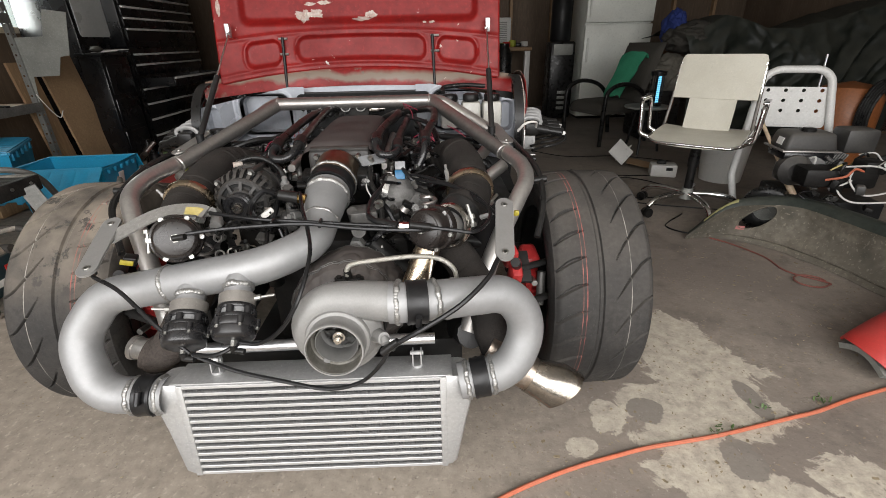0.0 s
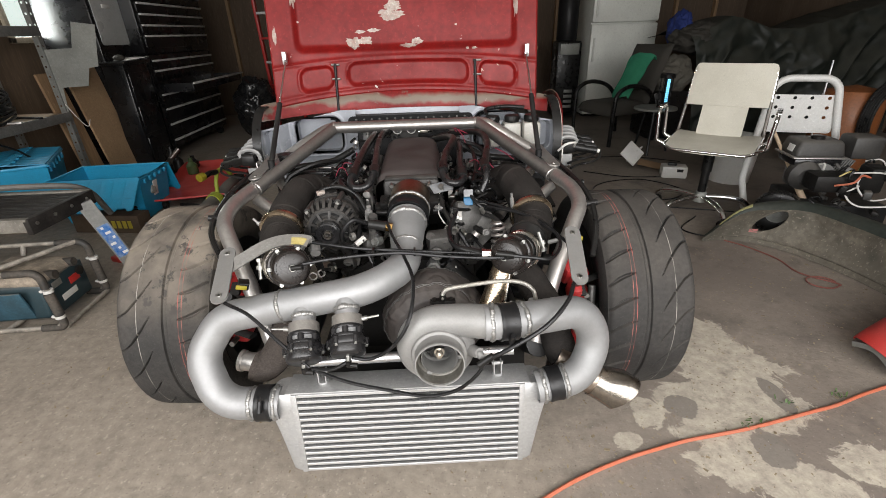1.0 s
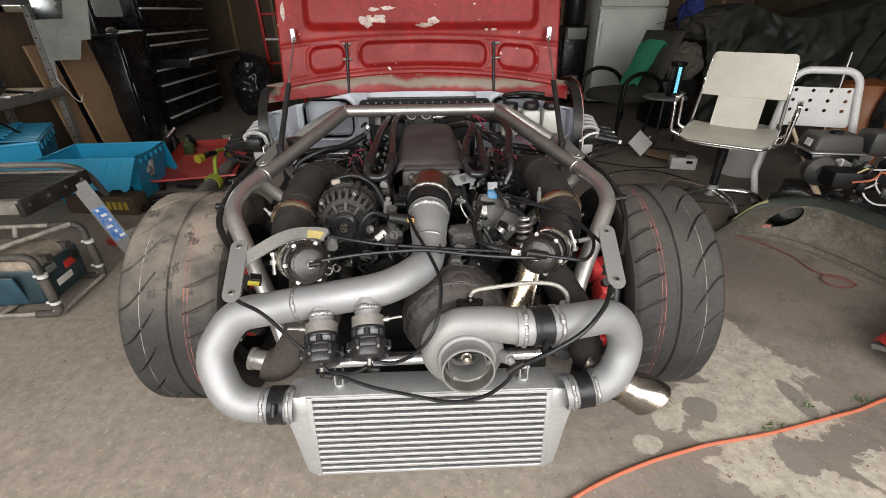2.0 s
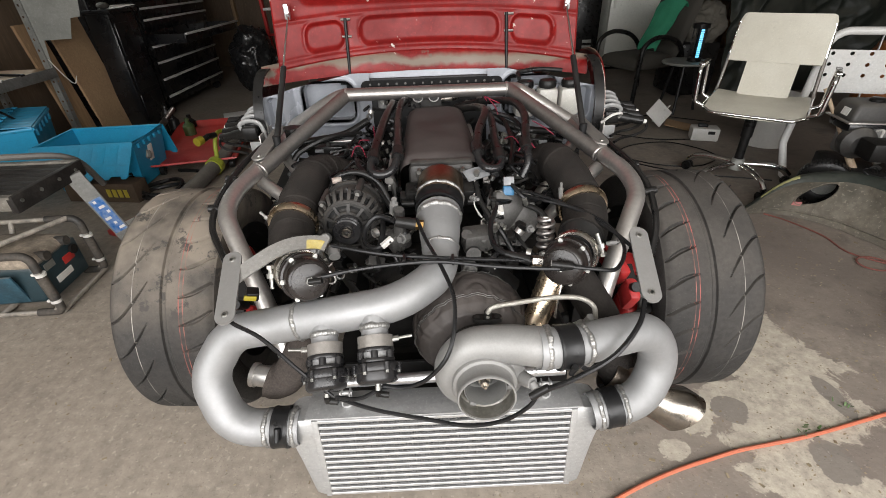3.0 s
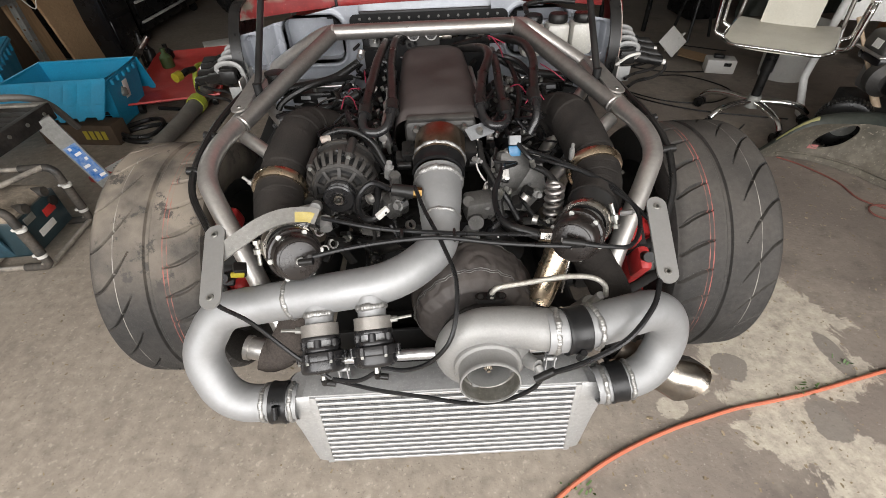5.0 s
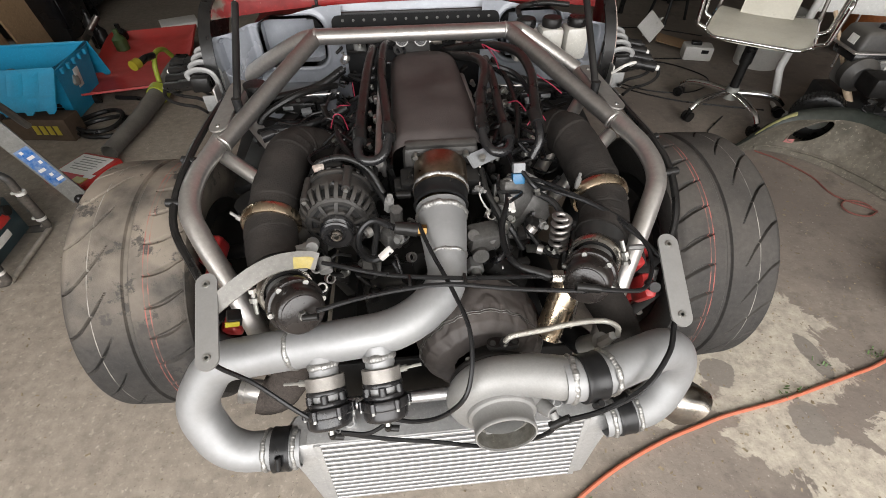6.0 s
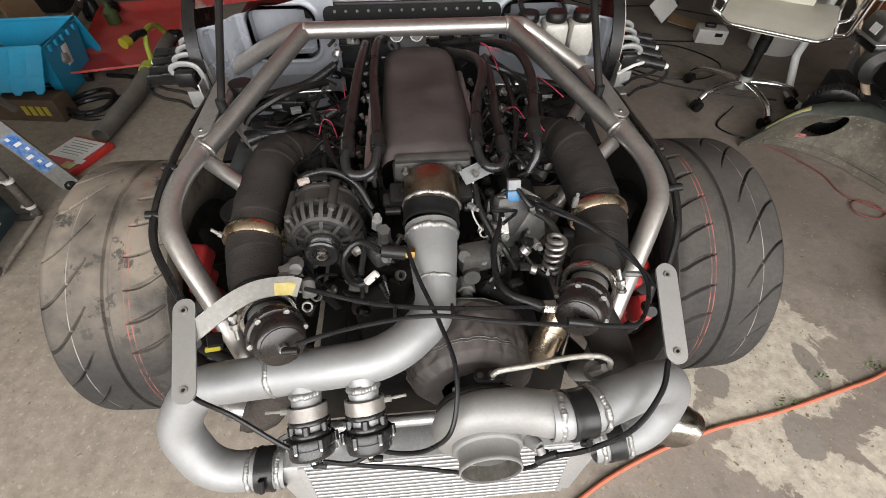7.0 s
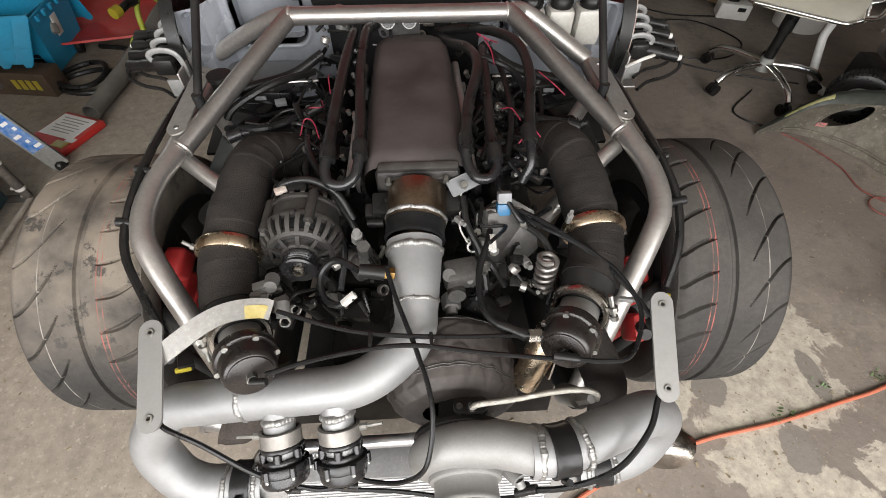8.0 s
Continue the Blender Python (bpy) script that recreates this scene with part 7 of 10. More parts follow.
# bright fittings beside the clamps and wastegates
for x, y, z, dx, dy, dz, r in ((-0.385, 0.36, 0.70, -0.02, 0.0, 0.025, 0.006), (-0.255, 0.235, 0.70, 0.0, -0.02, 0.012, 0.012), (-0.235, 0.25, 0.685, 0.015, -0.015, 0.01, 0.01), (-0.272, 0.25, 0.71, 0.02, -0.004, 0.004, 0.007),
                              (0.325, 0.375, 0.735, -0.004, -0.01, 0.03, 0.006), (0.395, 0.22, 0.69, 0.02, -0.01, 0.01, 0.006), (-0.09, 0.36, 0.72, 0.004, -0.01, 0.03, 0.011), (-0.06, 0.335, 0.665, -0.012, -0.016, 0.004, 0.014),
                              (0.105, 0.395, 0.735, 0.01, -0.016, 0.004, 0.007), (0.15, 0.36, 0.705, 0.012, -0.014, 0.008, 0.009), (0.235, 0.33, 0.68, 0.006, -0.02, 0.006, 0.01), (0.09, 0.3, 0.6, 0.0, -0.03, 0.0, 0.02)):
    b = B()
    p, d = Vector((x, y, z)), Vector((dx, dy, dz))
    cyl(b, p, p + d, r, seg=6)
    cyl(b, p + d * 0.35, p + d * 1.5, r * 0.6, seg=10)
    part("fitting", b, ALU_CAST, car, "small alloy fitting")

# ---- materials of the garage ----
def floor_material():
    mt = material("stained_concrete", (0.34, 0.295, 0.242), 0.72, 0.0, (0.27, 0.23, 0.187), 0.8, 1.1, 26, 0.4, 0.5, 70, 0.12, spec=0.35, depth=0.003)
    N, L, bs = nodes_of(mt)
    co = N.new("ShaderNodeTexCoord")
    sp = N.new("ShaderNodeSeparateXYZ")
    L.new(co.outputs["Object"], sp.inputs[0])
    def nz(scale, detail=6, rough=0.6, dist=0.0):
        n = N.new("ShaderNodeTexNoise")
        n.inputs["Scale"].default_value, n.inputs["Detail"].default_value = scale, detail
        n.inputs["Roughness"].default_value, n.inputs["Distortion"].default_value = rough, dist
        L.new(co.outputs["Object"], n.inputs["Vector"])
        return n.outputs[0]
    def mr(src, a, b, c=0.0, d=1.0):
        n = N.new("ShaderNodeMapRange")
        for k, v in zip(("From Min", "From Max", "To Min", "To Max"), (a, b, c, d)):
            n.inputs[k].default_value = v
        L.new(src, n.inputs["Value"])
        return n.outputs[0]
    def op(o, a, b):
        n = N.new("ShaderNodeMath")
        n.operation = o
        for i, v in enumerate((a, b)):
            if isinstance(v, (int, float)):
                n.inputs[i].default_value = v
            else:
                L.new(v, n.inputs[i])
        return n.outputs[0]
    def over(fac, col):
        n = N.new("ShaderNodeMix")
        n.data_type = "RGBA"
        L.new(fac, n.inputs[0])
        L.new(bs.inputs["Base Color"].links[0].from_socket, n.inputs[6])
        n.inputs[7].default_value = (*col, 1)
        L.new(n.outputs[2], bs.inputs["Base Color"])
    def blob(x, y, rx, ry):
        dx = op("DIVIDE", op("SUBTRACT", sp.outputs["X"], x), rx)
        dy = op("DIVIDE", op("SUBTRACT", sp.outputs["Y"], y), ry)
        r = op("ADD", op("MULTIPLY", dx, dx), op("MULTIPLY", dy, dy))
        return mr(r, 0.2, 1.6, 1.0, 0.0)
    # the right half is darker with oil and dirt
    right = mr(sp.outputs["X"], 0.2, 0.75)
    dirt = mr(nz(1.3, 5), 0.33, 0.6, 0.35, 0.9)
    over(op("MULTIPLY", right, dirt), (0.16, 0.134, 0.115))
    over(op("MULTIPLY", mr(nz(3.5, 7, 0.65), 0.52, 0.66), op("ADD", op("MULTIPLY", right, 0.5), 0.25)), (0.11, 0.093, 0.08))
    # a darker tone mixed in gradually towards the back
    over(op("MULTIPLY", mr(sp.outputs["Y"], 2.4, 5.0), 0.35), (0.17, 0.15, 0.13))
    # flaked pale coating in the right foreground
    edge = op("MULTIPLY", op("SUBTRACT", nz(7.5, 9, 0.66, 0.8), 0.5), 2.3)
    pale = None
    for x, y, rx, ry in ((1.12, 0.3, 0.27, 0.15), (1.2, 0.47, 0.22, 0.2), (0.98, 0.19, 0.14, 0.08), (1.0, 0.07, 0.16, 0.11), (1.13, -0.06, 0.17, 0.12), (0.8, 0.27, 0.06, 0.07), (0.68, 0.16, 0.05, 0.04), (1.36, 0.03, 0.12, 0.08), (1.14, 0.68, 0.2, 0.2)):
        q = mr(op("ADD", blob(x, y, rx, ry), edge), 0.46, 0.56)
        pale = q if pale is None else op("MAXIMUM", pale, q)
    over(op("MULTIPLY", pale, mr(nz(22, 8, 0.75), 0.34, 0.66, 1.0, 0.3)), (0.47, 0.425, 0.345))
    # dark worn islands within it
    isl = mr(op("ADD", blob(1.29, 0.32, 0.04, 0.09), edge), 0.5, 0.58)
    isl2 = op("MAXIMUM", mr(op("ADD", blob(1.12, 0.1, 0.06, 0.07), edge), 0.5, 0.58), mr(op("ADD", blob(0.93, 0.28, 0.055, 0.055), edge), 0.5, 0.58))
    over(op("MULTIPLY", op("MAXIMUM", isl, isl2), 0.9), (0.17, 0.15, 0.13))
    # grit and specks
    over(op("MULTIPLY", mr(nz(14, 8, 0.75), 0.56, 0.66, 0.0, 0.35), op("ADD", op("MULTIPLY", right, 0.8), 0.2)), (0.13, 0.11, 0.092))
    over(mr(nz(40, 6, 0.75), 0.58, 0.66, 0.0, 0.4), (0.1, 0.085, 0.07))
    over(mr(nz(55, 6, 0.75), 0.6, 0.68, 0.0, 0.35), (0.42, 0.38, 0.32))
    over(mr(nz(120, 2), 0.66, 0.72, 0.0, 0.6), (0.07, 0.06, 0.05))
    over(mr(nz(75, 2, 0.5), 0.7, 0.76, 0.0, 0.5), (0.5, 0.46, 0.4))
    return mt


FLOOR = floor_material()
PLYWOOD = material("dark_old_boards", (0.15, 0.105, 0.07), 0.75, 0.0, (0.07, 0.048, 0.033), 0.7, 3, 40, 0.4, 0.3, 60, 0.1, stretch=(1, 1, 0.15))
CEIL = material("pale_bounce_ceiling", (0.52, 0.5, 0.46), 0.85, 0.0, (0.42, 0.4, 0.37), 0.6, 2, 30, 0.3, 0.15, 60)
WOOD = material("raw_timber", (0.34, 0.22, 0.12), 0.65, 0.0, (0.22, 0.13, 0.07), 0.7, 5, 50, 0.4, 0.2, 90, 0.1, stretch=(1, 1, 0.1))
CARDBOARD = material("cardboard", (0.36, 0.235, 0.13), 0.85, 0.0, (0.28, 0.175, 0.095), 0.6, 4, 60, 0.25, 0.1, 120, 0.06)
GREY_SHEET = material("grey_steel_sheet", (0.3, 0.305, 0.28), 0.5, 0.3, (0.14, 0.14, 0.13), 0.6, 5, 60, 0.25, 0.06, 120, 0.1)
GALV = material("galvanised_angle", (0.3, 0.3, 0.285), 0.5, 0.6, (0.2, 0.2, 0.19), 0.6, 12, 80, 0.3, 0.06, 200, 0.1)
CHEST = material("black_enamel", (0.005, 0.005, 0.006), 0.28, 0.0, (0.014, 0.014, 0.014), 0.5, 6, 60, 0.2, 0.03, 120, 0.08)
TRIM_SILVER = material("drawer_pull_silver", (0.8, 0.8, 0.78), 0.4, 0.3, (0.42, 0.42, 0.41), 0.5, 10, 80, 0.2, 0.03, 200)
BIN_BLUE = material("blue_tote_plastic", (0.014, 0.29, 0.5), 0.42, 0.0, (0.012, 0.22, 0.4), 0.5, 6, 90, 0.15, 0.05, 200, 0.1, (0.12, 0.27, 0.36), 0.3)
FRIDGE = material("white_enamel", (0.8, 0.82, 0.76), 0.35, 0.0, (0.55, 0.55, 0.5), 0.5, 2, 60, 0.1, 0.04, 150, 0.08)
WHITE_LEATHER = material("cream_leatherette", (0.6, 0.575, 0.49), 0.5, 0.0, (0.5, 0.47, 0.39), 0.6, 6, 150, 0.1, 0.12, 400, 0.08)
WHITE_PAINT = material("white_painted_steel", (0.62, 0.62, 0.6), 0.4, 0.0, (0.55, 0.53, 0.5), 0.5, 8, 90, 0.15, 0.05, 200, 0.1)
TARP = material("dark_tarpaulin", (0.014, 0.018, 0.015), 0.5, 0.0, (0.03, 0.034, 0.027), 0.8, 5, 50, 0.3, 0.25, 40, 0.1, (0.12, 0.115, 0.095), 0.45, spec=0.3)
COAT = material("olive_grey_coat_cloth", (0.13, 0.12, 0.098), 0.9, 0.0, (0.07, 0.063, 0.05), 0.8, 6, 120, 0.3, 0.3, 300)
CANVAS = material("grey_canvas", (0.042, 0.038, 0.031), 0.85, 0.0, (0.07, 0.064, 0.053), 0.6, 5, 120, 0.3, 0.2, 300)
BAG = material("black_bin_bag", (0.012, 0.012, 0.013), 0.25, 0.0, (0.02, 0.02, 0.02), 0.5, 8, 60, 0.2, 0.25, 25, 0.1)
BUMPER = material("dusty_olive_bumper", (0.17, 0.15, 0.118), 0.75, 0.0, (0.035, 0.036, 0.03), 1.0, 5, 34, 0.6, 0.2, 90, 0.12, (0.17, 0.15, 0.12), 0.4, spec=0.25, specks=0.5)
BUMPER_TOP = material("dark_green_grey_plastic", (0.028, 0.034, 0.029), 0.5, 0.0, (0.05, 0.052, 0.042), 0.7, 6, 40, 0.4, 0.12, 90, 0.12, spec=0.35)
ORANGE_CORD = material("orange_cord", (0.5, 0.13, 0.065), 0.65, 0.0, (0.36, 0.14, 0.09), 0.5, 10, 90, 0.2, 0.05, 200)
TEAL = material("teal_enamel", (0.016, 0.04, 0.05), 0.4, 0.1, (0.01, 0.02, 0.025), 0.5, 8, 90, 0.2, 0.05, 200, 0.1, (0.16, 0.125, 0.095), 0.6)
CAGE = material("scuffed_cage_tube", (0.34, 0.305, 0.255), 0.55, 0.1, (0.035, 0.033, 0.03), 0.8, 20, 80, 0.3, 0.05, 200, 0.1, (0.35, 0.32, 0.28), 0.5)
RED_PLASTIC = material("red_plastic", (0.46, 0.024, 0.02), 0.45, 0.0, (0.32, 0.018, 0.016), 0.5, 6, 90, 0.15, 0.05, 200, 0.1, (0.3, 0.1, 0.08), 0.25)
LIME = material("lime_plastic", (0.33, 0.38, 0.04), 0.45, 0.0, (0.25, 0.28, 0.04), 0.4, 12, 90, 0.15, 0.03, 200)
GREY_TUBE = material("dusty_grey_tube", (0.085, 0.08, 0.072), 0.55, 0.0, (0.15, 0.14, 0.125), 0.7, 9, 90, 0.3, 0.05, 200, 0.1, (0.22, 0.2, 0.17), 0.4)
PAPER = material("white_card", (0.7, 0.69, 0.66), 0.7, 0.0, (0.6, 0.59, 0.56), 0.4, 6, 60, 0.1, 0.04, 120)
RUST = material("orange_rust_paint", (0.26, 0.085, 0.022), 0.55, 0.0, (0.25, 0.08, 0.025), 0.7, 6, 60, 0.4, 0.15, 120)
GREEN_CLOTH = material("green_cloth", (0.03, 0.24, 0.13), 0.85, 0.0, (0.02, 0.16, 0.09), 0.5, 8, 150, 0.2, 0.2, 300)
BLUE_CLOTH = material("blue_cloth", (0.02, 0.04, 0.2), 0.85, 0.0, (0.015, 0.03, 0.13), 0.5, 8, 150, 0.2, 0.2, 300)
BLUE_STICKER = material("blue_sticker", (0.03, 0.14, 0.42), 0.4, 0.0, (0.35, 0.42, 0.5), 0.7, 45, 200, 0.2, 0.02, 200)
DRIVE = material("pale_driveway", (0.42, 0.4, 0.37), 0.85, 0.0, (0.33, 0.31, 0.28), 0.6, 0.8, 20, 0.3, 0.2, 60)
GLOW = bpy.data.materials.new("cyan_light_strip")
GLOW.use_nodes = True
GLOW.node_tree.nodes["Principled BSDF"].inputs["Emission Color"].default_value = (0.05, 0.55, 0.9, 1)
GLOW.node_tree.nodes["Principled BSDF"].inputs["Emission Strength"].default_value = 1.6
OUTSIDE = bpy.data.materials.new("bright_sky_outside")
OUTSIDE.use_nodes = True
OUTSIDE.node_tree.nodes["Principled BSDF"].inputs["Base Color"].default_value = (0.8, 0.85, 0.82, 1)
OUTSIDE.node_tree.nodes["Principled BSDF"].inputs["Emission Color"].default_value = (0.86, 1.0, 0.94, 1)
OUTSIDE.node_tree.nodes["Principled BSDF"].inputs["Emission Strength"].default_value = 1.1
GLASS = bpy.data.materials.new("window_glass")
GLASS.use_nodes = True
gb = GLASS.node_tree.nodes["Principled BSDF"]
gb.inputs["Transmission Weight"].default_value, gb.inputs["Roughness"].default_value = 1.0, 0.05

# ---- the garage shell ----
X0, X1, Y0, Y1, ZC = -3.45, 5.4, -2.25, 7.3, 2.65


def structure(name, bm, mat, label, category, smooth=30):
    return tagged(part(name, bm, mat, None, label, smooth), "", category, "", "structure")


b = B()
def ground(u, v):
    return Vector((-3.6 + 9.2 * u, -2.4 + 9.85 * v, 0))
sheet(b, ground, 46, 50)
structure("floor", b, FLOOR, "stained concrete garage floor with flaked pale coating", "floor")
b = B()
box(b, (60, 30, 0.1), (0.9, -17.4, -0.062))
structure("ground", b, DRIVE, "pale concrete driveway outside the door", "ground")
b = B()
box(b, (0.15, Y1 - Y0, 1.22), (X0 - 0.075, (Y0 + Y1) / 2, 0.61))
box(b, (0.15, Y1 - Y0, ZC - 1.95), (X0 - 0.075, (Y0 + Y1) / 2, (ZC + 1.95) / 2))
box(b, (0.15, 3.55 - Y0, 0.73), (X0 - 0.075, (Y0 + 3.55) / 2, 1.585))
box(b, (0.15, Y1 - 4.15, 0.73), (X0 - 0.075, (4.15 + Y1) / 2, 1.585))
structure("wall_left", b, PLYWOOD, "dark board garage wall with a small window", "wall")
b = B()
box(b, (X1 - X0 + 0.3, 0.15, ZC), ((X0 + X1) / 2, Y1 + 0.075, ZC / 2))
structure("wall_back", b, PLYWOOD, "dark brown board back wall", "wall")
b = B()
box(b, (0.15, Y1 - Y0, ZC), (X1 + 0.075, (Y0 + Y1) / 2, ZC / 2))
structure("wall_right", b, PLYWOOD, "dark board garage wall", "wall")
b = B()
box(b, (0.6, 0.15, ZC), (X0 + 0.15, Y0 - 0.075, ZC / 2))
box(b, (2.4, 0.15, ZC), (X1 - 1.05, Y0 - 0.075, ZC / 2))
box(b, (X1 - X0 + 0.3, 0.15, ZC - 2.25), ((X0 + X1) / 2, Y0 - 0.08, (ZC + 2.25) / 2))
structure("wall_front", b, PLYWOOD, "garage front wall round the open door", "wall")
# ceiling out of view, its paleness chosen to bounce the door light
b = B()
box(b, (X1 - X0 + 0.3, Y1 - Y0 + 0.3, 0.12), ((X0 + X1) / 2, (Y0 + Y1) / 2, ZC + 0.06))
structure("ceiling", b, CEIL, "unseen pale garage ceiling that bounces light", "ceiling")
# wall studs on the back and left walls
stud = None
for k in range(13):
    x = X0 + 0.5 + 0.65 * k
    if stud is None:
        b = B()
        box(b, (0.045, 0.09, ZC), (0, 0, ZC / 2), 0.003, seg=1)
        stud = tagged(part("stud", b, WOOD, bpy.data.objects["wall_back"], "", 30, pose(x, Y1 - 0.047, 0)))
    else:
        again(stud, pose(x, Y1 - 0.047, 0))
# window
win = tagged(new("window_1"), "small window with pale wooden frame and bright glass", "window", "", "structure")
b = B()
for y, z, sy, sz in ((3.85, 1.235, 0.66, 0.05), (3.85, 1.935, 0.66, 0.05), (3.545, 1.585, 0.05, 0.75), (4.155, 1.585, 0.05, 0.75), (3.85, 1.6, 0.5, 0.03)):
    box(b, (0.17, sy, sz), (X0 - 0.06, y, z), 0.004)
part("window_frame", b, material("pale_window_wood", (0.5, 0.44, 0.34), 0.6, 0, (0.4, 0.33, 0.24), 0.6, 6, 50, 0.3, 0.1, 90), win)
b = B()
box(b, (0.006, 0.6, 0.7), (X0 - 0.08, 3.85, 1.585))
pane = part("pane", b, GLASS, win)
pane.visible_shadow = False
b = B()
box(b, (0.02, 6, 4), (X0 - 1.6, 4.2, 1.8))
structure("backdrop", b, OUTSIDE, "bright daylight outside the window", "backdrop")

# ---- things along the left wall ----
def shelf_unit():
    th = thing("shelving_unit", "grey steel angle shelving with cluttered boards against the wall", "shelf")
    for x in (-2.9, -3.36):
        for y in (1.15, 3.12):
            b = B()
            m = Matrix.Translation((x, y, 0))
            holes = [circle2(0.02, 0.06 + 0.075 * k, 0.009, 8)[::-1] for k in range(22)]
            slab(b, [(0, 0), (0.042, 0), (0.042, 1.75), (0, 1.75)], 0.0025, Matrix.Translation((x, y, 0)) @ pose(0, 0, 0, 90, 0, 90), holes)
            slab(b, [(0, 0), (0.042, 0), (0.042, 1.75), (0, 1.75)], 0.0025, Matrix.Translation((x - 0.04, y, 0)) @ pose(0, 0, 0, 90, 0, 0), holes)
            part("post", b, GALV, th)
    for z in (0.66, 1.3):
        b = B()
        box(b, (0.5, 2.0, 0.035), (-3.13, 2.14, z), 0.003)
        part("shelf_board", b, WOOD if z < 1 else GALV, th)
        b = B()
        box(b, (0.006, 2.0, 0.07), (-2.882, 2.14, z - 0.01), 0.001)
        part("shelf_edge", b, GALV, th)
    return th


shelf_unit()
# clutter on the shelf
b = B()
for k in range(14):
    a = 0.45 * k
    tube(b, [(-3.1 + 0.16 * math.cos(t) * (1 + 0.05 * math.sin(a)), 2.6 + 0.2 * math.sin(t), 0.70 + 0.012 * k + 0.05 * math.sin(t + a)) for t in [2 * math.pi * q / 24 for q in range(25)]], 0.01, 6)
alone("cable_coil", b, CABLE, "tangled coil of black cable on the shelf", "cable")
for k, (y, l, r) in enumerate(((2.55, 0.3, 20), (2.85, 0.26, -15), (2.3, 0.35, 40))):
    b = B()
    m = pose(-3.02, y, 0.688, 0, 0, r)
    tube(b, [m @ Vector((-l / 2, 0, 0)), m @ Vector((l / 2, 0, 0))], 0.009, 8)
    box(b, (0.05, 0.03, 0.015), m @ Vector((l / 2, 0, 0)), 0.003, (0, 0, r))
    alone("hand_tool", b, BLACK_STEEL if k else STEEL, "hand tool lying on the shelf board", "tool", group="tools on the shelf")
b = B()
box(b, (0.3, 0.34, 0.26), (-3.12, 1.9, 0.81), 0.02)
alone("storage_box", b, BLACK_PLASTIC, "dark storage box on the shelf", "box")
b = B()
tube(b, spline([(-2.88, 2.35, 0.6), (-2.86, 2.5, 0.5), (-2.84, 2.6, 0.36), (-2.86, 2.62, 0.2)], 8), 0.008, 8)
alone("hanging_cord", b, CABLE, "dark cord hanging from the shelf", "cord")
b = B()
tube(b, spline([(-2.87, 3.1, 0.75), (-2.85, 3.16, 0.62), (-2.84, 3.22, 0.55), (-2.83, 3.26, 0.6)], 8), 0.0035, 8)
alone("bungee_cord", b, WHITE_PLASTIC, "pale cord hooked on the shelf post", "cord")

# leaning sheets
b = B()
slab(b, [(3.38, 0.0), (3.8, 0.0), (3.75, 1.02), (3.34, 1.02)], 0.018, Matrix.Translation((-2.86, 0, 0)) @ Matrix(((0, -0.13, 1, 0), (1, 0, 0, 0), (0, 1, 0.13, 0), (0, 0, 0, 1))))
alone("fibre_board", b, CARDBOARD, "tan fibre board leaning against the shelving", "board")
b = B()
slab(b, [(3.16, 0.0), (3.4, 0.0), (3.34, 0.98), (3.12, 0.98)], 0.02, Matrix.Translation((-2.95, 0, 0)) @ Matrix(((0, -0.1, 1, 0), (1, 0, 0, 0), (0, 1, 0.1, 0), (0, 0, 0, 1))))
alone("timber_plank", b, WOOD, "brown plank leaning behind the fibre board", "plank")
b = B()
slab(b, [(-2.925, 0.68), (-2.89, 0.68), (-2.86, 0.875), (-2.654, 0.881), (-2.6, 1.016), (-2.525, 1.025), (-2.446, 1.323), (-2.62, 1.348), (-2.68, 1.164), (-2.925, 1.158)], 0.003, Matrix.Translation((0, 3.135, 0)) @ pose(0, 0, 0, 90, 0, 0))
alone("steel_sheet_offcut", b, GREY_SHEET, "grey steel sheet offcut with stepped edge", "sheet")

# black cabinet with a glossy door
cab = thing("black_cabinet", "tall glossy black cabinet with a grey door panel", "cabinet")
b = B()
box(b, (0.5, 0.48, 1.75), (-3.15, 4.06, 0.9), 0.015)
part("body", b, CHEST, cab)
b = B()
slab(b, rounded2(0.42, 0.5, 0.03), 0.006, Matrix.Translation((-2.896, 4.07, 1.42)) @ Matrix(((0, 0, 1, 0), (1, 0, 0, 0), (0, 1, 0, 0), (0, 0, 0, 1))))
part("door_panel", b, material("pale_grey_enamel", (0.5, 0.51, 0.5), 0.35, 0.1, (0.4, 0.41, 0.4), 0.5, 4, 60, 0.15, 0.04), cab, "grey reflective door panel")
b = B()
box(b, (0.012, 0.11, 0.035), (-2.885, 4.06, 1.5), 0.003)
part("label_plate", b, WHITE_PLASTIC, cab)
b = B()
ball(b, (-2.87, 4.2, 1.6), 0.035, 0.5)
part("knob", b, CHROME, cab)
lowcab = thing("low_cabinet", "low black cabinet with papers on its top", "cabinet")
b = B()
box(b, (0.2, 0.4, 1.0), (-2.79, 3.92, 0.51), 0.012)
part("body", b, CHEST, lowcab)
b = B()
box(b, (0.24, 0.44, 0.03), (-2.78, 3.92, 1.02), 0.006)
part("top", b, CHEST, lowcab)
for k in range(3):
    b = B()
    box(b, (0.012, 0.34, 0.26), (-2.685, 3.92, 0.2 + 0.3 * k), 0.006)
    dr = part("door", b, CHEST, lowcab)
b = B()
for k in range(5):
    box(b, (0.12, 0.17, 0.004), (-2.76 + 0.012 * k, 3.9 + 0.03 * k, 1.039 + 0.0045 * k), 0, (0, 0, 17 * k))
alone("paper_stack", b, PAPER, "loose white papers on the black cabinet", "paper")
b = B()
ball(b, (-2.74, 3.78, 1.065), 0.04, 1.3, 1, 0.7)
alone("rag", b, CANVAS, "crumpled grey rag on the cabinet", "rag")

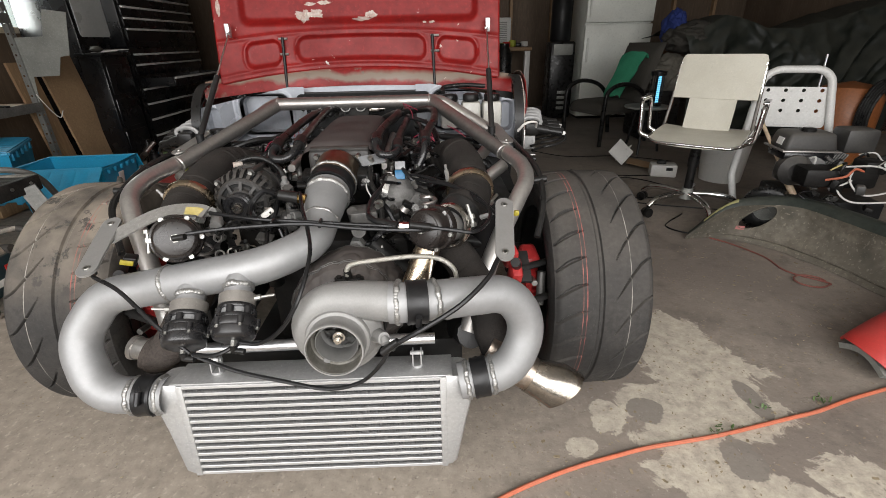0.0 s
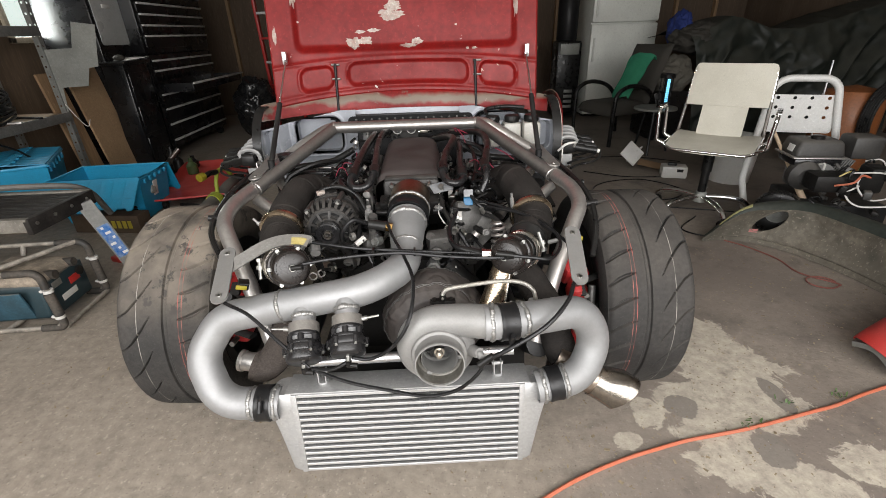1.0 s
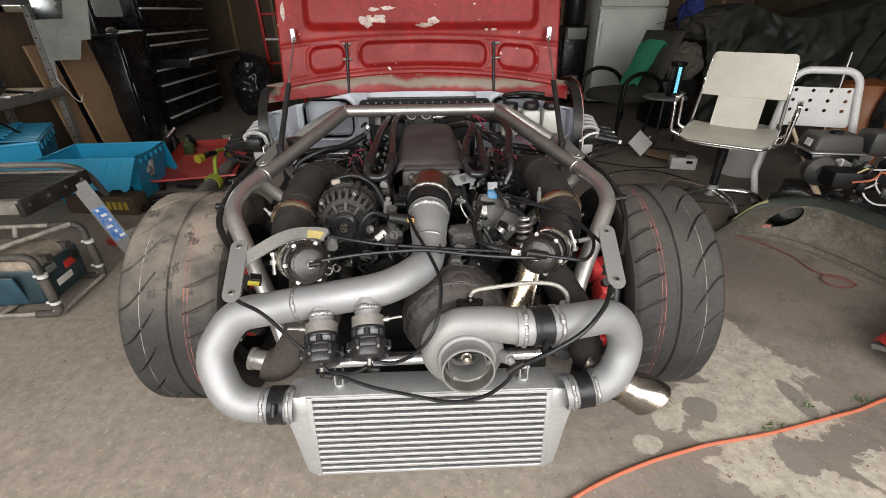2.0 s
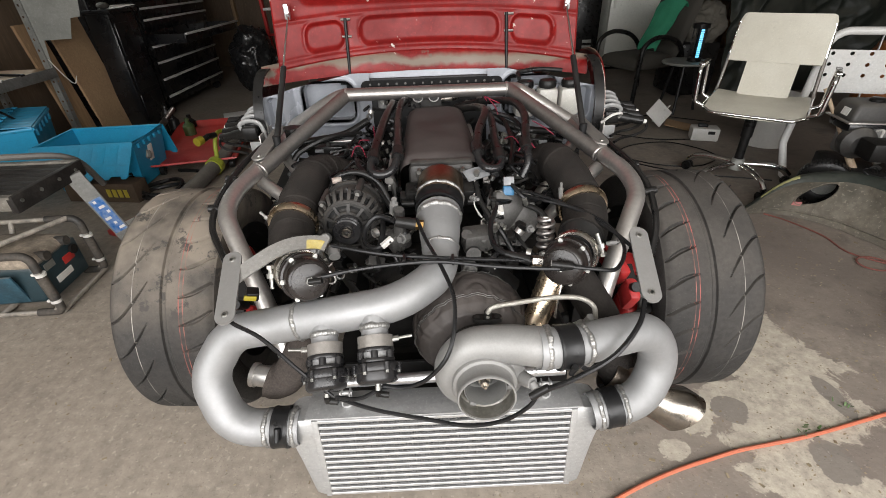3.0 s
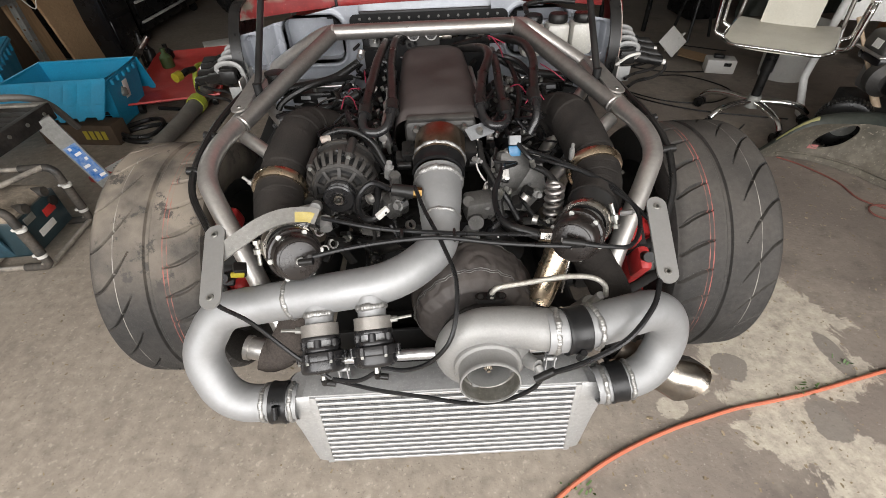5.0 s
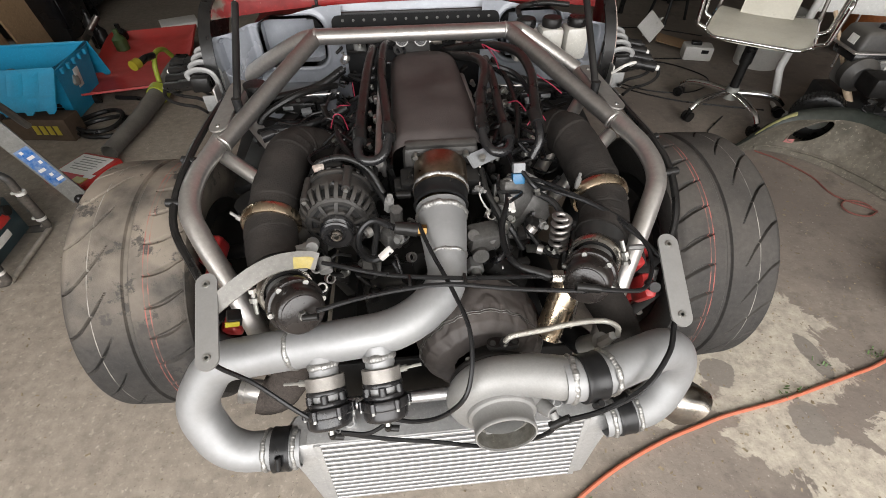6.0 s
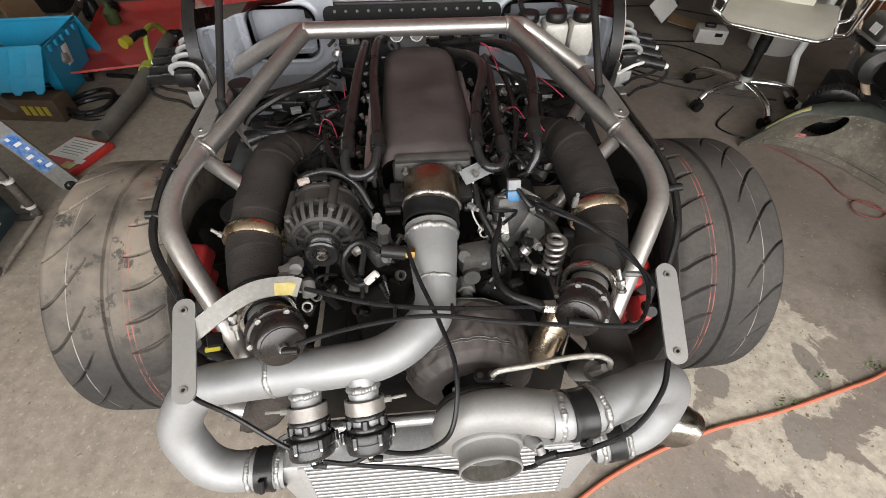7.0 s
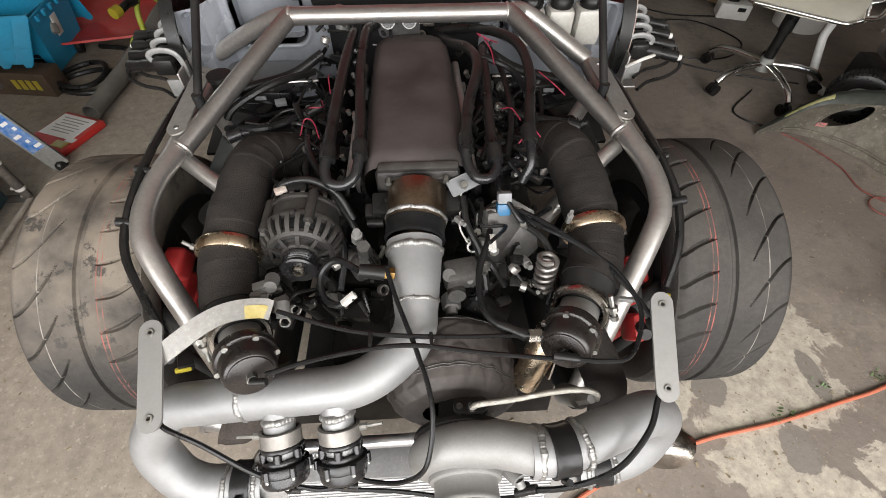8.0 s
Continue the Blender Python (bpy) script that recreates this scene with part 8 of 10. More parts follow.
# tool chest of drawers
chest = thing("tool_chest", "tall black tool chest with silver drawer pulls, one drawer open", "tool chest")
b = B()
box(b, (0.55, 1.5, 0.97), (-3.04, 5.03, 0.58), 0.01)
part("lower_body", b, CHEST, chest)
b = B()
box(b, (0.55, 1.5, 0.75), (-3.04, 5.03, 1.445), 0.01)
part("upper_body", b, CHEST, chest)
levels = [(0.12, 0.2), (0.21, 0.37), (0.38, 0.53), (0.54, 0.68), (0.69, 0.79), (0.8, 0.92), (0.925, 1.02), (1.12, 1.255), (1.26, 1.355), (1.36, 1.455), (1.46, 1.555), (1.56, 1.655), (1.66, 1.75)]
for k, (z0, z1) in enumerate(levels):
    out = 0.36 if k == 4 else 0.0
    xf = -2.757 + out
    b = B()
    box(b, (0.02, 1.42, z1 - z0 - 0.008), (xf, 5.03, (z0 + z1) / 2), 0.004)
    if out > 0.1:
        box(b, (out, 1.38, 0.006), (xf - out / 2, 5.03, z0 + 0.006))
        box(b, (out, 0.006, z1 - z0 - 0.02), (xf - out / 2, 4.34, (z0 + z1) / 2))
        box(b, (out, 0.006, z1 - z0 - 0.02), (xf - out / 2, 5.72, (z0 + z1) / 2))
    d = part("drawer", b, CHEST, chest)
    b = B()
    box(b, (0.03, 1.41, 0.02), (xf + 0.016, 5.03, z1 - 0.014), 0.006)
    part("pull", b, TRIM_SILVER, d, "long silver drawer pull")
for y in (4.4, 5.66):
    b = B()
    lathe(b, [(0, -0.02), (0.045, -0.02), (0.045, 0.02), (0, 0.02)], Matrix.Translation((-2.82, y, 0.046)) @ pose(0, 0, 0, 90, 0, 0), 20)
    part("caster", b, BLACK_RUBBER, chest)
b = B()
box(b, (0.08, 0.12, 0.04), (-2.48, 4.5, 0.722), 0.006)
alone("wooden_block", b, WOOD, "small wooden block in the open drawer", "block")

# bin bag, red ladder and clutter beyond
b = B()
ball(b, (0, 0, 0), 0.3, 0.85, 0.85, 1.25, 5)
for v in b.verts:
    v.co *= 1 + 0.14 * noise.noise(v.co * 6) + 0.09 * (1 - 3 * abs(noise.noise(v.co * 7 + Vector((3, 1, 2))))) + 0.05 * (1 - 3 * abs(noise.noise(v.co * 17)))
    v.co.z = max(v.co.z, -0.33)
alone("bin_bag", b, BAG, "full shiny black bin bag on the floor", "bag", pose(-2.2, 5.55, 0.33), smooth=70)
lad = thing("step_ladder", "red step ladder standing against shelves", "ladder")
for sx in (-1, 1):
    b = B()
    box(b, (0.035, 0.08, 2.0), (-1.9 + sx * 0.2, 5.95, 1.0), 0.004, (6, 0, 0))
    part("rail", b, RED_PLASTIC, lad)
for k in range(6):
    b = B()
    box(b, (0.38, 0.08, 0.03), (-1.9, 6.02 - 0.03 * k, 0.28 + 0.3 * k), 0.004)
    part("step", b, RED_PLASTIC if k % 2 else TRIM_SILVER, lad)
cl = random.Random(11)
rack = thing("back_shelf", "dark shelf stacked with tins and boxes", "shelf")
for z in (0.5, 0.95, 1.4):
    b = B()
    box(b, (1.4, 0.35, 0.03), (-1.35, 7.02, z), 0.004)
    part("board", b, WOOD, rack)
for x in (-2.03, -0.67):
    b = B()
    box(b, (0.04, 0.33, 1.5), (x, 7.02, 0.75), 0.004)
    part("upright", b, WOOD, rack)
for z in (0.516, 0.966, 1.416):
    x = -1.95
    while x < -0.8:
        w, h = cl.uniform(0.07, 0.16), cl.uniform(0.1, 0.26)
        b = B()
        if cl.random() < 0.5:
            box(b, (w, 0.16, h), (x + w / 2, 6.98, z + h / 2), 0.006)
        else:
            lathe(b, [(0, 0), (w / 2, 0), (w / 2, h * 0.9), (w / 3, h), (0, h)], Matrix.Translation((x + w / 2, 6.98, z)), 16)
        alone("tin", b, cl.choice([BLACK_PLASTIC, RED_PLASTIC, CARDBOARD, WHITE_PLASTIC, GREY_SHEET, BLACK_STEEL]), "tin or carton on the back shelf", "tin", group="tins on the back shelf")
        x += w + cl.uniform(0.01, 0.05)


# ---- blue totes ----
def tote(m, open_lid, label):
    th = thing("storage_tote", label, "tote", m, "blue totes")
    W_, D_, H_ = 0.62, 0.42, 0.31
    b = B()
    for wall in range(4):
        lx = W_ if wall % 2 == 0 else D_
        off = D_ if wall % 2 == 0 else W_
        def f(u, v):
            t = 0.86 + 0.14 * v
            return Matrix.Rotation(math.pi / 2 * wall, 4, "Z") @ Vector(((u - 0.5) * lx * t, -off / 2 * t, H_ * v))
        sheet(b, f, 6, 6)
    def base(u, v):
        return Vector(((u - 0.5) * W_ * 0.86, (v - 0.5) * D_ * 0.86, 0.004))
    sheet(b, base, 2, 2)
    bmesh.ops.remove_doubles(b, verts=b.verts[:], dist=0.001)
    bmesh.ops.solidify(b, geom=b.faces[:], thickness=0.005)
    body = part("body", b, BIN_BLUE, th, "", 30)
    b = B()
    tube(b, [(-W_ / 2, -D_ / 2, H_), (W_ / 2, -D_ / 2, H_), (W_ / 2, D_ / 2, H_), (-W_ / 2, D_ / 2, H_), (-W_ / 2, -D_ / 2, H_)], 0.012, 8)
    for k in range(5):
        box(b, (0.016, 0.03, 0.03), (W_ / 2 + 0.006, -0.15 + 0.075 * k, H_ - 0.03), 0.003)
        box(b, (0.03, 0.016, 0.05), (-0.24 + 0.12 * k, -D_ / 2 - 0.002, H_ - 0.03), 0.003)
    part("rim", b, BIN_BLUE, th)
    b = B()
    box(b, (0.003, 0.06, 0.11), (W_ / 2 * 0.947 + 0.0075, -0.02, H_ * 0.62), 0.001, (0, 8, 0))
    part("label", b, PAPER, th, "white printed label")
    for s in (-1, 1):
        b = B()
        def lid(u, v):
            w = (u - 0.5) * W_ * 1.04
            d = v * D_ * 0.56
            teeth = 0.02 * ((u * 6) % 1.0 > 0.5) * (v > 0.9)
            rib = 0.006 * (1 if (u * 8) % 1 < 0.12 or (v * 3) % 1 < 0.1 else 0)
            d += teeth
            if open_lid:
                a = radians(-42 if s < 0 else -70)
                return Vector((w, s * (D_ / 2 + 0.008 + d * math.cos(a)), H_ + d * math.sin(a) + rib))
            return Vector((w, s * (D_ / 2 - d), H_ + 0.012 + 0.02 * v + rib))
        sheet(b, lid, 48, 16, 0.005)
        part("lid_flap", b, BIN_BLUE, th, "", 30)
    return th


tote(pose(-2.27, 2.47, 0.02, 0, 0, 3), True, "open blue plastic tote with hanging lid flaps and parts inside")
tote(pose(-2.93, 2.53, 0.12, 0, 0, 118), False, "closed blue plastic tote under the shelf")
b = B()
box(b, (0.5, 0.6, 0.1), (-2.95, 2.53, 0.06), 0.01)
alone("pallet_board", b, WOOD, "low timber platform under the tote", "pallet")
for k in range(7):
    b = B()
    p = (-2.42 + 0.07 * k, 2.46 + 0.05 * math.sin(k * 2), 0.2 + 0.015 * (k % 3))
    if k % 2:
        lathe(b, [(0.015, 0), (0.045, 0), (0.045, 0.05), (0.015, 0.05)], Matrix.Translation(p) @ pose(0, 0, 0, 60 + 20 * k, 15 * k, 0), 20, True)
    else:
        box(b, (0.09, 0.06, 0.05), p, 0.015, (20 * k, 15, 30 * k))
    alone("metal_part", b, IRON if k % 2 else GREY_SHEET, "greasy metal part inside the open tote", "part", group="parts in the tote")
b = B()
for k in range(5):
    box(b, (0.5, 0.34, 0.035), (-2.28, 2.46, 0.06 + 0.03 * k), 0.01)
alone("parts_layer", b, BLACK_PLASTIC, "dark layer of parts filling the tote", "parts")

# leaf blower lying on the floor
bl = thing("leaf_blower", "lime and grey leaf blower lying on the floor", "leaf blower")
b = B()
tube(b, [(-1.605, 1.83, 0.055), (-1.585, 2.2, 0.058), (-1.57, 2.5, 0.075)], lambda t: 0.04 + 0.012 * t, 28, hollow=0.004)
part("nozzle_tube", b, GREY_TUBE, bl, "dusty grey nozzle tube")
b = B()
tube(b, spline([(-1.572, 2.46, 0.075), (-1.56, 2.6, 0.09), (-1.55, 2.72, 0.12), (-1.55, 2.85, 0.13)], 6), lambda t: 0.05 - 0.012 * t, 24)
part("motor_housing", b, GREY_TUBE, bl, "grey motor housing")
b = B()
lathe(b, [(0.05, 0), (0.058, 0), (0.06, 0.02), (0.06, 0.06), (0.05, 0.06)], axis((-1.572, 2.46, 0.076), (-1.566, 2.56, 0.086)), 24, True)
part("collar", b, LIME, bl, "lime green collar")
b = B()
tube(b, spline([(-1.56, 2.54, 0.13), (-1.555, 2.56, 0.22), (-1.56, 2.64, 0.27), (-1.56, 2.76, 0.25), (-1.56, 2.84, 0.18)], 8), 0.015, 12)
part("handle", b, LIME, bl)
b = B()
tube(b, [(-1.56, 2.6, 0.27), (-1.57, 2.52, 0.285), (-1.6, 2.46, 0.27)], 0.021, 12)
part("grip", b, BLACK_PLASTIC, bl)
b = B()
cyl(b, (-1.6, 2.48, 0.275), (-1.615, 2.435, 0.272), 0.03, seg=20)
part("end_cap", b, YELLOW_TAG, bl, "yellow end cap")
b = B()
box(b, (0.09, 0.1, 0.07), (-1.54, 2.9, 0.12), 0.012)
part("battery", b, BLACK_PLASTIC, bl)
# red creeper tray
cr = thing("red_creeper", "red plastic mechanic's creeper on the floor", "creeper", pose(-1.85, 3.05, 0, 0, 0, 12))
b = B()
def tray(u, v):
    x, y = (u - 0.5) * 0.62, (v - 0.5) * 1.15
    d = max(abs(u - 0.5), abs(v - 0.5)) * 2
    return Vector((x, y, 0.075 + 0.045 * max(0, (d - 0.8) / 0.2) ** 1.5 + 0.01 * math.sin(v * 9)))
sheet(b, tray, 30, 50, 0.012)
part("bed", b, RED_PLASTIC, cr)
for x in (-0.24, 0.24):
    for y in (-0.45, 0.45):
        b = B()
        lathe(b, [(0, -0.015), (0.035, -0.015), (0.035, 0.015), (0, 0.015)], Matrix.Translation((x, y, 0.036)) @ pose(0, 0, 0, 0, 90, 0), 18)
        cyl(b, (x, y, 0.04), (x, y, 0.08), 0.012, seg=8)
        part("caster", b, BLACK_RUBBER, cr)
# bottles and metal bits between board and creeper
DARK_GREEN = material("dark_green_plastic", (0.05, 0.085, 0.025), 0.45, 0, (0.03, 0.05, 0.02), 0.5, 12, 90, 0.2, 0.05)
for k, (x, y, h, mt) in enumerate(((-2.3, 3.45, 0.24, BLACK_PLASTIC), (-2.18, 3.5, 0.2, BLACK_PLASTIC), (-2.1, 3.3, 0.22, DARK_GREEN), (-2.42, 3.6, 0.28, BLACK_PLASTIC))):
    b = B()
    lathe(b, [(0, 0), (0.045, 0), (0.048, 0.01), (0.048, h * 0.7), (0.018, h * 0.85), (0.018, h), (0, h)], Matrix.Translation((x, y, 0.0)), 20)
    alone("bottle", b, mt, "oil or fluid bottle standing on the floor", "bottle", group="bottles on the floor")
b = B()
tube(b, [(-2.45, 3.2, 0.03), (-2.2, 3.35, 0.3)], 0.02, 10)
tube(b, [(-2.5, 3.35, 0.03), (-2.25, 3.25, 0.22)], 0.024, 10)
alone("scrap_bar", b, IRON, "steel bars leaning by the tote", "bar")
b = B()
box(b, (0.3, 0.22, 0.05), (-1.95, 4.05, 0.026), 0.006, (0, 0, 25))
alone("card_tray", b, PAPER, "flat pale tray on the floor", "tray")
b = B()
for k in range(2):
    tube(b, [(-1.8 - 0.03 * k + (0.15 - 0.03 * k) * math.cos(t), 2.2 + 0.03 * k + (0.12 + 0.01 * k) * math.sin(t), 0.016 + 0.024 * k + 0.008 * math.sin(2 * t)) for t in [2 * math.pi * q / 28 for q in range(29)]], 0.014, 8)
tube(b, spline([(-1.72, 2.24, 0.02), (-1.66, 2.38, 0.016), (-1.72, 2.55, 0.016), (-1.9, 2.6, 0.016)], 8), 0.014, 8)
alone("hose_coil", b, BLACK_RUBBER, "coiled black hose on the floor", "hose")
# brown carton with yellow print
ct = thing("parts_carton", "brown carton with yellow print lying by the tote", "box", pose(-2.15, 2.165, 0, 0, 0, -8))
b = B()
box(b, (0.5, 0.12, 0.13), (0, 0, 0.066), 0.004)
part("carton", b, material("brown_carton", (0.07, 0.045, 0.026), 0.8, 0, (0.045, 0.03, 0.02), 0.6, 5, 60, 0.3, 0.1, 90), ct)
for k in range(4):
    b = B()
    box(b, (0.028, 0.003, 0.055), (0.06 + 0.04 * k, -0.0615, 0.066), 0.001)
    part("print_bar", b, YELLOW_TAG, ct, "yellow printed bar")
# red case with a white label
rc = thing("red_case", "flat red case with a white paper label on the floor", "case", pose(-1.70, 1.72, 0, 0, 0, -22))
b = B()
box(b, (0.24, 0.26, 0.035), (0, 0, 0.018), 0.008)
part("case_body", b, RED_PLASTIC, rc)
b = B()
box(b, (0.2, 0.16, 0.002), (-0.005, 0.03, 0.0365))
lb = part("paper_label", b, PAPER, rc)
for k in range(6):
    b = B()
    box(b, (0.15 - 0.02 * (k % 3), 0.006, 0.001), (-0.005, 0.085 - 0.02 * k, 0.0385))
    part("text_bar", b, GREY_SHEET, lb)
b = B()
box(b, (0.07, 0.045, 0.003), (0.07, -0.09, 0.037))
part("yellow_sticker", b, YELLOW_TAG, rc)
b = B()
box(b, (0.05, 0.03, 0.002), (0.095, -0.05, 0.0367))
part("white_sticker", b, PAPER, rc)

# ---- aluminium work platform and caged machine ----
DECK_GREY = material("scuffed_dark_deck", (0.02, 0.018, 0.017), 0.6, 0.0, (0.06, 0.054, 0.048), 0.7, 14, 90, 0.4, 0.2, 120, 0.1, spec=0.12, specks=0.5)
RAIL_DUST = material("dusty_aluminium_rail", (0.27, 0.25, 0.215), 0.6, 0.2, (0.1, 0.09, 0.075), 1.0, 9, 60, 0.5, 0.08, 150, 0.1)
wp = thing("work_platform", "folding aluminium work platform with blue sticker", "platform")
for k in range(7):
    b = B()
    box(b, (0.95, 0.045, 0.02), (-2.19, 1.12 + 0.052 * k, 0.49), 0.003)
    part("deck_slat", b, DECK_GREY, wp, "dark grip deck slat")
for y in (1.075, 1.48):
    b = B()
    box(b, (0.98, 0.025, 0.06), (-2.19, y, 0.472), 0.004)
    box(b, (0.98, 0.032, 0.012), (-2.19, y, 0.5), 0.003)
    part("side_rail", b, RAIL_DUST, wp, "dusty aluminium side rail")
b = B()
box(b, (0.03, 0.43, 0.075), (-1.705, 1.277, 0.468), 0.006)
ec = part("end_cap", b, DECK_GREY, wp, "dark rusted corner bracket")
for k in range(4):
    b = B()
    cyl(b, (-1.692, 1.1 + 0.11 * k, 0.475), (-1.685, 1.1 + 0.11 * k, 0.475), 0.008, seg=10)
    part("rivet", b, BOLT, ec)
for y0, y1, x0, x1 in ((1.4, 1.47, -1.69, -1.6), (1.15, 1.05, -2.4, -2.45), (1.4, 1.52, -2.58, -2.6), (1.15, 1.0, -2.58, -2.6)):
    b = B()
    a, c = Vector((x0, y0, 0.465)), Vector((x1, y1, 0.03))
    d = (c - a)
    m = axis(a, c)
    bm2 = bmesh.ops.create_cube(b, size=1)["verts"]
    bmesh.ops.scale(b, vec=(0.07, 0.028, d.length), verts=bm2)
    bmesh.ops.transform(b, matrix=m @ Matrix.Translation((0, 0, d.length / 2)), verts=bm2)
    lg = part("leg", b, GALV, wp)
    b = B()
    ball(b, c, 0.033, 0.8, 1, 0.9)
    part("foot", b, BLACK_RUBBER, lg)
    if y1 == 1.47:
        b = B()
        q = bmesh.ops.create_cube(b, size=1)["verts"]
        bmesh.ops.scale(b, vec=(0.056, 0.032, 0.2), verts=q)
        bmesh.ops.transform(b, matrix=m @ Matrix.Translation((0, 0, 0.24)), verts=q)
        stk = part("sticker", b, BLUE_STICKER, lg, "blue instruction sticker")
        for j in range(6):
            b = B()
            q = bmesh.ops.create_cube(b, size=1)["verts"]
            bmesh.ops.scale(b, vec=(0.012 + 0.014 * (j % 2), 0.0345, 0.014), verts=q)
            bmesh.ops.transform(b, matrix=m @ Matrix.Translation((-0.008 + 0.011 * (j % 3), 0, 0.155 + 0.033 * j)), verts=q)
            part("print_bar", b, PAPER, stk)
b = B()
tube(b, spline([(-2.5, 1.25, 0.52), (-2.2, 1.33, 0.56), (-1.95, 1.46, 0.54), (-1.8, 1.58, 0.48), (-1.78, 1.68, 0.3)], 10), 0.016, 8)
alone("grey_hose", b, GREY_TUBE, "grey hose draped over the platform", "hose")

DUST_BLACK = material("dust_filmed_black", (0.03, 0.028, 0.025), 0.7, 0, (0.12, 0.1, 0.08), 0.8, 16, 90, 0.4, 0.1, 120)
GEN_DUST = material("caked_brown_dust", (0.36, 0.3, 0.23), 0.9, 0, (0.07, 0.06, 0.05), 0.9, 16, 90, 0.4, 0.3, 120)
gn = thing("caged_generator", "dusty teal generator in a tubular carrying cage", "generator", pose(-1.845, 1.09, 0, 0, 0, 3))
cw, cd, chh = 0.215, 0.165, 0.305
for y in (-cd, cd):
    b = B()
    tube(b, fillet([(-cw - 0.08, y, 0.02), (cw, y, 0.02), (cw - 0.012, y, chh), (-cw - 0.08, y, chh)], 0.05, 6), 0.0105, 12)
    hp = part("cage_hoop", b, CAGE, gn, "pale dusty cage tube")
    for pts, r in (([(cw - 0.1, y, 0.02), (cw, y, 0.02), (cw - 0.002, y, 0.072)], 0.0165), ([(cw - 0.003, y, 0.085), (cw - 0.009, y, 0.2)], 0.0195), ([(cw - 0.01, y, 0.225), (cw - 0.012, y, chh), (cw - 0.15, y, chh)], 0.0165)):
        b = B()
        tube(b, fillet(pts, 0.045, 6) if len(pts) > 2 else pts, r, 14)
        part("rubber_sleeve", b, DUST_BLACK, hp, "dusty black foam sleeve")
    for z in (0.078, 0.212):
        b = B()
        lathe(b, [(0.01, -0.007), (0.02, -0.007), (0.0205, 0.007), (0.01, 0.007)], Matrix.Translation((cw - 0.005, y, z)), 16, True)
        box(b, (0.02, 0.014, 0.012), (cw - 0.03, y, z), 0.003)
        part("white_clip", b, WHITE_PLASTIC, hp, "white plastic clip")
for p, q, r in (((cw, -cd, 0.02), (cw, cd, 0.02), 0.0105), ((-0.04, -cd, 0.02), (-0.04, cd, 0.02), 0.012), ((-0.05, -cd, chh), (cw - 0.05, cd, chh + 0.004), 0.0115), ((-0.09, cd, chh), (-0.09, cd - 0.03, 0.24), 0.012)):
    b = B()
    tube(b, [p, q], r, 12)
    part("cage_bar", b, CAGE, gn, "pale dusty cage bar")
b = B()
bmesh.ops.create_cube(b, size=1)
for v in b.verts:
    f = 0.86 if v.co.z > 0 else 1.0
    v.co = Vector((-0.04 + v.co.x * 0.38, v.co.y * 0.27 * f, 0.135 + v.co.z * 0.18))
bmesh.ops.bevel(b, geom=b.edges[:], offset=0.022, segments=3, affect="EDGES", profile=0.5)
part("machine_body", b, TEAL, gn, "dark teal machine body")
b = B()
box(b, (0.29, 0.235, 0.07), (0.025, 0.0, 0.236), 0.03, (0, 5, 0), 3)
part("dusty_top", b, GEN_DUST, gn, "rounded top caked with brown dust")
b = B()
tube(b, spline([(-0.16, -0.1, 0.2), (-0.13, -0.1, 0.262), (-0.04, -0.1, 0.28), (0.02, -0.1, 0.255)], 8), 0.014, 10, flat=0.6)
part("carry_arch", b, GEN_DUST, gn)
b = B()
box(b, (0.3, 0.012, 0.15), (-0.07, -0.142, 0.13), 0.004, (12, 0, 0))
part("side_panel", b, material("dusty_blue_panel", (0.03, 0.085, 0.12), 0.5, 0, (0.015, 0.035, 0.045), 0.8, 10, 80, 0.4, 0.06, 150, 0.1, (0.2, 0.17, 0.13), 0.5), gn, "dusty blue side panel")
b = B()
box(b, (0.024, 0.25, 0.17), (0.166, 0, 0.145), 0.008)
cp = part("control_panel", b, TEAL, gn, "dusty dark teal control panel")
for y, z, w, h, mt in ((-0.07, 0.2, 0.06, 0.03, GREY_SHEET), (0.04, 0.17, 0.07, 0.035, RED_PLASTIC), (-0.02, 0.12, 0.1, 0.03, PAPER)):
    b = B()
    box(b, (0.004, w, h), (0.1795, y, z), 0.001)
    part("panel_label", b, mt, cp)
b = B()
cyl(b, (0.17, 0.08, 0.19), (0.19, 0.08, 0.19), 0.022, seg=18)
part("dial", b, BLACK_PLASTIC, cp)
for y in (-0.06, 0.07):
    b = B()
    cyl(b, (0.14, y, 0.238), (0.185, y, 0.242), 0.024, 0.021, 20)
    part("panel_knob", b, DUST_BLACK, cp)
# ---- right-hand side ----
# swivel chair
sc = thing("swivel_chair", "cream leatherette swivel chair with chrome frame and star base", "chair", pose(1.945, 2.02, 0, 0, 0, -39))
# local frame: x across the back, -y forwards
b = B()
def seat(u, v):
    x, y = (u - 0.5) * 0.5, -0.25 + 0.47 * v
    r = max(0, abs(u - 0.5) * 2 - 0.7) / 0.3
    y2 = y + 0.07 * r ** 2 * (0.5 - v) * 2 * (v < 0.5)
    return Vector((x, y2, 0.505 - 0.03 * (1 - v) ** 3 + 0.012 * (abs(u - 0.5) * 2) ** 2))
sheet(b, seat, 24, 24, 0.012)
part("seat", b, WHITE_LEATHER, sc, "cream leatherette seat")
b = B()
def upper(u, v):
    x = (u - 0.5) * 0.48
    e = max(0, abs(u - 0.5) * 2 - 0.86) / 0.14
    return Vector((x, 0.25 + 0.09 * v - 0.02 * math.cos((u - 0.5) * 2.6), 0.69 + 0.26 * v - 0.035 * (1 - math.sqrt(max(0, 1 - e * e))) * v ** 4))
sheet(b, upper, 44, 20, 0.016)
part("backrest", b, WHITE_LEATHER, sc, "cream leatherette backrest")
b = B()
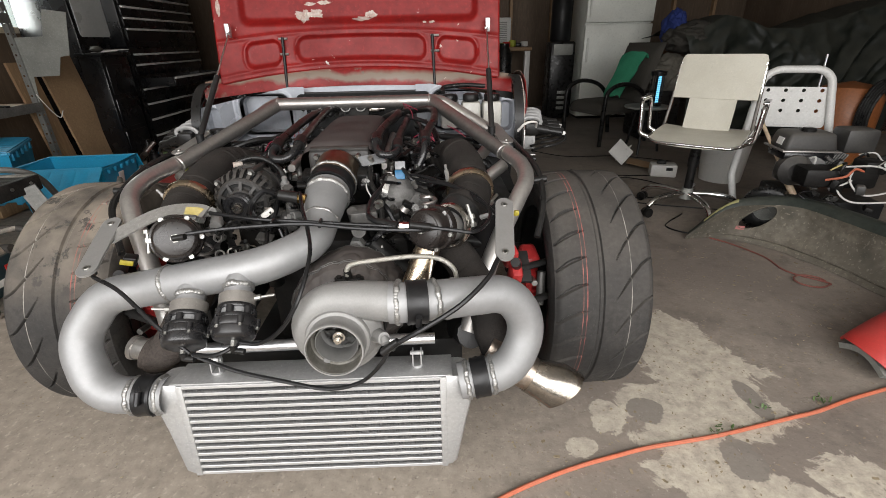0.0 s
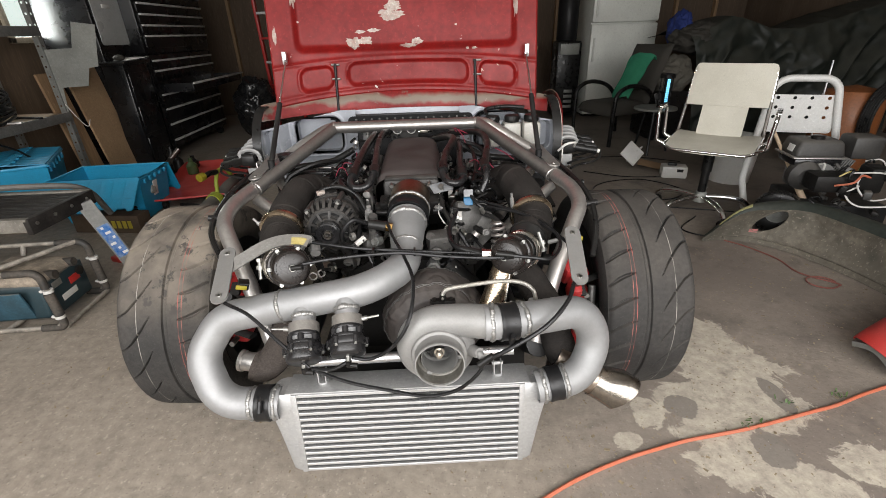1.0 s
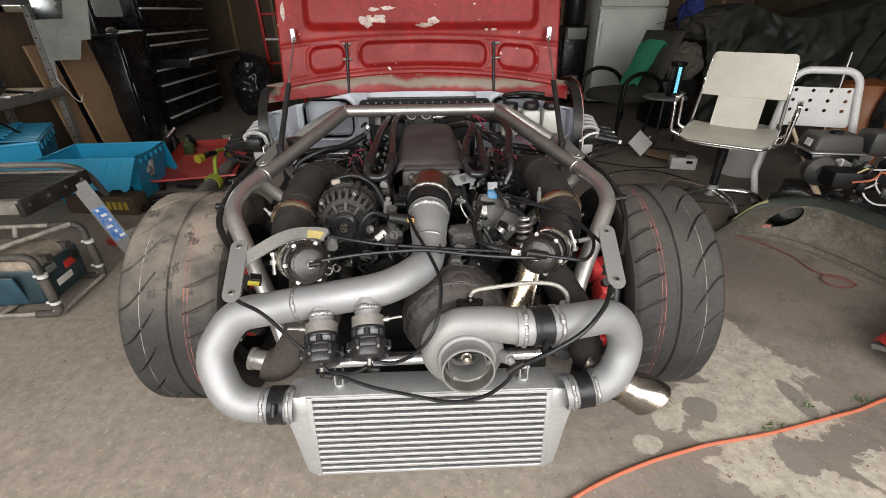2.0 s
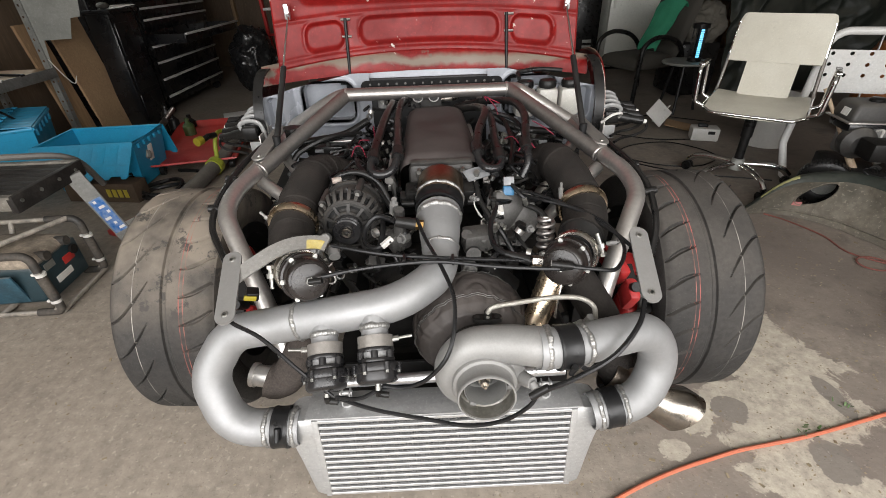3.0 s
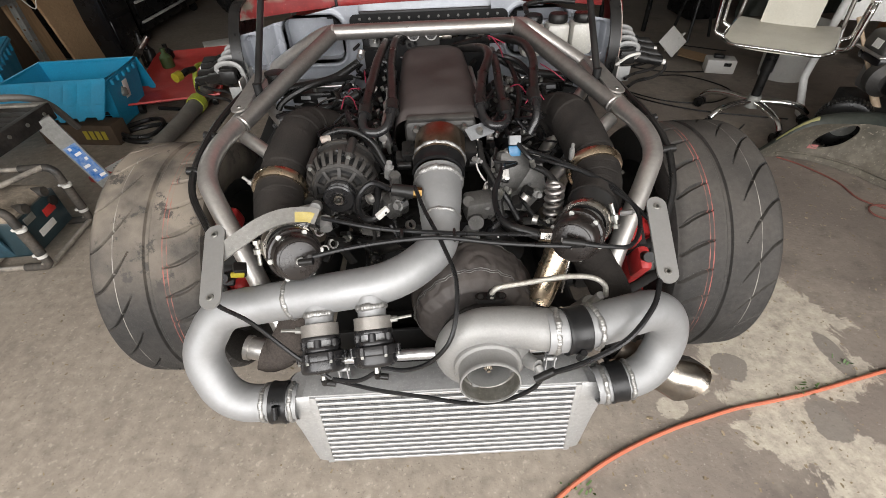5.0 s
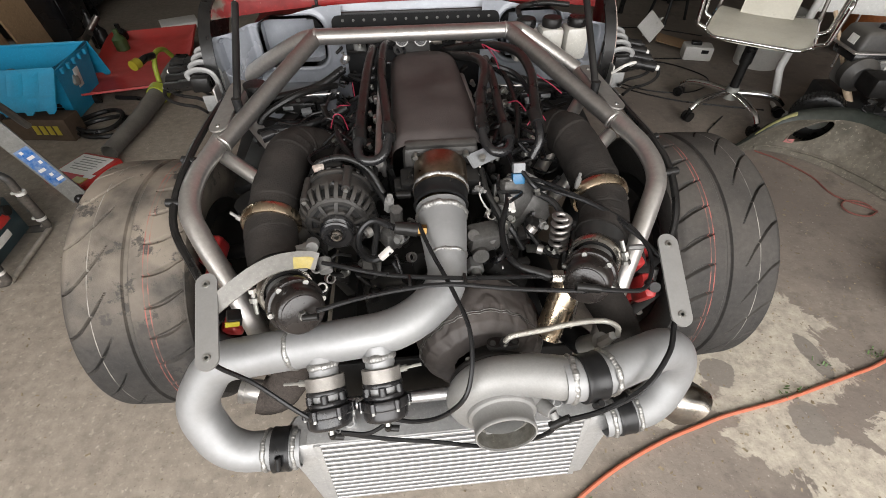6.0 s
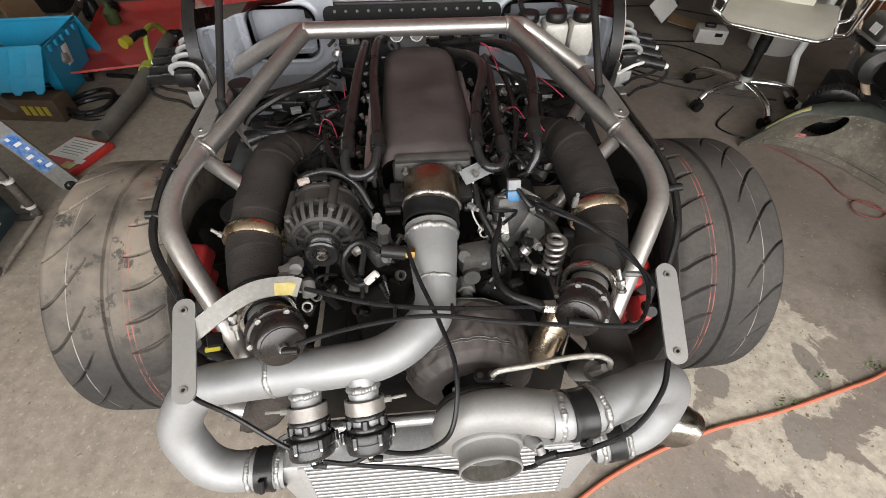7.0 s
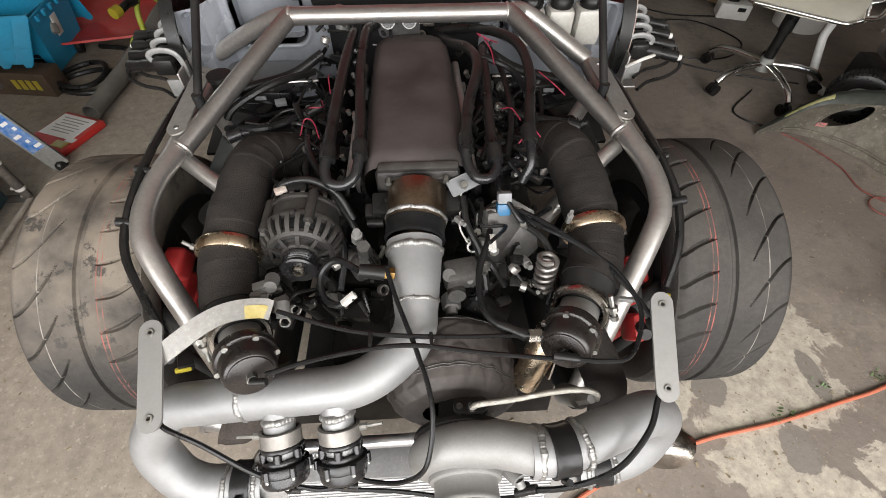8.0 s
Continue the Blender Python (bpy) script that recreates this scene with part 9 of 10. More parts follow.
def lower(u, v):
    x = (u - 0.5) * 0.27
    return Vector((x, 0.17 + 0.07 * v, 0.5 + 0.2 * v))
sheet(b, lower, 10, 8, 0.008)
part("lumbar_sling", b, WHITE_LEATHER, sc)
for sx in (-1, 1):
    b = B()
    tube(b, fillet([(sx * 0.255, -0.2, 0.495), (sx * 0.255, 0.2, 0.5), (sx * 0.245, 0.3, 0.72), (sx * 0.235, 0.33, 0.9)], 0.06, 8), 0.011, 12)
    part("side_frame", b, CHROME, sc, "chrome side tube")
    b = B()
    tube(b, fillet([(sx * 0.255, 0.0, 0.5), (sx * 0.3, -0.01, 0.52), (sx * 0.31, -0.02, 0.71), (sx * 0.31, -0.22, 0.71), (sx * 0.3, -0.22, 0.52), (sx * 0.255, -0.2, 0.5)], 0.03, 6), 0.011, 12)
    ar = part("armrest", b, CHROME, sc, "chrome arm loop")
    b = B()
    box(b, (0.03, 0.2, 0.012), (sx * 0.31, -0.12, 0.725), 0.005)
    part("arm_pad", b, CHROME, ar)
b = B()
tube(b, fillet([(-0.255, -0.19, 0.49), (-0.2, -0.25, 0.478), (0.2, -0.25, 0.478), (0.255, -0.19, 0.49)], 0.05, 6), 0.009, 10)
part("seat_rail", b, CHROME, sc)
b = B()
cyl(b, (0, 0, 0.13), (0, 0, 0.34), 0.026, seg=18)
cyl(b, (0, 0, 0.3), (0, 0, 0.48), 0.033, seg=18)
box(b, (0.18, 0.2, 0.03), (0, 0, 0.475), 0.008)
part("gas_column", b, BLACK_PLASTIC, sc)
b = B()
cyl(b, (0, 0, 0.09), (0, 0, 0.16), 0.042, 0.034, 20)
part("hub", b, GREY_SHEET, sc)
for k in range(5):
    a = radians(72 * k + 20)
    d = Vector((math.cos(a), math.sin(a), 0))
    b = B()
    tube(b, spline([d * 0.03 + Vector((0, 0, 0.125)), d * 0.15 + Vector((0, 0, 0.125)), d * 0.25 + Vector((0, 0, 0.108)), d * 0.3 + Vector((0, 0, 0.07))], 6), 0.0185, 12)
    sp_ = part("star_leg", b, CHROME, sc, "chrome star leg")
    b = B()
    n_ = Vector((-d.y, d.x, 0))
    for s in (-1, 1):
        c = d * 0.3 + n_ * 0.014 * s + Vector((0, 0, 0.03))
        cyl(b, c - n_ * 0.009, c + n_ * 0.009, 0.03, seg=18)
    cyl(b, d * 0.3 + Vector((0, 0, 0.03)), d * 0.3 + Vector((0, 0, 0.075)), 0.009, seg=8)
    part("caster", b, BLACK_PLASTIC, sp_, "black twin caster")

# white tubular seat back with punched holes
ws = thing("white_tubular_seat", "white tubular steel seat with punched metal back", "seat", pose(2.52, 2.1, 0, 0, 0, -22))
b = B()
tube(b, fillet([(-0.19, -0.12, 0.03), (-0.22, -0.03, 0.2), (-0.17, 0.0, 0.86), (0.17, 0.0, 0.86), (0.24, -0.02, 0.5), (0.24, -0.05, 0.03)], 0.1, 8), 0.022, 14)
part("hoop", b, WHITE_PAINT, ws)
b = B()
holes = [circle2(-0.14 + 0.093 * i, 0.02 + 0.06 * j, 0.011, 10)[::-1] for i in range(4) for j in range(3)]
slab(b, rounded2(0.4, 0.24, 0.02, 4, 0.0, 0.04), 0.006, pose(0.01, 0.003, 0.6, 90, 0, 0), holes)
part("perforated_back", b, WHITE_PAINT, ws)
b = B()
tube(b, fillet([(-0.19, -0.12, 0.022), (-0.18, -0.3, 0.022), (0.24, -0.3, 0.022), (0.24, -0.05, 0.022)], 0.06, 6), 0.022, 12)
part("base_tube", b, WHITE_PAINT, ws)

# small petrol engine on the floor frame
DUSTY_BLACK = material("dusty_black_steel", (0.03, 0.029, 0.028), 0.5, 0.0, (0.06, 0.056, 0.05), 0.7, 9, 80, 0.3, 0.1, 200, 0.12, (0.19, 0.175, 0.155), 0.5)
en = thing("petrol_engine", "small black and alloy petrol engine with wiring", "engine", pose(2.4, 1.76, 0.06, 0, 0, -12))
b = B()
bmesh.ops.create_cube(b, size=1)
for v in b.verts:
    f = 0.84 if v.co.z > 0 else 1.0
    v.co = Vector((v.co.x * 0.27 * f, v.co.y * 0.21 * f, 0.45 + v.co.z * 0.1))
bmesh.ops.bevel(b, geom=b.edges[:], offset=0.022, segments=4, affect="EDGES", profile=0.5)
part("fuel_tank", b, DUSTY_BLACK, en, "dusty black fuel tank")
b = B()
box(b, (0.292, 0.232, 0.01), (0, 0, 0.403), 0.004)
part("tank_seam", b, STEEL, en, "worn bright seam round the tank")
b = B()
box(b, (0.255, 0.2, 0.05), (0, 0, 0.374), 0.018)
part("tank_bottom", b, CHEST, en)
b = B()
lathe(b, [(0, 0), (0.035, 0), (0.035, 0.02), (0.028, 0.025), (0, 0.025)], Matrix.Translation((0.0, -0.02, 0.495)), 20)
part("tank_cap", b, BLACK_PLASTIC, en)
b = B()
box(b, (0.2, 0.18, 0.15), (0.02, 0.0, 0.275), 0.03)
cyl(b, (0.02, -0.12, 0.3), (0.02, -0.06, 0.3), 0.075, 0.08, 28)
part("crankcase", b, ALU_CAST, en, "pale cast alloy crankcase")
b = B()
lathe(b, [(0, -0.05), (0.075, -0.05), (0.085, -0.03), (0.085, 0.02), (0.05, 0.05), (0, 0.05)], Matrix.Translation((-0.06, -0.1, 0.3)) @ pose(0, 0, 0, 90, 0, 0), 28)
part("recoil_cover", b, DUSTY_BLACK, en)
fin0 = None
for k in range(7):
    if fin0 is None:
        b = B()
        box(b, (0.005, 0.12, 0.11), (0, 0, 0), 0.001, seg=1)
        fin0 = part("cylinder_fin", b, ALU_CAST, en, "", 30, pose(0.1, -0.02, 0.36, 0, 25, 0))
    else:
        again(fin0, pose(0.1 + 0.013 * k, -0.02, 0.36 - 0.004 * k, 0, 25, 0))
b = B()
box(b, (0.16, 0.16, 0.13), (0.26, 0.02, 0.45), 0.02)
part("air_box", b, DUSTY_BLACK, en)
b = B()
box(b, (0.34, 0.14, 0.1), (0.08, -0.22, 0.3), 0.02)
box(b, (0.1, 0.12, 0.07), (0.22, -0.23, 0.36), 0.015)
part("gearbox", b, ENGINE_DARK, en)
for k, pts in enumerate(([(0.1, -0.25, 0.36), (0.2, -0.32, 0.38), (0.3, -0.28, 0.33), (0.36, -0.2, 0.3)], [(0.12, -0.3, 0.3), (0.05, -0.33, 0.26), (0.12, -0.35, 0.2), (0.3, -0.34, 0.2)], [(0.14, -0.26, 0.36), (0.1, -0.32, 0.3), (0.16, -0.36, 0.24), (0.34, -0.3, 0.25)])):
    b = B()
    tube(b, spline(pts, 8), 0.005, 6)
    part("pale_wire", b, WHITE_PLASTIC, en)
b = B()
box(b, (0.44, 0.42, 0.22), (0.14, -0.03, 0.052), 0.015)
part("engine_frame", b, BLACK_STEEL, en)
b = B()
box(b, (0.003, 0.06, 0.04), (-0.1275, -0.02, 0.448), 0, (0, 12, 0))
part("warning_label", b, PAPER, en)
b = B()
tube(b, spline([(0.0, -0.3, 0.3), (0.06, -0.34, 0.33), (0.12, -0.3, 0.36), (0.2, -0.27, 0.33)], 8), 0.006, 6)
part("orange_lead", b, ORANGE_CORD, en, "orange ignition lead")
er = random.Random(8)
for k in range(34):
    p = Vector((er.uniform(-0.05, 0.42), er.uniform(-0.36, -0.12), er.uniform(0.14, 0.4)))
    b = B()
    if k % 3 == 0:
        cyl(b, p, p + Vector((er.uniform(-0.03, 0.03), er.uniform(-0.03, 0.01), er.uniform(-0.02, 0.03))), er.uniform(0.008, 0.02), seg=12)
        part("fitting", b, er.choice([BRASS, ENGINE_GREY, ALU_CAST, BOLT]), en)
    elif k % 3 == 1:
        box(b, (er.uniform(0.03, 0.08), er.uniform(0.02, 0.05), er.uniform(0.02, 0.05)), p, 0.006, (er.uniform(-20, 20), er.uniform(-20, 20), er.uniform(0, 90)))
        part("small_casting", b, er.choice([ENGINE_GREY, ENGINE_DARK, DUSTY_BLACK]), en)
    else:
        q = p + Vector((er.uniform(-0.1, 0.1), er.uniform(-0.06, 0.03), er.uniform(-0.06, 0.06)))
        tube(b, spline([p, (p + q) / 2 + Vector((0, -0.02, 0.03)), q, q + Vector((0.04, -0.01, -0.03))], 6), er.uniform(0.003, 0.006), 6)
        part("wire", b, er.choice([CABLE, WHITE_PLASTIC, YELLOW_TAPE, BLACK_RUBBER]), en)
# broom handle leaning on the engine
b = B()
tube(b, [(2.266, 1.95, 0.585), (2.334, 1.728, 0.301)], 0.0105, 10)
tube(b, [(2.325, 1.757, 0.338), (2.36, 1.645, 0.195)], 0.019, 10)
alone("broom_stick", b, material("pale_ash_wood", (0.5, 0.38, 0.26), 0.55, 0, (0.4, 0.28, 0.18), 0.5, 9, 80, 0.2, 0.05), "pale wooden broom stick leaning on the engine", "broom")
# small pneumatic wheel
kw = thing("small_wheel", "small knobbly pneumatic wheel with pale rim", "wheel", Matrix.Translation((2.225, 1.665, 0.133)) @ pose(0, 0, 0, 0, 0, 50))
b = B()
bmesh.ops.create_uvsphere(b, u_segments=8, v_segments=4, radius=0.001)
for k in range(44):
    for j in range(3):
        a = 2 * math.pi * k / 44
        box(b, (0.02, 0.012, 0.01), (-0.024 + 0.024 * j, 0.126 * math.cos(a), 0.126 * math.sin(a)), 0, (math.degrees(a) - 90, 0, 0))
lathe(b, [(0.06, -0.035), (0.1, -0.045), (0.122, -0.035), (0.127, 0), (0.122, 0.035), (0.1, 0.045), (0.06, 0.035)], pose(0, 0, 0, 0, 90, 0), 40, True)
part("tyre", b, BLACK_RUBBER, kw)
b = B()
lathe(b, [(0, -0.03), (0.06, -0.035), (0.06, 0.035), (0, 0.03)], pose(0, 0, 0, 0, 90, 0), 28)
cyl(b, (-0.05, 0, 0), (0.05, 0, 0), 0.02, seg=14)
part("rim", b, GREY_SHEET, kw)

# old bumper cover on the floor
bp = thing("bumper_cover", "dusty dark grey plastic bumper cover lying on the floor", "bumper")
bot = [(1.715, 1.555, 0.008), (1.9, 1.565, 0.004), (2.05, 1.455, 0.004), (2.14, 1.31, 0.004), (2.2, 1.13, 0.004), (2.25, 0.85, 0.004), (2.33, 0.45, 0.004), (2.45, 0.05, 0.004)]
crease = [(1.722, 1.556, 0.03), (1.88, 1.5, 0.2), (2.06, 1.45, 0.235), (2.19, 1.4, 0.235), (2.25, 1.22, 0.232), (2.3, 0.92, 0.23), (2.4, 0.5, 0.228), (2.52, 0.1, 0.226)]
ridge = [(1.73, 1.566, 0.038), (1.9, 1.535, 0.22), (2.09, 1.52, 0.262), (2.25, 1.46, 0.266), (2.33, 1.26, 0.264), (2.39, 0.95, 0.26), (2.5, 0.53, 0.258), (2.62, 0.13, 0.256)]
bs_, cs_, ts_ = spline(bot, 10), spline(crease, 10), spline(ridge, 10)
FACE = 0.72
def bump(u, v):
    """The cover's skin: a hollowed face up to FACE, then a band that rolls back over the top."""
    f = u * (len(bs_) - 1)
    i = min(int(f), len(bs_) - 2)
    p, c, q = (k[i].lerp(k[i + 1], f - i) for k in (bs_, cs_, ts_))
    dent = Vector((1, 1, 0)) * 0.006 * noise.noise(Vector((u * 14, v * 3, 1)))
    if v <= FACE:
        w = v / FACE
        s = math.sin(math.pi * w) * min(1, u * 6)
        return p.lerp(c, w) + Vector((0.03 * s, 0.022 * s, 0)) + dent
    w = (v - FACE) / (1 - FACE)
    return c.lerp(q, w) + Vector((0, 0, 0.014 * math.sin(math.pi * w) * min(1, u * 6))) + dent
LAMP = (0.262, 0.46, 0.062, 0.2, 0.024, -0.13)
def lamp_hole(u, v):
    """The lamp opening's long lens shape: below 1 inside."""
    cu, cv, au, av, bu, bv = LAMP
    du, dv = u - cu, v - cv
    det = au * bv - bu * av
    a, c = (du * bv - bu * dv) / det, (au * dv - av * du) / det
    return math.hypot(a, c), a, c
def lamp_edge(t, lift):
    cu, cv, au, av, bu, bv = LAMP
    return bump(cu + math.cos(t) * au + math.sin(t) * bu, cv + math.cos(t) * av + math.sin(t) * bv) + Vector((-lift, -lift, 0.001))
NU, NV = 170, 64
for nm, v0, v1, mt in (("face_shell", 0.0, FACE, BUMPER), ("top_band", FACE, 1.0, BUMPER_TOP)):
    b = B()
    grid = {}
    for i in range(NU + 1):
        for j in range(NV + 1):
            u, v = i / NU, v0 + (v1 - v0) * j / NV
            d, a, c = lamp_hole(u, v)
            if 0.72 < d < 1.0:
                a, c = a / d, c / d
                u, v = LAMP[0] + a * LAMP[2] + c * LAMP[4], LAMP[1] + a * LAMP[3] + c * LAMP[5]
            grid[i, j] = b.verts.new(bump(u, v)), d
    for i in range(NU):
        for j in range(NV):
            q = [grid[i, j], grid[i + 1, j], grid[i + 1, j + 1], grid[i, j + 1]]
            if min(k[1] for k in q) > 0.72:
                b.faces.new([k[0] for k in q])
    bmesh.ops.delete(b, geom=[v for v in b.verts if not v.link_faces], context="VERTS")
    inner = bmesh.ops.duplicate(b, geom=b.faces[:])["geom"]
    bmesh.ops.translate(b, verts=[g for g in inner if isinstance(g, bmesh.types.BMVert)], vec=(0.004, 0.004, -0.003))
    part(nm, b, mt, bp, "dusty olive-grey face" if nm == "face_shell" else "dark green-grey band over the top", 60)
b = B()
tube(b, [bump(k / 60, 1.0) + Vector((0.003, 0.003, -0.004)) for k in range(61)], 0.007, 8, flat=0.6)
part("top_lip", b, BUMPER_TOP, bp)
b = B()
tube(b, [lamp_edge(2 * math.pi * k / 48, 0.001) for k in range(49)], 0.004, 6)
part("lamp_rim", b, BUMPER, bp)
b = B()
def tape_strip(u, v):
    p = bump(0.06 + 0.12 * u, 0.93 - 0.12 * v)
    return p + Vector((-0.003, -0.004, 0.004 - 0.002 * v + 0.003 * noise.noise(Vector((u * 12, v * 3, 2)))))
sheet(b, tape_strip, 30, 4)
part("tape_strip", b, material("faded_yellow_tape", (0.36, 0.34, 0.13), 0.6, 0, (0.27, 0.26, 0.16), 0.7, 30, 120, 0.3, 0.1), bp, "strip of faded yellow tape")
b = B()
def reflector(u, v):
    return bump(0.195 + 0.03 * u, 0.2 + 0.07 * v) + Vector((-0.004, -0.003, 0.002))
sheet(b, reflector, 5, 5, 0.003)
part("reflector", b, material("faded_pink_plastic", (0.4, 0.16, 0.15), 0.4, 0, (0.3, 0.08, 0.07), 0.6, 30, 120, 0.3, 0.1), bp, "faded pink reflector")
b = B()
tube(b, [bump(k / 60, 0.1) + Vector((-0.004, -0.003, 0.002)) for k in range(6, 61)], 0.006, 6)
part("moulding_line", b, BUMPER, bp)

# red body panel
rp = thing("red_body_panel", "rounded red car body panel lying on the floor", "body panel")
b = B()
def nose(u, v):
    a = math.pi * (0.02 + 0.96 * u)
    t = v
    x = 1.74 + 0.75 * t
    y = 0.44 - 0.09 * math.cos(a) - 0.0 * t + (0.14 * t) - 0.12 * t * math.cos(a)
    z = 0.055 + (0.035 + 0.16 * min(1, t * 2.2) ** 0.7) * math.sin(a) ** 0.8
    return Vector((x - 0.03 * math.sin(a) * (1 - t), y, z))
sheet(b, nose, 30, 30, 0.005)
part("skin", b, RED_PLASTIC, rp)
b = B()
def under(u, v):
    return Vector((1.73 + 0.76 * v, 0.36 - 0.04 * v + 0.16 * u + 0.14 * v * u * 2 - 0.1 * v, 0.03 + 0.03 * math.sin(math.pi * u)))
sheet(b, under, 10, 10, 0.02)
part("underside", b, GREY_SHEET, rp, "grey underside")

# orange extension cord and loop
b = B()
tube(b, spline([(x, y, 0.0068) for x, y in ((0.12, -0.2), (0.291, -0.073), (0.42, 0.0), (0.535, 0.05), (0.66, 0.092), (0.77, 0.12), (0.87, 0.143), (0.98, 0.159), (1.08, 0.174), (1.19, 0.196), (1.34, 0.229), (1.45, 0.253), (1.62, 0.305), (1.9, 0.37), (2.2, 0.42))], 8), 0.0062, 8)
alone("power_lead", b, ORANGE_CORD, "orange extension lead lying across the floor", "extension lead")
b = B()
tube(b, spline([(2.036 + 0.07 * math.cos(t), 1.033 + 0.058 * math.sin(t), 0.006 + 0.003 * math.sin(t / 2)) for t in [k * 0.5 for k in range(13)]] + [(2.0, 1.14, 0.005), (2.0, 1.3, 0.005), (1.93, 1.47, 0.005), (1.86, 1.56, 0.005)], 4), 0.004, 8)
alone("extension_lead", b, material("dull_red_cord", (0.19, 0.06, 0.045), 0.7, 0, (0.15, 0.07, 0.055), 0.5, 10, 90, 0.2, 0.05), "dull red extension cord with a loop on the floor", "cord")
for k, pts in enumerate(([(1.35, 2.6, 0.005), (1.6, 2.35, 0.005), (1.9, 2.3, 0.005), (2.1, 2.5, 0.005), (1.9, 2.8, 0.005), (1.55, 2.75, 0.005), (1.4, 2.5, 0.005), (1.7, 2.2, 0.005), (2.2, 2.0, 0.005)],
                         [(1.5, 3.1, 0.005), (1.8, 2.9, 0.005), (2.1, 2.85, 0.005)], [(1.9, 1.95, 0.005), (1.7, 1.75, 0.005), (1.85, 1.62, 0.005), (2.1, 1.8, 0.005)], [(1.3, 3.9, 0.005), (1.6, 3.6, 0.005), (2.1, 3.55, 0.005), (2.5, 3.3, 0.005)])):
    b = B()
    tube(b, spline(pts, 8), 0.0045, 6)
    alone("floor_cable", b, CABLE, "black cable trailing over the floor", "cable", group="cables on the floor")
# white carton, brown flap, charger
b = B()
box(b, (0.17, 0.012, 0.17), (1.98, 3.22, 0.122), 0.003, (-38, 42, -20))
box(b, (0.012, 0.09, 0.17), (2.03, 3.28, 0.1), 0.003, (-38, 42, -20))
alone("white_carton", b, PAPER, "small white carton tipped on the floor", "box")
b = B()
box(b, (0.3, 0.2, 0.004), (2.17, 3.12, 0.03), 0, (0, 8, -30))
alone("card_flap", b, CARDBOARD, "brown piece of cardboard on the floor", "cardboard")
chg = thing("battery_charger", "pale plastic charger box on the floor", "charger", pose(2.2, 2.86, 0, 0, 0, -18))
b = B()
box(b, (0.2, 0.13, 0.1), (0, 0, 0.051), 0.012)
part("case", b, WHITE_PLASTIC, chg)
b = B()
box(b, (0.05, 0.004, 0.025), (0.04, -0.066, 0.07), 0.002)
part("switch", b, BLACK_PLASTIC, chg)
b = B()
box(b, (0.07, 0.05, 0.03), (-0.02, 0.0, 0.11), 0.008)
part("carry_handle", b, BLACK_PLASTIC, chg)
# white bucket behind the chair
b = B()
lathe(b, [(0, 0), (0.15, 0), (0.175, 0.36), (0.18, 0.37), (0.165, 0.37), (0.14, 0.02), (0, 0.02)], Matrix.Translation((2.6, 2.72, 0)), 32)
alone("white_bucket", b, WHITE_PLASTIC, "white plastic bucket standing on the floor", "bucket")
# brown-orange tank with hose
tk = thing("orange_tank", "rusty orange compressor tank with hanging hose", "tank", pose(3.5, 2.78, 0))
b = B()
lathe(b, [(0, 0), (0.18, 0.03), (0.22, 0.1), (0.22, 0.6), (0.18, 0.68), (0, 0.72)], Matrix(), 36)
part("tank", b, RUST, tk)
b = B()
for k in range(5):
    tube(b, [(0.02 + (0.1 + 0.006 * k) * math.cos(t), -0.3 + 0.015 * k, 0.5 + (0.2 + 0.01 * k) * math.sin(t)) for t in [math.pi * q / 16 - 0.5 for q in range(22)]], 0.014, 8)
part("hose", b, BLACK_RUBBER, tk)
b = B()
tube(b, [(3.1, 2.58, 0.005), (3.085, 2.6, 0.92)], 0.007, 8)
alone("metal_rod", b, STEEL_LIGHT, "bright metal rod standing by the tank", "rod")

# patio chair with clothes, side table, lantern
pc = thing("patio_chair", "grey cushioned patio chair with dark curved arms", "chair", pose(2.18, 4.3, 0, 0, 0, -68))
b = B()
def cushion(u, v):
    x, y = (u - 0.5) * 0.52, -0.28 + 0.52 * v
    e = max(abs(u - 0.5), abs(v - 0.5)) * 2
    return Vector((x, y, 0.36 + 0.1 * (1 - e ** 4) ** 0.5))
sheet(b, cushion, 16, 16)
box(b, (0.5, 0.5, 0.05), (0, -0.02, 0.345), 0.02)
part("seat_cushion", b, CANVAS, pc)
b = B()
def backc(u, v):
    x = (u - 0.5) * 0.52
    e = max(abs(u - 0.5), abs(v - 0.5)) * 2
    return Vector((x, 0.24 + 0.25 * v - 0.06 * (1 - e ** 4) ** 0.5, 0.4 + 0.6 * v))
sheet(b, backc, 16, 16)
part("back_cushion", b, CANVAS, pc)
for sx in (-1, 1):
    b = B()
    tube(b, spline([(sx * 0.3, -0.28, 0.02), (sx * 0.31, -0.28, 0.4), (sx * 0.31, -0.25, 0.56), (sx * 0.31, -0.08, 0.625), (sx * 0.3, 0.16, 0.57), (sx * 0.29, 0.3, 0.4), (sx * 0.29, 0.36, 0.02)], 8), 0.022, 10)
    part("arm_frame", b, BLACK_PLASTIC, pc)
b = B()
def shirt(u, v):
    x = (u - 0.5) * (0.2 + 0.1 * v) + 0.05 * noise.noise(Vector((v * 3, 1, 2)))
    n1 = noise.noise(Vector((u * 3, v * 4, 6)))
    return Vector((x, 0.02 + 0.34 * v + 0.03 * n1, 0.5 + 0.5 * v - 0.12 * max(0, v - 0.85) / 0.15 - 0.1 * (u - 0.5) ** 2 + 0.03 * n1))
sheet(b, shirt, 24, 24, 0.01)
alone("green_shirt", b, GREEN_CLOTH, "green cloth draped over the patio chair", "cloth", pose(2.2, 4.22, 0.0, 0, 0, -58))
tb_ = thing("side_table", "small round dark side table", "table", pose(2.38, 3.72, 0))
b = B()
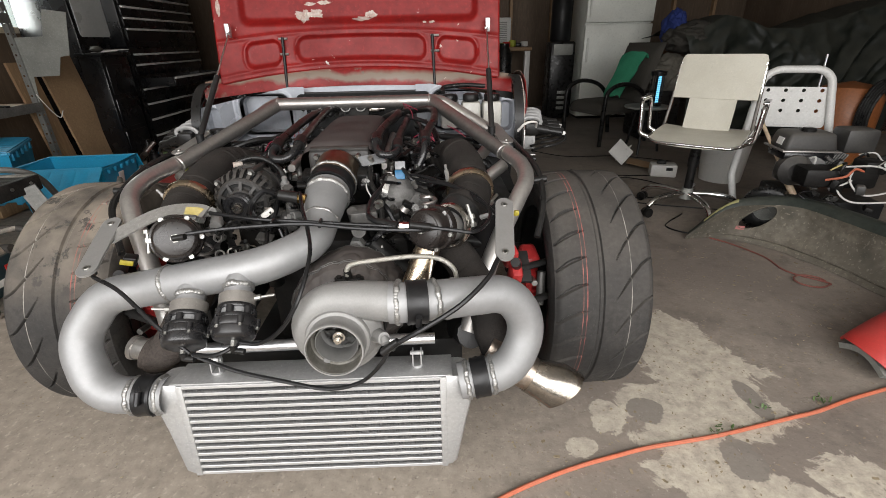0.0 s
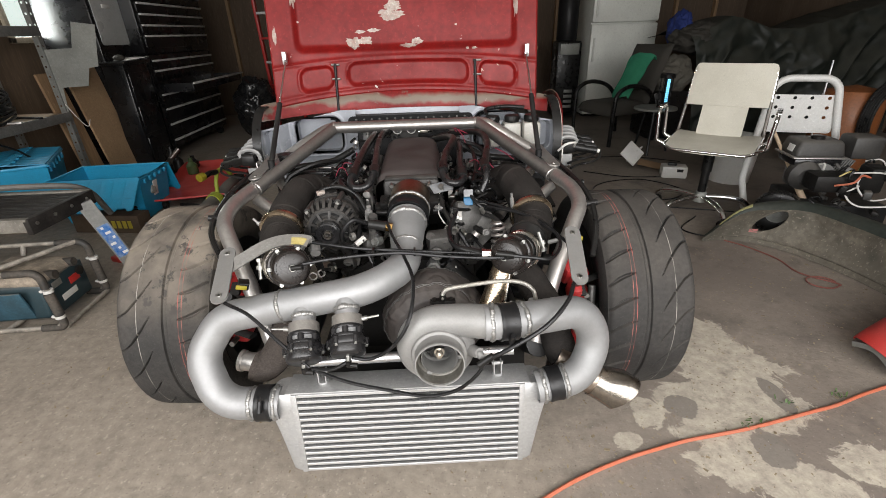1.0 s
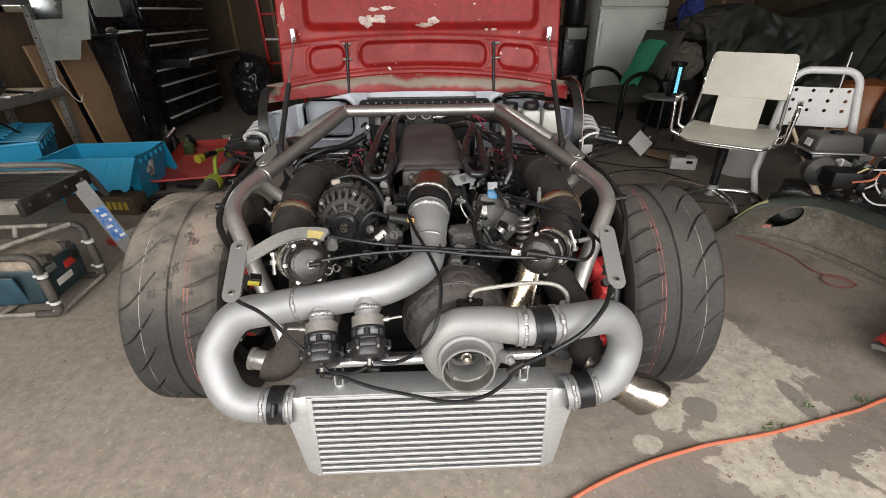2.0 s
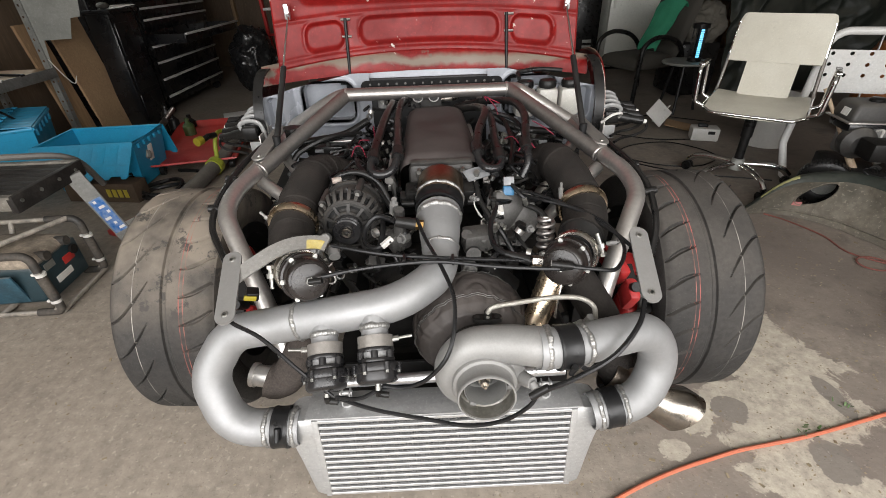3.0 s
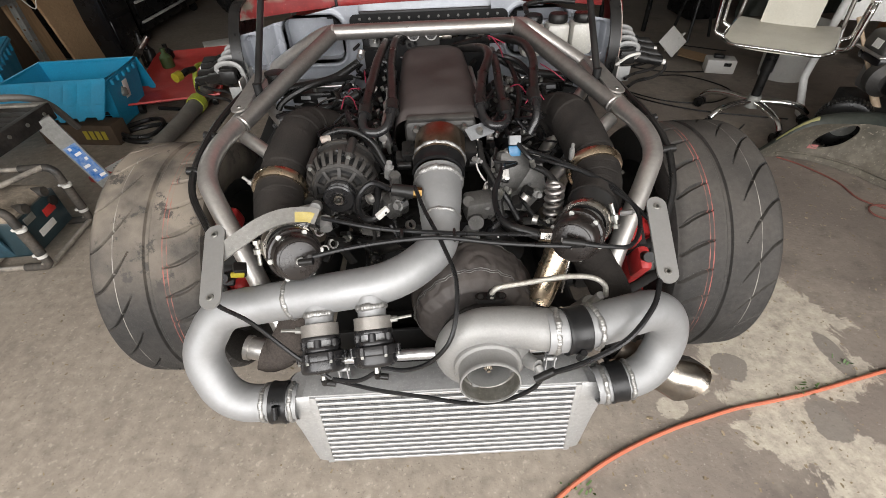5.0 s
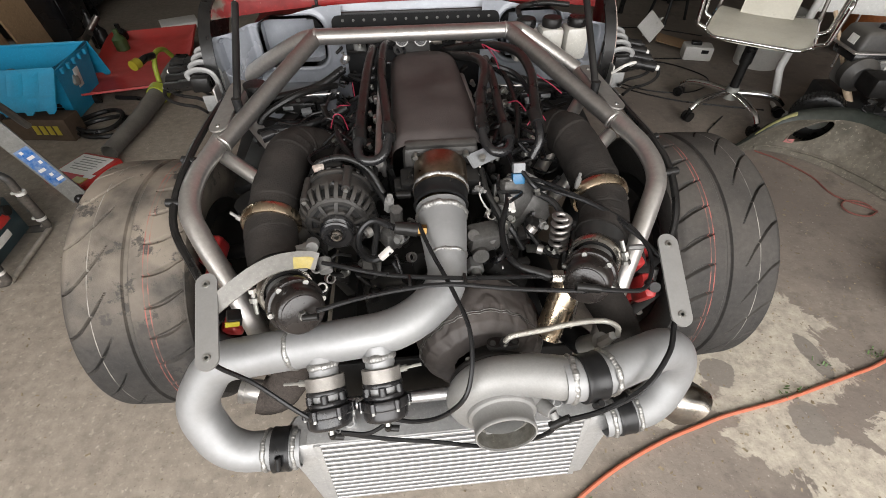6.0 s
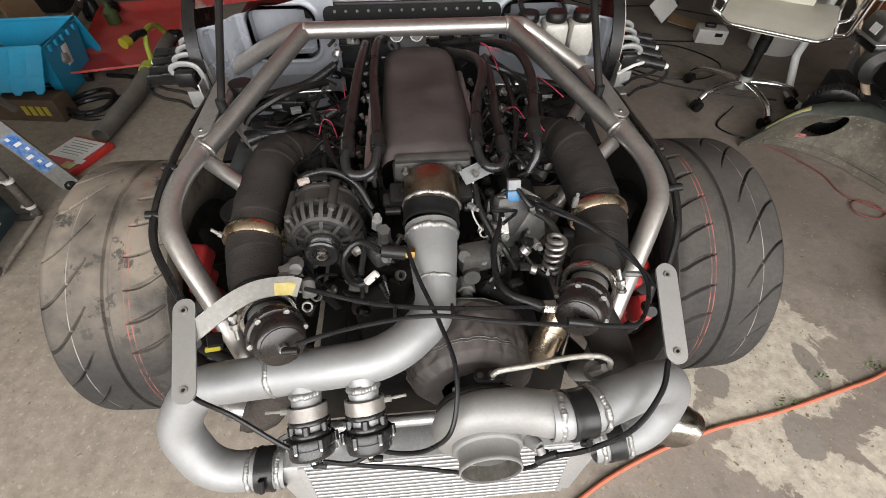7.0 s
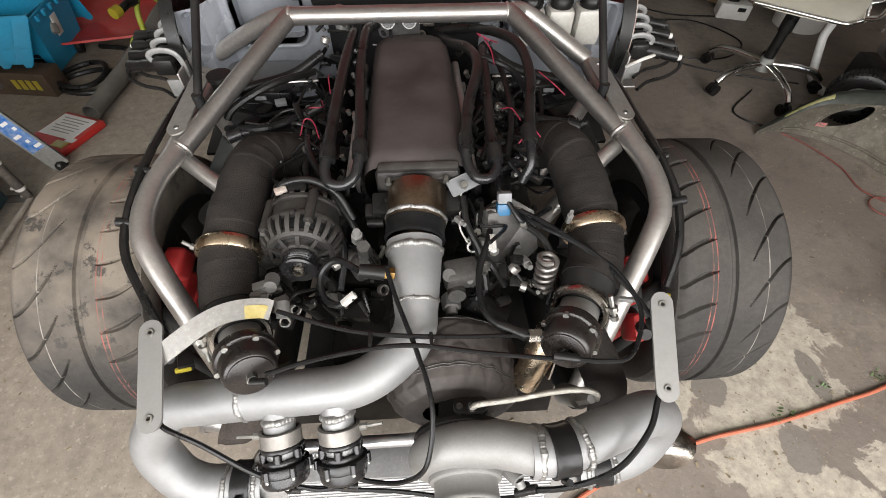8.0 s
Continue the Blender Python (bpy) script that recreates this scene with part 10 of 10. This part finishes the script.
lathe(b, [(0, 0), (0.2, 0), (0.205, 0.01), (0.2, 0.02), (0, 0.02)], Matrix.Translation((0, 0, 0.43)), 32)
part("top", b, GREY_SHEET, tb_)
for k in range(3):
    a = 2 * math.pi * k / 3
    b = B()
    tube(b, [(0.1 * math.cos(a), 0.1 * math.sin(a), 0.43), (0.18 * math.cos(a), 0.18 * math.sin(a), 0.0)], 0.013, 8)
    part("leg", b, BLACK_STEEL, tb_)
ln = thing("insect_lantern", "black lantern with a glowing cyan light strip", "lamp", pose(2.44, 3.7, 0.45))
b = B()
lathe(b, [(0, 0), (0.06, 0), (0.06, 0.03), (0.02, 0.035), (0.02, 0.27), (0.07, 0.275), (0.07, 0.31), (0, 0.32)], Matrix(), 20)
for k in range(5):
    a = 2 * math.pi * k / 5 + 1.2
    tube(b, [(0.055 * math.cos(a), 0.055 * math.sin(a), 0.02), (0.055 * math.cos(a), 0.055 * math.sin(a), 0.29)], 0.005, 6)
part("housing", b, BLACK_PLASTIC, ln)
b = B()
for k in range(13):
    box(b, (0.03, 0.006, 0.014), (-0.012, -0.06, 0.045 + 0.018 * k), 0.002)
part("light_strip", b, GLOW, ln, "glowing cyan light strip")

# fridge and the back corner
fr = thing("refrigerator", "old white two-door refrigerator against the back wall", "refrigerator")
b = B()
box(b, (0.9, 0.62, 1.74), (2.81, 6.17, 0.9), 0.02)
part("cabinet", b, FRIDGE, fr)
for z0, z1 in ((0.09, 1.215), (1.235, 1.77)):
    b = B()
    box(b, (0.9, 0.06, z1 - z0), (2.81, 5.825, (z0 + z1) / 2), 0.016)
    d = part("door", b, FRIDGE, fr)
    b = B()
    box(b, (0.03, 0.03, 0.3), (2.41, 5.785, (z0 + z1) / 2 + (0.25 if z0 < 1 else -0.05)), 0.01)
    part("handle", b, FRIDGE, d)
b = B()
box(b, (0.86, 0.5, 0.08), (2.81, 6.12, 0.042), 0.006)
part("plinth", b, BLACK_PLASTIC, fr)
tw = thing("black_tower", "tall black slotted tower unit beside the fridge", "tower unit")
b = B()
box(b, (0.34, 0.32, 1.0), (2.1, 6.0, 0.52), 0.03)
part("body", b, BLACK_PLASTIC, tw)
for k in range(4):
    b = B()
    box(b, (0.12, 0.012, 0.04), (2.12, 5.838, 0.16 + 0.07 * k), 0.004)
    part("vent", b, GREY_SHEET, tw)
b = B()
box(b, (0.26, 0.012, 0.14), (2.1, 5.838, 0.92), 0.004)
part("display", b, GREY_SHEET, tw)
b = B()
lathe(b, [(0, 0), (0.13, 0), (0.14, 0.02), (0.14, 0.5), (0.09, 0.62), (0.05, 0.68), (0.05, 0.74), (0, 0.74)], Matrix.Translation((2.1, 6.05, 1.02)), 28)
alone("gas_cylinder", b, BLACK_STEEL, "dark gas cylinder on the tower unit", "cylinder")
bn = thing("work_bench", "old timber work bench at the back wall", "workbench")
b = B()
box(b, (1.5, 0.6, 0.05), (1.05, 6.75, 0.93), 0.006)
part("bench_top", b, WOOD, bn)
for x in (0.36, 1.74):
    b = B()
    box(b, (0.08, 0.08, 0.9), (x, 6.5, 0.452), 0.004)
    part("bench_leg", b, WHITE_PAINT if x > 1 else WOOD, bn)
b = B()
lathe(b, [(0, 0), (0.11, 0), (0.11, 0.42), (0.07, 0.5), (0.07, 0.55), (0, 0.55)], Matrix.Translation((1.35, 6.2, 0.46)), 24)
alone("black_canister", b, BLACK_PLASTIC, "black canister with pale cap on a stand", "canister")
b = B()
box(b, (0.26, 0.26, 0.46), (1.35, 6.2, 0.232), 0.01)
alone("stand_box", b, BLACK_STEEL, "dark box under the canister", "box")
ac = thing("window_air_conditioner", "white window air conditioner with grey grille", "air conditioner", pose(1.2, 6.85, 0.957))
b = B()
box(b, (0.62, 0.4, 0.4), (0, 0, 0.2), 0.015)
part("case", b, WHITE_PAINT, ac)
for k in range(12):
    b = B()
    box(b, (0.5, 0.012, 0.012), (0, -0.206, 0.06 + 0.025 * k), 0.002)
    part("grille_slat", b, GREY_SHEET, ac)
for k, mt in enumerate((YELLOW_TAG, RED_PLASTIC, LIME, BLACK_PLASTIC, WHITE_PLASTIC)):
    b = B()
    box(b, (0.1, 0.08, 0.05 + 0.02 * (k % 3)), (1.45 + 0.09 * k - 0.1, 6.55 + 0.02 * k, 0.985 + 0.01 * (k % 3)), 0.01, (0, 0, 30 * k))
    alone("bench_item", b, mt, "small coloured tool or box on the bench", "tool", group="items on the bench")

# tarpaulin-covered load with clothes on it
def crest(x):
    """Height of the load under the sheet along its front."""
    return float(np.interp(x, (3.0, 3.35, 3.5, 3.62, 4.0, 4.4, 4.8, 5.3, 6.0), (1.1, 1.16, 1.24, 1.22, 1.12, 1.13, 1.2, 1.36, 1.4)))
b = B()
def tarp(u, v):
    x = 3.1 + 2.7 * u
    n1 = noise.noise(Vector((u * 4.2 + v * 1.6, v * 2.0, 0.3)))
    n2 = 1 - 2 * abs(noise.noise(Vector((u * 9 - v * 4.5, v * 2.4, 3.1))))
    n3 = noise.noise(Vector((u * 26, v * 14, 4)))
    top = crest(x) + 0.05 * n1
    if v < 0.72:
        w = v / 0.72
        swag = math.sin(math.pi * w)
        z = 0.01 + (top - 0.01) * w ** 0.9
        y = 4.28 + 0.34 * w + 0.16 * n1 * swag - 0.13 * n2 * swag * (0.4 + 0.6 * w) + 0.03 * n3
    else:
        w = (v - 0.72) / 0.28
        z = top + 0.02 * math.sin(math.pi * w) - 0.1 * w + 0.04 * n2 * math.sin(math.pi * w) + 0.012 * n3
        y = 4.62 + 1.1 * w
    return Vector((x + 0.14 * n1 * (1 - u) * math.sin(math.pi * v), y, max(0.006, z)))
sheet(b, tarp, 190, 110, 0.004)
alone("tarpaulin", b, TARP, "dark green-black tarpaulin draped in slanting folds over a long load", "tarpaulin", smooth=80)
for nm, mt, c, s in (("blue_cloth", BLUE_CLOTH, (3.13, 4.97, 1.14), (0.11, 0.18, 0.18)), ("grey_coat", COAT, (2.84, 4.42, 0.68), (0.21, 0.2, 0.19)), ("dark_coat", CANVAS, (3.3, 4.85, 1.04), (0.28, 0.28, 0.16))):
    b = B()
    ball(b, (0, 0, 0), 1, sub=5)
    for v in b.verts:
        v.co *= 1 + 0.2 * noise.noise(v.co * 1.7) + 0.12 * (1 - 2 * abs(noise.noise(v.co * 2.6))) + 0.06 * noise.noise(v.co * 8)
        v.co = Vector((v.co.x * s[0], v.co.y * s[1], v.co.z * s[2]))
    alone(nm, b, mt, {"blue_cloth": "crumpled blue cloth heaped on the covered load", "grey_coat": "grey coat heaped over the chair back", "dark_coat": "dark folded coat on the covered load"}[nm], "cloth", Matrix.Translation(c), smooth=80)
b = B()
box(b, (0.4, 0.5, 0.52), (2.8, 4.5, 0.262), 0.03)
alone("covered_crate", b, BLACK_PLASTIC, "dark crate under the heaped coats", "crate")

# leaves, wood chips and grit on the floor
b = B()
gr = random.Random(3)
for k in range(2000):
    if k < 1500:
        x, y = gr.uniform(0.45, 2.2), gr.uniform(-0.35, 1.5)
    else:
        x, y = gr.uniform(-1.9, 0.5), gr.uniform(-0.5, 1.2)
    s = gr.uniform(0.0016, 0.0045) if gr.random() < 0.94 else gr.uniform(0.005, 0.008)
    a, l, w = gr.uniform(0, math.pi), s * gr.uniform(0.5, 1.3), s * 0.5
    ux_, uy_ = Vector((math.cos(a), math.sin(a), gr.uniform(-0.2, 0.2))) * l, Vector((-math.sin(a), math.cos(a), gr.uniform(-0.2, 0.2))) * w
    c, up_ = Vector((x, y, s * 0.05)), Vector((0, 0, s * 0.3))
    lo = [b.verts.new(c + p) for p in (-ux_ - uy_, ux_ - uy_, ux_ * 1.2 + uy_, -ux_ + uy_)]
    hi = [b.verts.new(v.co * 1.0 + up_) for v in lo]
    b.faces.new(hi)
    for i in range(4):
        b.faces.new((lo[i], lo[(i + 1) % 4], hi[(i + 1) % 4], hi[i]))
tagged(part("grit", b, material("leaf_and_chip_litter", (0.17, 0.13, 0.08), 0.85, 0, (0.4, 0.33, 0.22), 0.9, 7, 60, 0.4, 0.1), None, "dry leaf bits, wood chips and grit on the floor", 0), "", "litter", "", "stuff")
b = B()
for cx, cy, n in ((1.12, 0.2, 22), (1.5, 0.3, 14), (0.34, -0.06, 14), (1.3, 0.28, 8)):
    for k in range(n):
        p = Vector((cx + gr.gauss(0, 0.022), cy + gr.gauss(0, 0.012), 0.002))
        d = Vector((gr.uniform(-1, 1), gr.uniform(-1, 1), gr.uniform(0.3, 1.4))).normalized() * gr.uniform(0.008, 0.022)
        w = d.cross(Vector((0, 0, 1))).normalized() * 0.0022
        f = [b.verts.new(q) for q in (p - w, p + w, p + d * 0.7 + w * 1.3, p + d, p + d * 0.7 - w * 1.3)]
        b.faces.new(f)
tagged(part("weed_sprouts", b, material("green_sprout", (0.06, 0.11, 0.03), 0.7, 0, (0.1, 0.12, 0.04), 0.5, 30, 90, 0.2, 0.0), None, "tiny green weeds in the floor cracks", 0), "", "weeds", "", "stuff")
